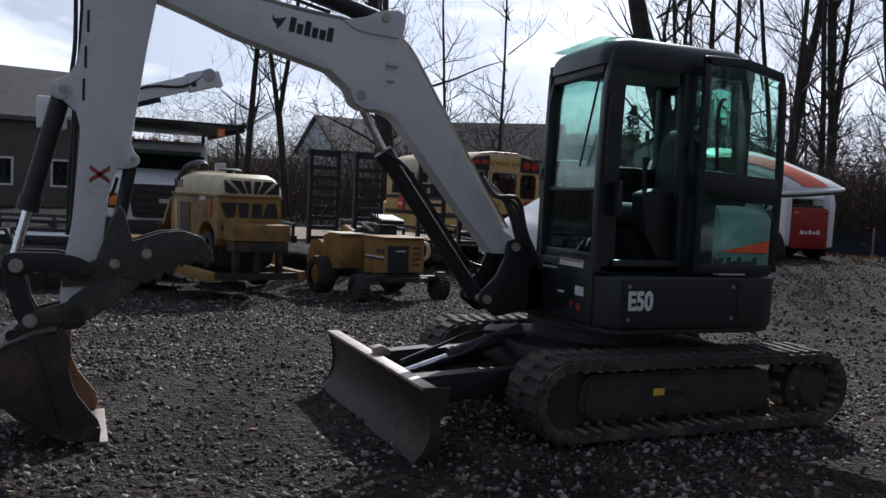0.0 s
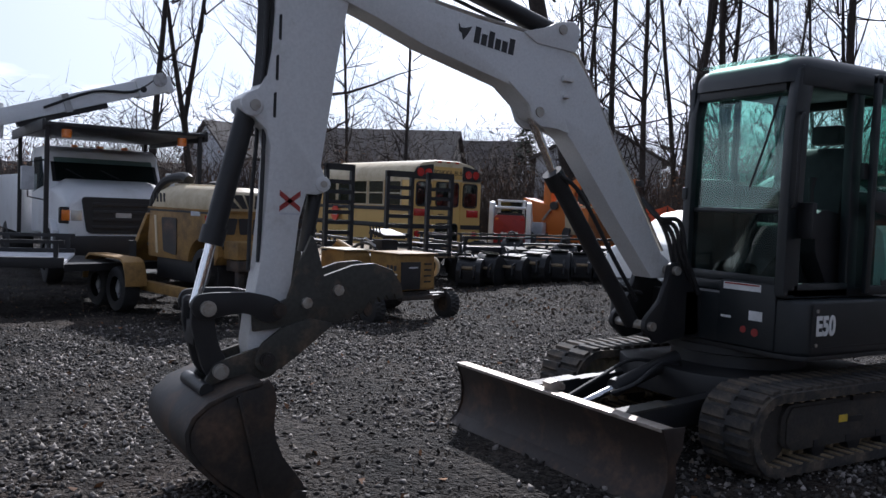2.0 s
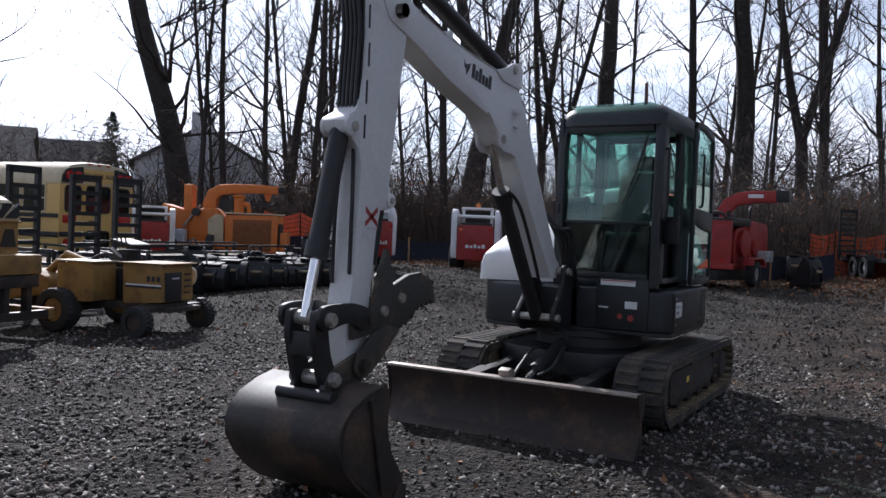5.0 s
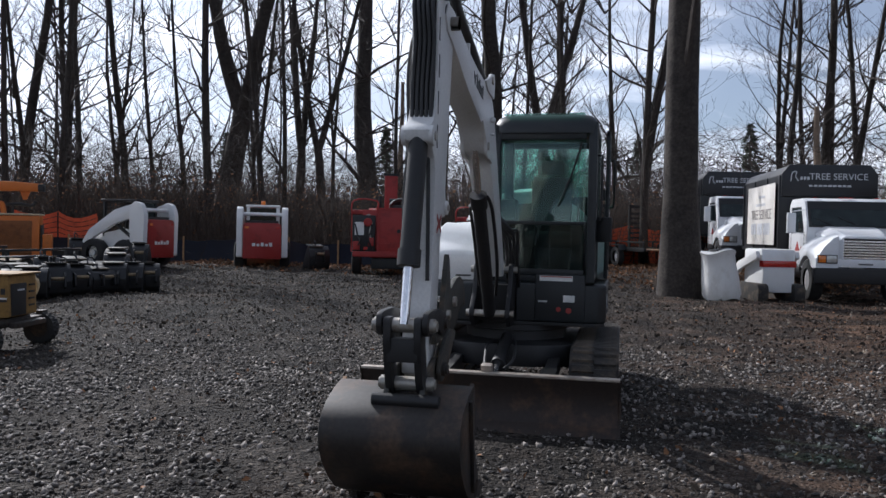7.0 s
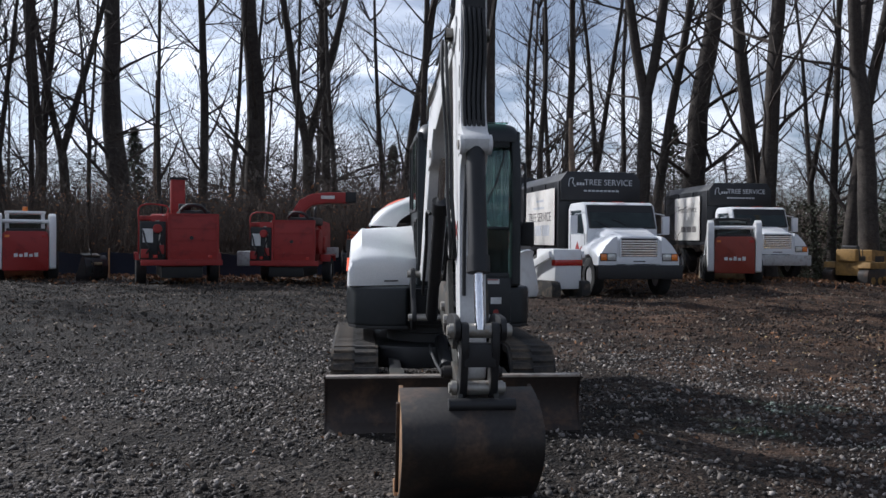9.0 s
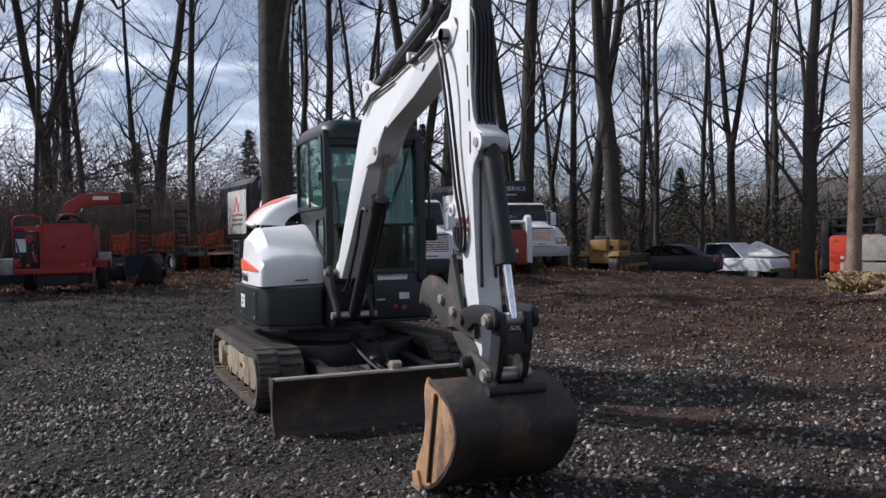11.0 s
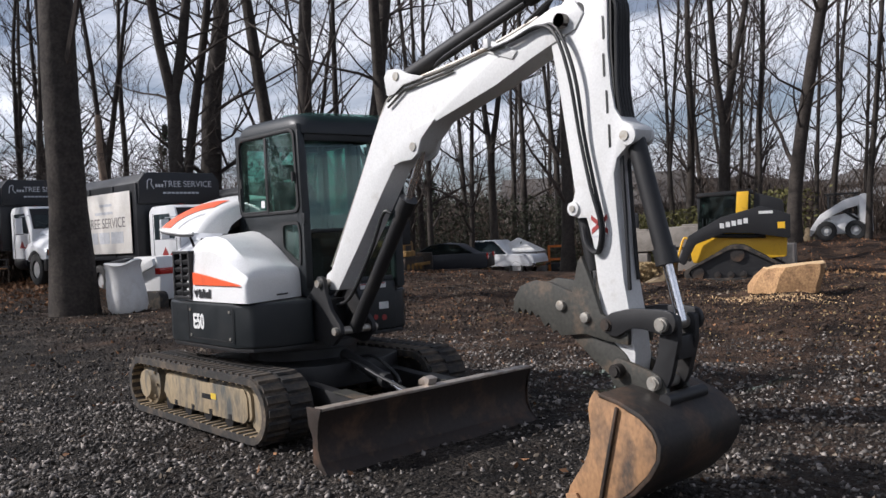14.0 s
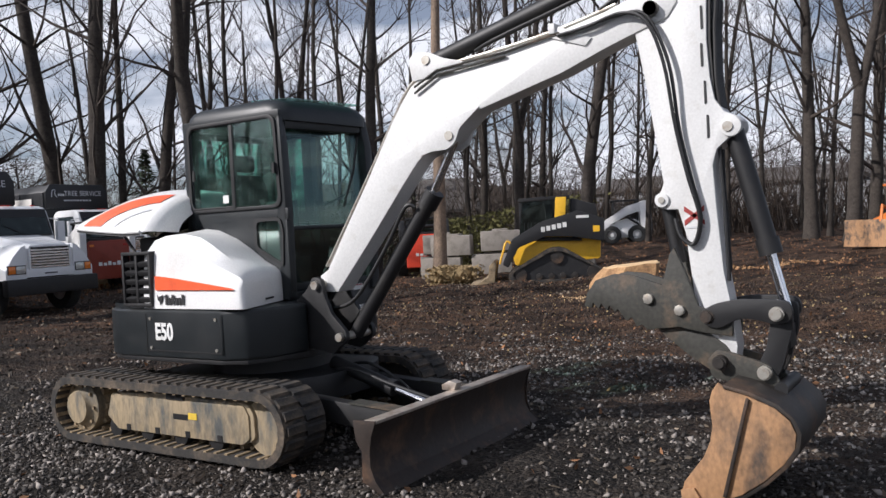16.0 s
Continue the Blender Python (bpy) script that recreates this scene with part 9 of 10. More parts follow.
def dozer_far(m):
    t = thing("orange_blade_loader", m, "orange loader with a rusty wide blade at the wood edge", "loader")
    part("blade", Shape().prism([(1.4, 0.1), (1.3, 0.5), (1.34, 1.0), (1.42, 1.1), (1.46, 1.0), (1.42, 0.5), (1.52, 0.1)], -1.4, 1.4), RUST, t, "rusty wide blade", bevel=0.01)
    part("body", Shape().prism(rounded([(-1.6, 0.5), (-1.6, 1.3), (-0.2, 1.45), (0.9, 1.1), (0.9, 0.5)], 0.08), -0.6, 0.6), ORANGEPAINT, t, "", bevel=0.04)
    for sy in (-1, 1):
        part("push_arm", Shape().box(0.2, 1.4, *sorted((sy * 0.75, sy * 0.9)), 0.4, 0.6), ORANGEPAINT, t)
        part("track", track_loop(Shape(), -1.6, 1.0, 0.0, 0.75, *sorted((sy * 0.6, sy * 1.0)), 0.28), RUBBER, t, "", bevel=0.01)
        part("roof_post", Shape().box(-1.0, -0.9, *sorted((sy * 0.5, sy * 0.6)), 1.3, 2.3).box(0.0, 0.1, *sorted((sy * 0.5, sy * 0.6)), 1.3, 2.3), ORANGEPAINT, t)
    part("roof", Shape().box(-1.1, 0.2, -0.7, 0.7, 2.3, 2.38), ORANGEPAINT, t, bevel=0.02)
    part("lift_ram", Shape().tube([(0.5, 0.2, 1.2), (1.3, 0.2, 1.6), (1.4, 0.2, 1.0)], 0.06, 8), ORANGEPAINT, t)
    return t


dozer_far(on_ground(2.2, 27.3, 235) @ Matrix.Diagonal((0.9, 0.9, 0.9, 1)))

def house(name, m, w, d, h, roof_h, wall, label, chimney=False):
    """A plain house: ridge along x."""
    t = thing(name, m, label, "house", "houses beyond the lot")
    part("wall", Shape().prism([(-d / 2, 0), (-d / 2, h), (0, h + roof_h), (d / 2, h), (d / 2, 0)], -w / 2, w / 2, "x"), wall, t)
    for sy in (-1, 1):
        r = Shape().prism([(0, h + roof_h), (0, h + roof_h + 0.22), (sy * (d / 2 + 0.4), h + 0.0), (sy * (d / 2 + 0.4), h - 0.22)], -w / 2 - 0.35, w / 2 + 0.35, "x")
        part("roof", r, SHINGLE, t, "dark shingle roof slope")
        for k in range(max(2, int(w / 2.6))):
            x = -w / 2 + (k + 0.5) * w / max(2, int(w / 2.6))
            for z in (1.0, 3.7):
                if z + 1.4 < h:
                    win = part("window", window(Shape(), x - 0.5, x + 0.5, z, z + 1.4, sy * d / 2, 0.1, 0.06), DECALW, t, "white framed window")
                    part("pane", Shape().box(x - 0.42, x + 0.42, *sorted((sy * (d / 2 + 0.005), sy * (d / 2 + 0.025))), z + 0.08, z + 1.32), AUTOGLASS, win)
    for sx in (-1, 1):
        for z in (1.0, 3.7):
            if z + 1.4 < h:
                for y in (-d / 4, d / 4):
                    win = part("window", Shape().box(*sorted((sx * w / 2, sx * (w / 2 + 0.06))), y - 0.5, y + 0.5, z, z + 1.4), DECALW, t, "white framed window")
                    part("pane", Shape().box(*sorted((sx * (w / 2 + 0.06), sx * (w / 2 + 0.075))), y - 0.42, y + 0.42, z + 0.08, z + 1.32), AUTOGLASS, win)
    if chimney:
        part("chimney", Shape().box(w / 2, w / 2 + 0.9, -0.7, 0.7, 0, h + roof_h + 0.9), BRICK if chimney == "brick" else SIDING, t, bevel=0.03)
    return t


house("house", on_ground(7.6, -45.3, 10), 8, 8, 4.4, 2.6, BROWNSIDING, "brown two-storey house beyond the lot", "brick")
house("house", on_ground(-22.44, -70.51, 8), 13, 9, 5.0, 3.0, SIDING, "tan house with a dark roof behind the trees", False)
house("house", on_ground(-28.72, -59.62, 138), 11, 9, 4.6, 3.0, TANSIDING, "low tan house with a dark roof", False)
house("house", on_ground(-35.22, -41.16, 48), 9, 8, 4.9, 2.3, SIDING, "pale grey gabled house among the trees", "siding")
house("house", on_ground(-39.68, -62.84, 132), 9, 8, 4.4, 3.2, SIDING, "pale grey house behind the bus", False)
house("warehouse", on_ground(-8.82, 82, 4), 40, 14, 4.2, 1.2, GREYMETAL, "long low pale building far behind the trees", False)


def canopy_tent(m):
    t = thing("canopy_tent", m, "grey-white peaked canopy tent on the far lot", "tent")
    part("canopy", Shape().loft([[(-1.9, -1.9, 1.7), (1.9, -1.9, 1.7), (1.9, 1.9, 1.7), (-1.9, 1.9, 1.7)], [(-0.1, -0.1, 2.7), (0.1, -0.1, 2.7), (0.1, 0.1, 2.7), (-0.1, 0.1, 2.7)]]), POLY, t, "grey-white peaked fabric")
    pieces("tent_side", Shape().box(-1.9, 1.9, 1.86, 1.9, 0.1, 1.7).box(-1.9, -1.86, -1.9, 1.86, 0.1, 1.7), POLY, t)
    for x in (-1.85, 1.85):
        for y in (-1.85, 1.85):
            part("tent_pole", Shape().cyl((x, y, 0), (x, y, 1.72), 0.03, 8), RIM, t)
    return t


canopy_tent(on_ground(-23.78, 27.81, 30) @ Matrix.Diagonal((0.62, 0.62, 0.7, 1)))
house("house", on_ground(-37.02, 50.86, 40), 14, 8, 3.2, 2.4, TANSIDING, "low tan house with a brown roof beyond the far lot", False)


def distant_ridge():
    """A low wooded rise far off, all round the lot."""
    rings = []
    for k in range(121):
        a = 2 * math.pi * k / 120
        r0, r1 = 135.0, 170.0
        h = 7.0 + 3.5 * noise.noise((3 * math.cos(a), 3 * math.sin(a), 1.0)) + 2.0 * noise.noise((14 * math.cos(a), 14 * math.sin(a), 5.0))
        rings.append([(r0 * math.cos(a), r0 * math.sin(a), -0.5), (145 * math.cos(a), 145 * math.sin(a), h * 0.7), (r1 * math.cos(a), r1 * math.sin(a), h)])
    me = Shape().loft(rings, closed=False).mesh("distant_ridge", FARWOOD)
    tagged(new("distant_ridge", me), "low brown wooded rise far behind the lot", "backdrop", kind="structure")


distant_ridge()


# ---- bare winter trees ----
def grow(seed, height, r0, kind):
    """Trunk and crown of a bare tree with its base at the origin."""
    rng = random.Random(seed)
    trunk, crown = Shape(), Shape()

    def limb(p, d, length, r, level):
        n = 5 if level < 2 else 3
        pts, rs = [p.copy()], [r]
        q, e = p.copy(), d.copy()
        for i in range(n):
            e = (e + Vector((rng.uniform(-1, 1), rng.uniform(-1, 1), rng.uniform(-0.5, 0.9))) * (0.30 if level else 0.22)).normalized()
            q = q + e * (length / n)
            pts.append(q.copy())
            rs.append(max(0.006, r * (1 - 0.85 * (i + 1) / n)))
        crown.tube(pts, rs, (6, 4, 3, 3)[level], False)
        if level < 3:
            for k in range((4, 3, 3)[level]):
                i = rng.randint(1, n)
                base = pts[i]
                side = Vector((rng.uniform(-1, 1), rng.uniform(-1, 1), rng.uniform(-0.2, 0.9)))
                dd = (pts[i] - pts[i - 1]).normalized() * 0.7 + side.normalized() * 0.8
                limb(base, dd.normalized(), length * rng.uniform(0.35, 0.6), max(0.006, rs[i] * 0.75), level + 1)

    stems = [(Vector((0, 0, 0)), Vector((0, 0, 1)), height, r0)]
    if kind == "fork":
        hf = height * rng.uniform(0.28, 0.36)
        a = rng.uniform(0, 6.28)
        lean = Vector((math.cos(a), math.sin(a), 0))
        stems = [(Vector((0, 0, 0)), Vector((0, 0, 1)), hf, r0)]
        for sgn in (-1, 1):
            stems.append((None, (Vector((0, 0, 1)) + lean * sgn * rng.uniform(0.16, 0.30)).normalized(), height - hf, r0 * 0.66))
    for si, (p, d, L, r) in enumerate(stems):
        n = 14
        pts, rs = [], []
        q, e = (fork if p is None else p).copy(), d.copy()
        flare = si == 0
        for i in range(n + 1):
            u = i / n
            pts.append(q.copy())
            taper = 1 - (0.62 if not (kind == "fork" and si == 0) else 0.22) * u
            rs.append(r * taper * (1 + (0.35 * max(0, 1 - q.z / 0.9) ** 2 if flare else 0)))
            e = (e + Vector((rng.uniform(-1, 1), rng.uniform(-1, 1), 0)) * 0.045 + (Vector((0, 0, 1)) - e) * 0.05).normalized()
            q = q + e * (L / n)
        if si == 0:
            fork = pts[-1] - Vector((0, 0, 0.2))
        trunk.tube(pts, rs, 12, True)
        if kind == "snag":
            continue
        first = 0.18 if len(stems) == 1 else 0.04
        if kind == "fork" and si == 0:
            continue
        count = 14 if len(stems) == 1 else 9
        for k in range(count):
            u = first + (0.72 - first) * (k + rng.random()) / count
            i = min(n - 1, int(u * n))
            a = rng.uniform(0, 6.28)
            dd = Vector((math.cos(a), math.sin(a), rng.uniform(0.2, 1.7))).normalized()
            limb(pts[i], dd, height * rng.uniform(0.13, 0.28), rs[i] * rng.uniform(0.22, 0.42), 0 if k % 2 else 1)
        for k in range(4):
            limb(pts[-3], Vector((rng.uniform(-1, 1), rng.uniform(-1, 1), 0.8)).normalized(), height * 0.16, rs[-3] * 0.5, 1)
        for k in range(3):
            limb(pts[-1], (Vector((rng.uniform(-0.5, 0.5), rng.uniform(-0.5, 0.5), 1))).normalized(), height * 0.2, rs[-1] * 0.8, 1)
    return trunk, crown


TREE_LABEL = "tall bare grey-barked tree at the wood edge"
protos = []
for i, (kind, h, bark) in enumerate((("straight", 21, GREYBARK), ("straight", 24, GREYBARK), ("fork", 22, GREYBARK), ("straight", 19, GREYBARK), ("fork", 20, GREYBARK), ("straight", 22, GREYBARK), ("snag", 9, PALEBARK))):
    tr, cr = grow(40 + i, h, 0.30, kind)
    protos.append((tr.mesh("trunk", bark), cr.mesh("crown", TWIG) if cr.f else None))


def plant(x, y, r, k, spin, label=TREE_LABEL, squat=1.0):
    """A tree of a given trunk radius; trunks lean a little with the slope of the lot."""
    s = r / 0.30
    m = pose(x, y, ground_z(x, y) - 0.1, 0, 2.6, 0) @ pose(0, 0, 0, 0, 0, spin)
    t = thing("tree", m, label, "tree", "bare trees")
    tm, cm = protos[k]
    hs = max(0.75, min(1.15, 0.55 + 0.45 * s)) * squat
    for nm, me in (("trunk", tm), ("crown", cm)):
        if me:
            part(nm, me, TWIG, t).matrix_basis = Matrix.Diagonal((s, s, hs, 1)) if nm == "trunk" else Matrix.Diagonal((s ** 0.5, s ** 0.5, hs, 1))
    return t


TREES_A = [(0.3, 36.98, 0.25), (-0.12, 33.09, 0.28), (-1.92, 34.59, 0.27), (-8.84, 46, 0.21), (-10.53, 30.29, 0.28), (-18.64, 42.28, 0.21), (-14.93, 32.38, 0.25), (-19.53, 36.68, 0.22), (-28.23, 36.07, 0.21), (-18.62, 25.48, 0.28), (-29.83, 34.77, 0.21), (-34.84, 38.76, 0.2), (-37.89, 37.41, 0.19), (-20.27, 17.24, 0.33), (-26.07, 19.86, 0.27), (-33.36, 23.37, 0.22), (-37.66, 24.98, 0.21), (-23.37, 14.96, 0.32)]
TREES_B = [(-28.18, 11.59, 0.33), (-31.47, 13.3, 0.25), (-45.16, 16.16, 0.2), (-37.96, 12.74, 0.22), (-45.56, 12.77, 0.2), (-25.4, 27.61, 0.22), (3.6, 40, 0.26), (7.5, 34.5, 0.25)]
# trunk, limb form: the wood behind the parked machines
TREES_C = [(-13.5, -44.7, 0.28, 0), (-9.6, -31.1, 0.35, 3), (-28.8, -35.2, 0.78, 3), (-32.9, -31.2, 0.31, 5), (-34.2, -29.4, 0.26, 4), (-34.2, -29.2, 0.22, 0), (-35.9, -26.5, 0.24, 3), (-38.6, -22, 0.72, 2), (-40.5, -18.1, 0.29, 4), (-41, -16.6, 0.29, 4), (-41.8, -14.2, 0.65, 5), (-42.4, -12.4, 0.24, 6), (-43, -9.9, 0.29, 1), (-43.4, -7.1, 0.62, 1), (-43.7, -3.6, 0.38, 4), (-43.8, -2.6, 0.31, 0), (-36.8, 0.7, 0.15, 3), (-25.8, 1.8, 0.16, 1), (-43.8, 1.9, 0.34, 5), (-43, 9.3, 0.21, 4), (-38.9, 9.2, 0.19, 0), (-42.6, 10.9, 0.17, 3), (-42.4, 11.7, 0.28, 1), (-36.4, 16.9, 0.64, 0), (-30.4, 18, 0.38, 5)]
rng = random.Random(11)
for i, (x, y, r) in enumerate(TREES_A + TREES_B):
    plant(x, y, r * 1.08, (0, 4, 3, 2, 5, 0, 4, 1, 2, 5)[i % 10], rng.uniform(0, 360))
for x, y, r, k in TREES_C:
    plant(x, y, r * 1.05, k, rng.uniform(0, 360), squat=1.25 if k == 6 else 1.0)
plant(-13.1, 2.36, 0.42, 1, 40, "very thick dark grey tree trunk standing in the yard", 1.25)
plant(-11.62, 20.09, 0.24, 6, 80, "bare pale trunk stripped of bark, standing by the bale", 1.9)
plant(-27.58, 8.49, 0.24, 6, 200, "broken grey snag without branches among the trees", 0.8)
# thinner trees that fill the wood between
placed = [t[:2] for t in TREES_A + TREES_B + TREES_C] + [(-13.1, 2.36), (-11.62, 20.09)]
count = 0
while count < 76:
    a = rng.uniform(radians(84), radians(276))
    d = rng.uniform(36, 66)
    x, y = 6 + d * math.cos(a), d * math.sin(a)
    if any(math.hypot(x - p, y - q) < 1.6 for p, q in placed) or (-18 < x < 16 and y < -36) or (-42 < x < -24 and y < -34) or radians(146) < a < radians(181):
        continue
    placed.append((x, y))
    plant(x, y, rng.uniform(0.10, 0.22), rng.randint(0, 5), rng.uniform(0, 360), "slender bare tree deep in the wood")
    count += 1


def twig_field(name, label, category, spots, material, seed, count, low, high, spread, thick):
    """Fine upright twigs as one mesh of thin three-sided rods."""
    r = np.random.default_rng(seed)
    idx = r.integers(0, len(spots), count)
    sp = np.array(spots)[idx]
    p = sp + r.normal(size=(count, 2)) * spread
    z = np.array([ground_z(a, b) for a, b in p])
    h = r.uniform(low, high, count) * r.uniform(0.5, 1.0, count)
    base = np.stack([p[:, 0], p[:, 1], z], 1)
    tilt = r.normal(size=(count, 2)) * 0.38
    mid = base + np.stack([tilt[:, 0] * h * 0.5, tilt[:, 1] * h * 0.5, h * 0.55], 1)
    bend = r.normal(size=(count, 2)) * 0.3
    top = mid + np.stack([(tilt[:, 0] + bend[:, 0]) * h * 0.5, (tilt[:, 1] + bend[:, 1]) * h * 0.5, h * 0.45], 1)
    w = thick * r.uniform(0.5, 1.3, count)
    vs = np.zeros((count, 7, 3))
    for k in range(3):
        a = 2 * math.pi * k / 3
        off = np.stack([np.cos(a) * w, np.sin(a) * w, np.zeros(count)], 1)
        vs[:, k], vs[:, 3 + k] = base + off, mid + off * 0.7
    vs[:, 6] = top
    tri = np.array([(0, 1, 4), (0, 4, 3), (1, 2, 5), (1, 5, 4), (2, 0, 3), (2, 3, 5), (3, 4, 6), (4, 5, 6), (5, 3, 6)])
    faces = (tri[None] + np.arange(count)[:, None, None] * 7).reshape(-1, 3)
    me = bpy.data.meshes.new(name)
    me.vertices.add(count * 7)
    me.vertices.foreach_set("co", vs.reshape(-1))
    me.loops.add(faces.size)
    me.loops.foreach_set("vertex_index", faces.reshape(-1))
    me.polygons.add(len(faces))
    me.polygons.foreach_set("loop_start", np.arange(0, faces.size, 3))
    me.update(calc_edges=True)
    me.materials.append(material)
    return tagged(new(name, me), label, category, kind="stuff")


def leaf_field(name, label, category, spots, material, seed, count, low, high, spread, size, zpow=1.0):
    """Loose leaves or needles as one mesh of bent triangles."""
    r = np.random.default_rng(seed)
    idx = r.integers(0, len(spots), count)
    sp = np.array(spots)[idx]
    p = sp[:, :2] + r.normal(size=(count, 2)) * spread
    z = np.array([ground_z(a, b) for a, b in p]) + low + (high - low) * r.random(count) ** zpow
    c = np.stack([p[:, 0], p[:, 1], z], 1)
    u = r.normal(size=(count, 3))
    u /= np.linalg.norm(u, axis=1)[:, None]
    v = np.cross(u, r.normal(size=(count, 3)))
    v /= np.linalg.norm(v, axis=1)[:, None]
    s = (size * r.uniform(0.5, 1.5, count))[:, None]
    vs = np.stack([c - u * s, c + v * s * 0.5, c + u * s, c - v * s * 0.5 + np.cross(u, v) * s * 0.4], 1)
    tri = np.array([(0, 1, 2), (0, 2, 3)])
    faces = (tri[None] + np.arange(count)[:, None, None] * 4).reshape(-1, 3)
    me = bpy.data.meshes.new(name)
    me.vertices.add(count * 4)
    me.vertices.foreach_set("co", vs.reshape(-1))
    me.loops.add(faces.size)
    me.loops.foreach_set("vertex_index", faces.reshape(-1))
    me.polygons.add(len(faces))
    me.polygons.foreach_set("loop_start", np.arange(0, faces.size, 3))
    me.update(calc_edges=True)
    me.materials.append(material)
    return tagged(new(name, me), label, category, kind="stuff")


# brush along the wood edge, from the houses round to the far lot
edge = []
for k in range(260):
    a = radians(rng.uniform(160, 262))
    d = rng.uniform(33, 50)
    x, y = 6 + d * math.cos(a), d * math.sin(a)
    if (x < -20 or y < -26) and (a < radians(218) or k % 3 == 0):
        edge.append((x, y))
twig_field("brush", "tangled brown brush along the wood edge", "brush", edge, BRUSH, 5, 33000, 1.0, 5.2, 1.6, 0.016)
leaf_field("dry_leaves", "rust-brown dry leaves clinging to the brush", "dry leaves", edge, DEADLEAF, 6, 17000, 0.1, 3.6, 1.5, 0.065, 1.6)
far = []
for k in range(330):
    a = radians(rng.uniform(70, 285))
    d = rng.uniform(60, 120)
    far.append((6 + d * math.cos(a), d * math.sin(a)))
twig_field("far_wood", "grey-brown far bare wood behind the lot", "woods", far, TWIG, 9, 22000, 3.0, 9.5, 3.0, 0.05)
deep = []
for k in range(300):
    a = radians(rng.uniform(84, 270))
    if a < radians(156) and k % 3:
        continue
    d = rng.uniform(50, 95)
    if a > radians(218) and k % 3:
        continue
    deep.append((6 + d * math.cos(a), d * math.sin(a)))
twig_field("undergrowth", "grey-brown undergrowth deep in the wood", "undergrowth", deep, BRUSH, 13, 29500, 1.5, 8.0, 3.0, 0.04)


def tangle(name, label, spots, material, seed, count, low, high, spread, long, thick):
    """Fine branch ends at all heights between the trunks: one mesh of thin pointed rods."""
    r = np.random.default_rng(seed)
    sp = np.array(spots)[r.integers(0, len(spots), count)]
    p = sp + r.normal(size=(count, 2)) * spread
    z = low + (high - low) * r.random(count) ** 1.3
    base = np.stack([p[:, 0], p[:, 1], z], 1)
    d = r.normal(size=(count, 3)) * (1.0, 1.0, 0.6) + (0, 0, 0.5)
    d /= np.linalg.norm(d, axis=1)[:, None]
    u = np.cross(d, r.normal(size=(count, 3)))
    u /= np.linalg.norm(u, axis=1)[:, None]
    w = np.cross(d, u)
    th = (thick * r.uniform(0.5, 1.4, count))[:, None]
    tip = base + d * (long * r.uniform(0.4, 1.3, count))[:, None]
    vs = np.stack([base + u * th, base - u * th * 0.5 + w * th * 0.87, base - u * th * 0.5 - w * th * 0.87, tip], 1)
    tri = np.array([(0, 1, 3), (1, 2, 3), (2, 0, 3)])
    faces = (tri[None] + np.arange(count)[:, None, None] * 4).reshape(-1, 3)
    me = bpy.data.meshes.new(name)
    me.vertices.add(count * 4)
    me.vertices.foreach_set("co", vs.reshape(-1))
    me.loops.add(faces.size)
    me.loops.foreach_set("vertex_index", faces.reshape(-1))
    me.polygons.add(len(faces))
    me.polygons.foreach_set("loop_start", np.arange(0, faces.size, 3))
    me.update(calc_edges=True)
    me.materials.append(material)
    return tagged(new(name, me), label, "branches", kind="stuff")


tangle("branch_tangle", "grey-brown tangle of fine bare branches between the trunks", deep + far[::2], TWIG, 17, 68000, 0.3, 8.0, 3.0, 1.9, 0.026)
tangle("branch_tips", "fine bare branch tips at the wood edge", edge, TWIG, 19, 26000, 0.3, 6.0, 2.0, 1.2, 0.010)


def evergreen(x, y, h, r, seed):
    t = thing("evergreen", on_ground(x, y), "dark green conifer among the bare trees", "conifer", "conifers")
    part("trunk", Shape().tube([(0, 0, 0), (0, 0, h * 0.9)], [0.16, 0.03], 8), GREYBARK, t)
    rr = random.Random(seed)
    s = Shape()
    for k in range(1500):
        u = rr.random() ** 0.8
        z = h * (0.12 + 0.88 * u)
        rad = r * (1 - u) ** 0.8 * rr.uniform(0.25, 1.0) * (0.75 + 0.25 * math.sin(z * 5 + seed))
        a = rr.uniform(0, 6.28)
        c = Vector((rad * math.cos(a), rad * math.sin(a), z - rad * 0.25))
        e = Vector((math.cos(a), math.sin(a), rr.uniform(-0.5, 0.2))) * rr.uniform(0.2, 0.42)
        f = Vector((-math.sin(a), math.cos(a), rr.uniform(-0.4, 0.4))) * 0.13
        s.add([c - e * 0.3, c + f, c + e, c - f], [(0, 1, 2), (0, 2, 3)])
    me = bpy.data.meshes.new("needles")
    me.from_pydata(s.v, [], s.f)
    me.materials.append(EVERGREEN)
    part("needles", me, EVERGREEN, t)
    return t


for k, (x, y, h, r) in enumerate(((-52, -16, 9, 2.6), (-58, 10, 10, 3.0), (-60, 2, 9, 2.8), (-50, 38, 9, 3.0), (-47, 42, 7, 2.6), (-57, 24, 11, 3.2), (-40, -56, 10, 3.0), (-55, -30, 9, 2.6))):
    evergreen(x, y, h, r, k)
leaf_field("evergreen_shrubs", "dark evergreen shrubs in the wood beyond the parked cars", "shrub", [(-37.0 + 1.6 * i, 21.5 + 1.35 * i + 2.2 * j) for i in range(0, 9) for j in (0, 1)], BRUSHGREEN, 61, 20000, 0.1, 4.2, 1.6, 0.085, 1.5)
leaf_field("olive_shrubs", "olive green shrubs beyond the concrete blocks", "shrub", [(-20.0, 33.5), (-18.5, 35.0), (-16.6, 36.5), (-21.5, 36.0), (-15.2, 38.0)], OLIVE, 21, 7000, 0.1, 2.8, 0.9, 0.10)


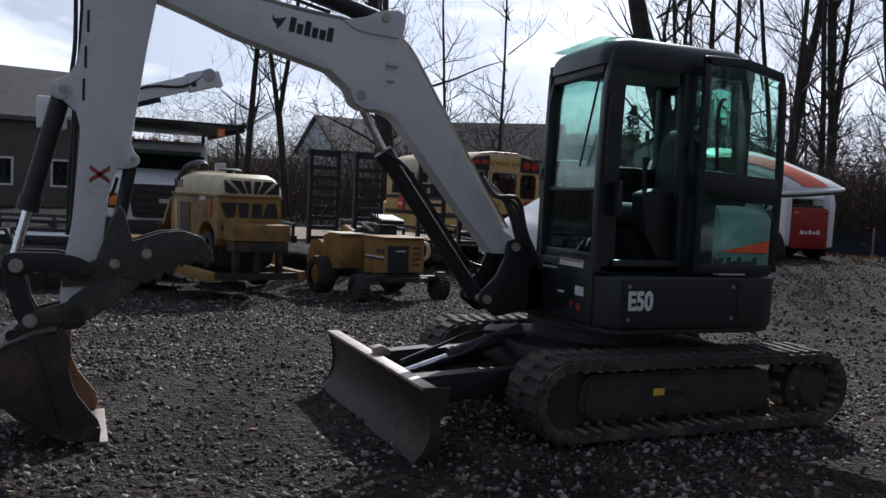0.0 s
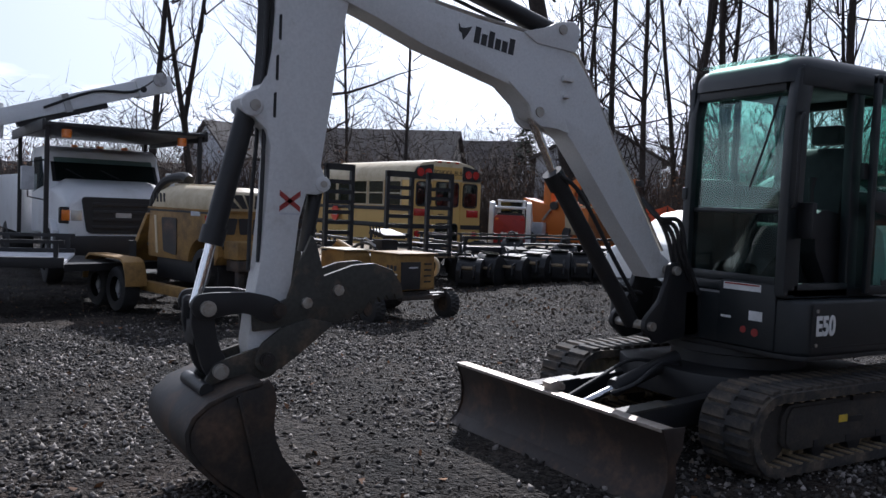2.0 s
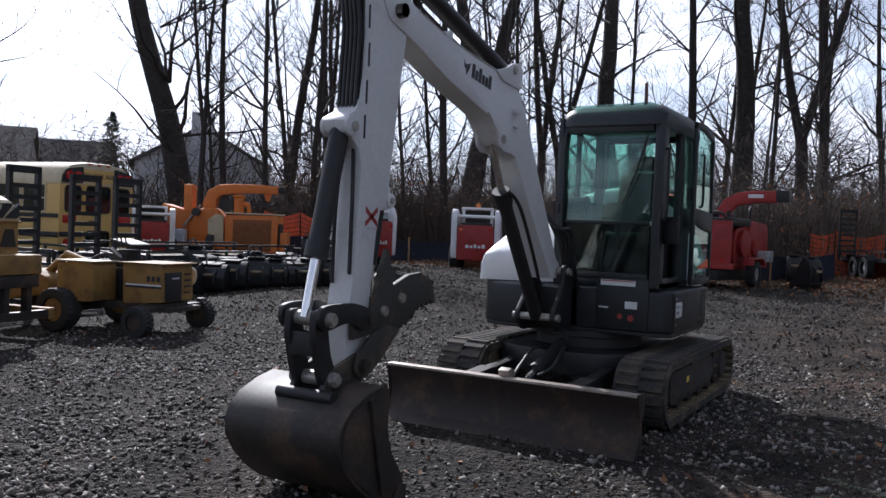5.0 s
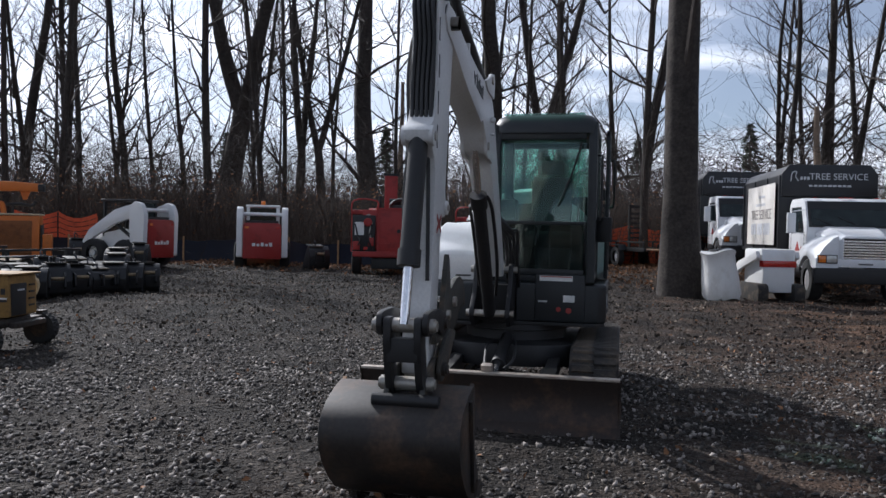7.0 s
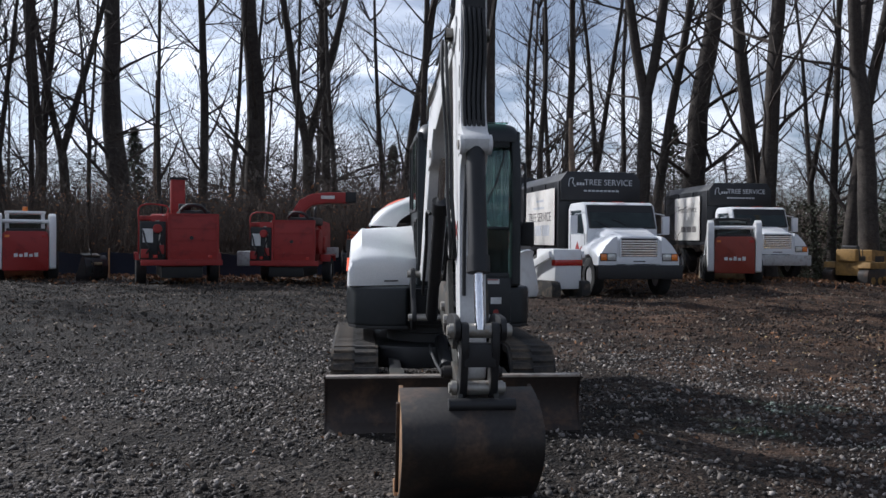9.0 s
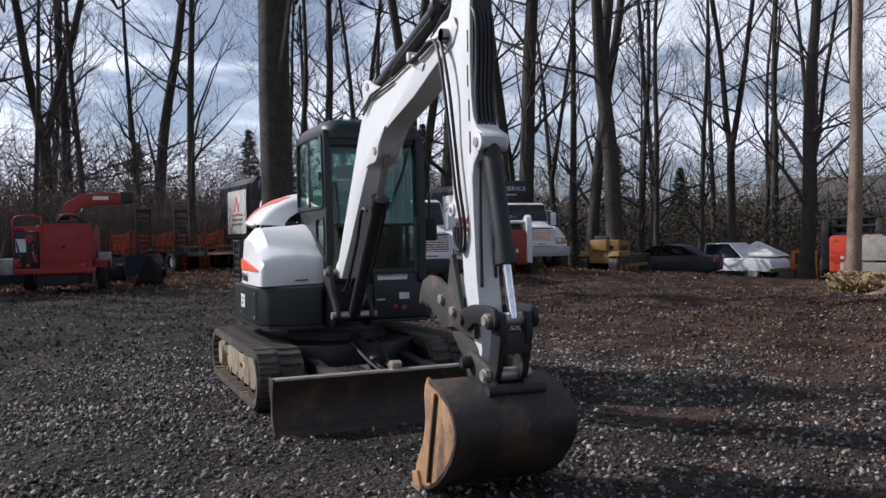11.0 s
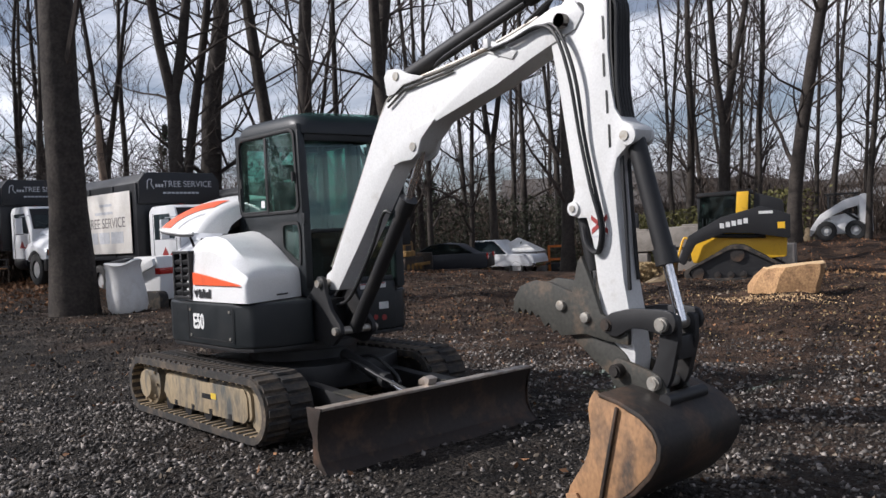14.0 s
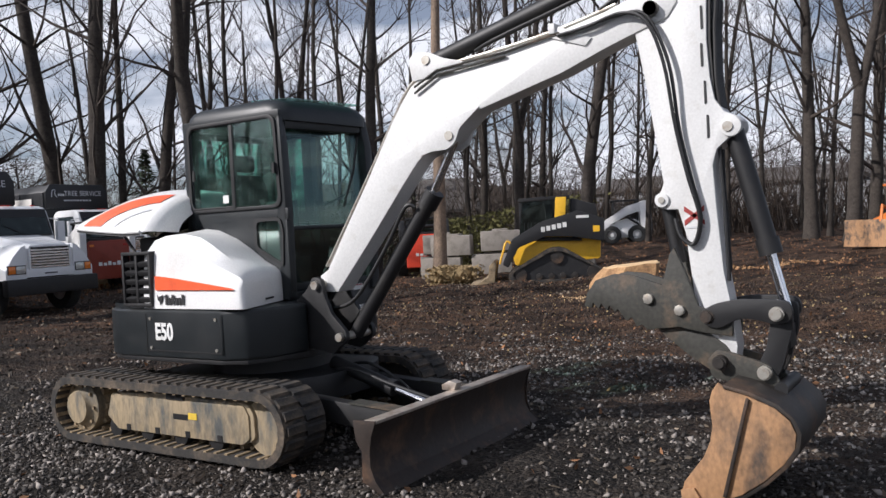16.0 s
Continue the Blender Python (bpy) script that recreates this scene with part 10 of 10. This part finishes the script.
# ---- loose stone and litter, last ----
def gravel_keep(x, y):
    """Denser in the ring that runs round the front of the machine."""
    d = abs(math.hypot(x - 2.5, y) - 3.4)
    soil = min(1.0, max(0.0, (y - 1.0) / 6.0))
    clump = math.sin(2.1 * x + 1.3 * math.sin(1.7 * y)) + math.sin(2.6 * y + 1.1 * math.sin(2.3 * x + 0.7)) + 0.7 * math.sin(5.1 * x - 3.7 * y)
    return max(0.10, 1.0 - d / 4.5) * (1 - 0.86 * soil) * min(1.0, max(0.22, 0.72 + 0.32 * clump))


scatter_stones(230000, -5, 9.0, -7, 8, 0.007, 0.034, "loose_gravel", "loose angular grey crushed stone", 2, STONE, 0.55, gravel_keep)
leaf_field("wood_chips", "pale wood chips and straw bits on dark soil", "wood chips", [(1 + 0.7 * i, 5.5 + 0.9 * j) for i in range(-8, 8) for j in range(0, 12)], HAY, 31, 2600, 0.0, 0.02, 0.9, 0.022)
leaf_field("fallen_leaves", "brown fallen leaves lying on the yard", "fallen leaves", [(-14 + 1.5 * i, -9 + 1.5 * j) for i in range(0, 14) for j in range(0, 16)], DEADLEAF, 33, 1300, 0.0, 0.02, 1.2, 0.028)
leaf_field("leaf_litter", "brown leaf litter at the wood edge", "leaf litter", [(-18 - 1.5 * i, -14 + 1.6 * j) for i in range(0, 8) for j in range(0, 20)], DEADLEAF, 35, 14000, 0.0, 0.06, 1.3, 0.06)
scatter_stones(16000, -9, 9, 2.5, 15, 0.010, 0.055, "soil_clods", "dark brown clods of churned soil", 41, CLOD, 0.55, lambda x, y: min(1.0, max(0.0, (y - 2.0) / 4.0)))
leaf_field("pale_chips", "pale stone and leaf flecks over the yard", "chips", [(-19 + 1.2 * i, -11 + 1.2 * j) for i in range(0, 24) for j in range(0, 12)], CHIP, 43, 24000, 0.0, 0.015, 0.9, 0.022)
leaf_field("leaf_flecks", "brown leaf and bark flecks on churned soil", "leaf flecks", [(-12 + 1.2 * i, 3.0 + 1.2 * j) for i in range(0, 18) for j in range(0, 14)], DEADLEAF, 45, 2800, 0.0, 0.02, 0.9, 0.022)
leaf_field("sawdust", "pale sawdust and chips beside the sawn log", "sawdust", [(-2.4, 11.3), (-1.9, 11.0), (-1.2, 11.2), (-1.5, 10.8), (-0.9, 11.6)], FRESHWOOD, 47, 900, 0.0, 0.03, 0.35, 0.02)
leaf_field("wood_shavings", "tan wood shavings strewn behind the sawn log", "shavings", [(-3.8 + 0.4 * i, 19.4 + 0.3 * i) for i in range(0, 12)], SPLITWOOD, 55, 500, 0.0, 0.05, 0.45, 0.05)
leaf_field("far_chips", "pale leaf and stone flecks across the far yard", "chips", [(-19 + 1.2 * i, -12 + 1.2 * j) for i in range(0, 14) for j in range(0, 26)], CHIP, 49, 12000, 0.0, 0.02, 1.0, 0.036)
leaf_field("bank_litter", "brown leaf litter on the bank by the far trees", "leaf litter", [(-14 + 1.6 * i, 17 + 1.5 * j) for i in range(0, 15) for j in range(0, 13)], DEADLEAF, 51, 4500, 0.0, 0.04, 1.2, 0.04)
leaf_field("loose_straw", "loose straw sticking out of the bale", "straw", [(-10.3 + 0.1 * i, 18.9 + 0.07 * i) for i in range(-5, 6)], HAY, 53, 1800, 0.0, 0.60, 0.20, 0.07)
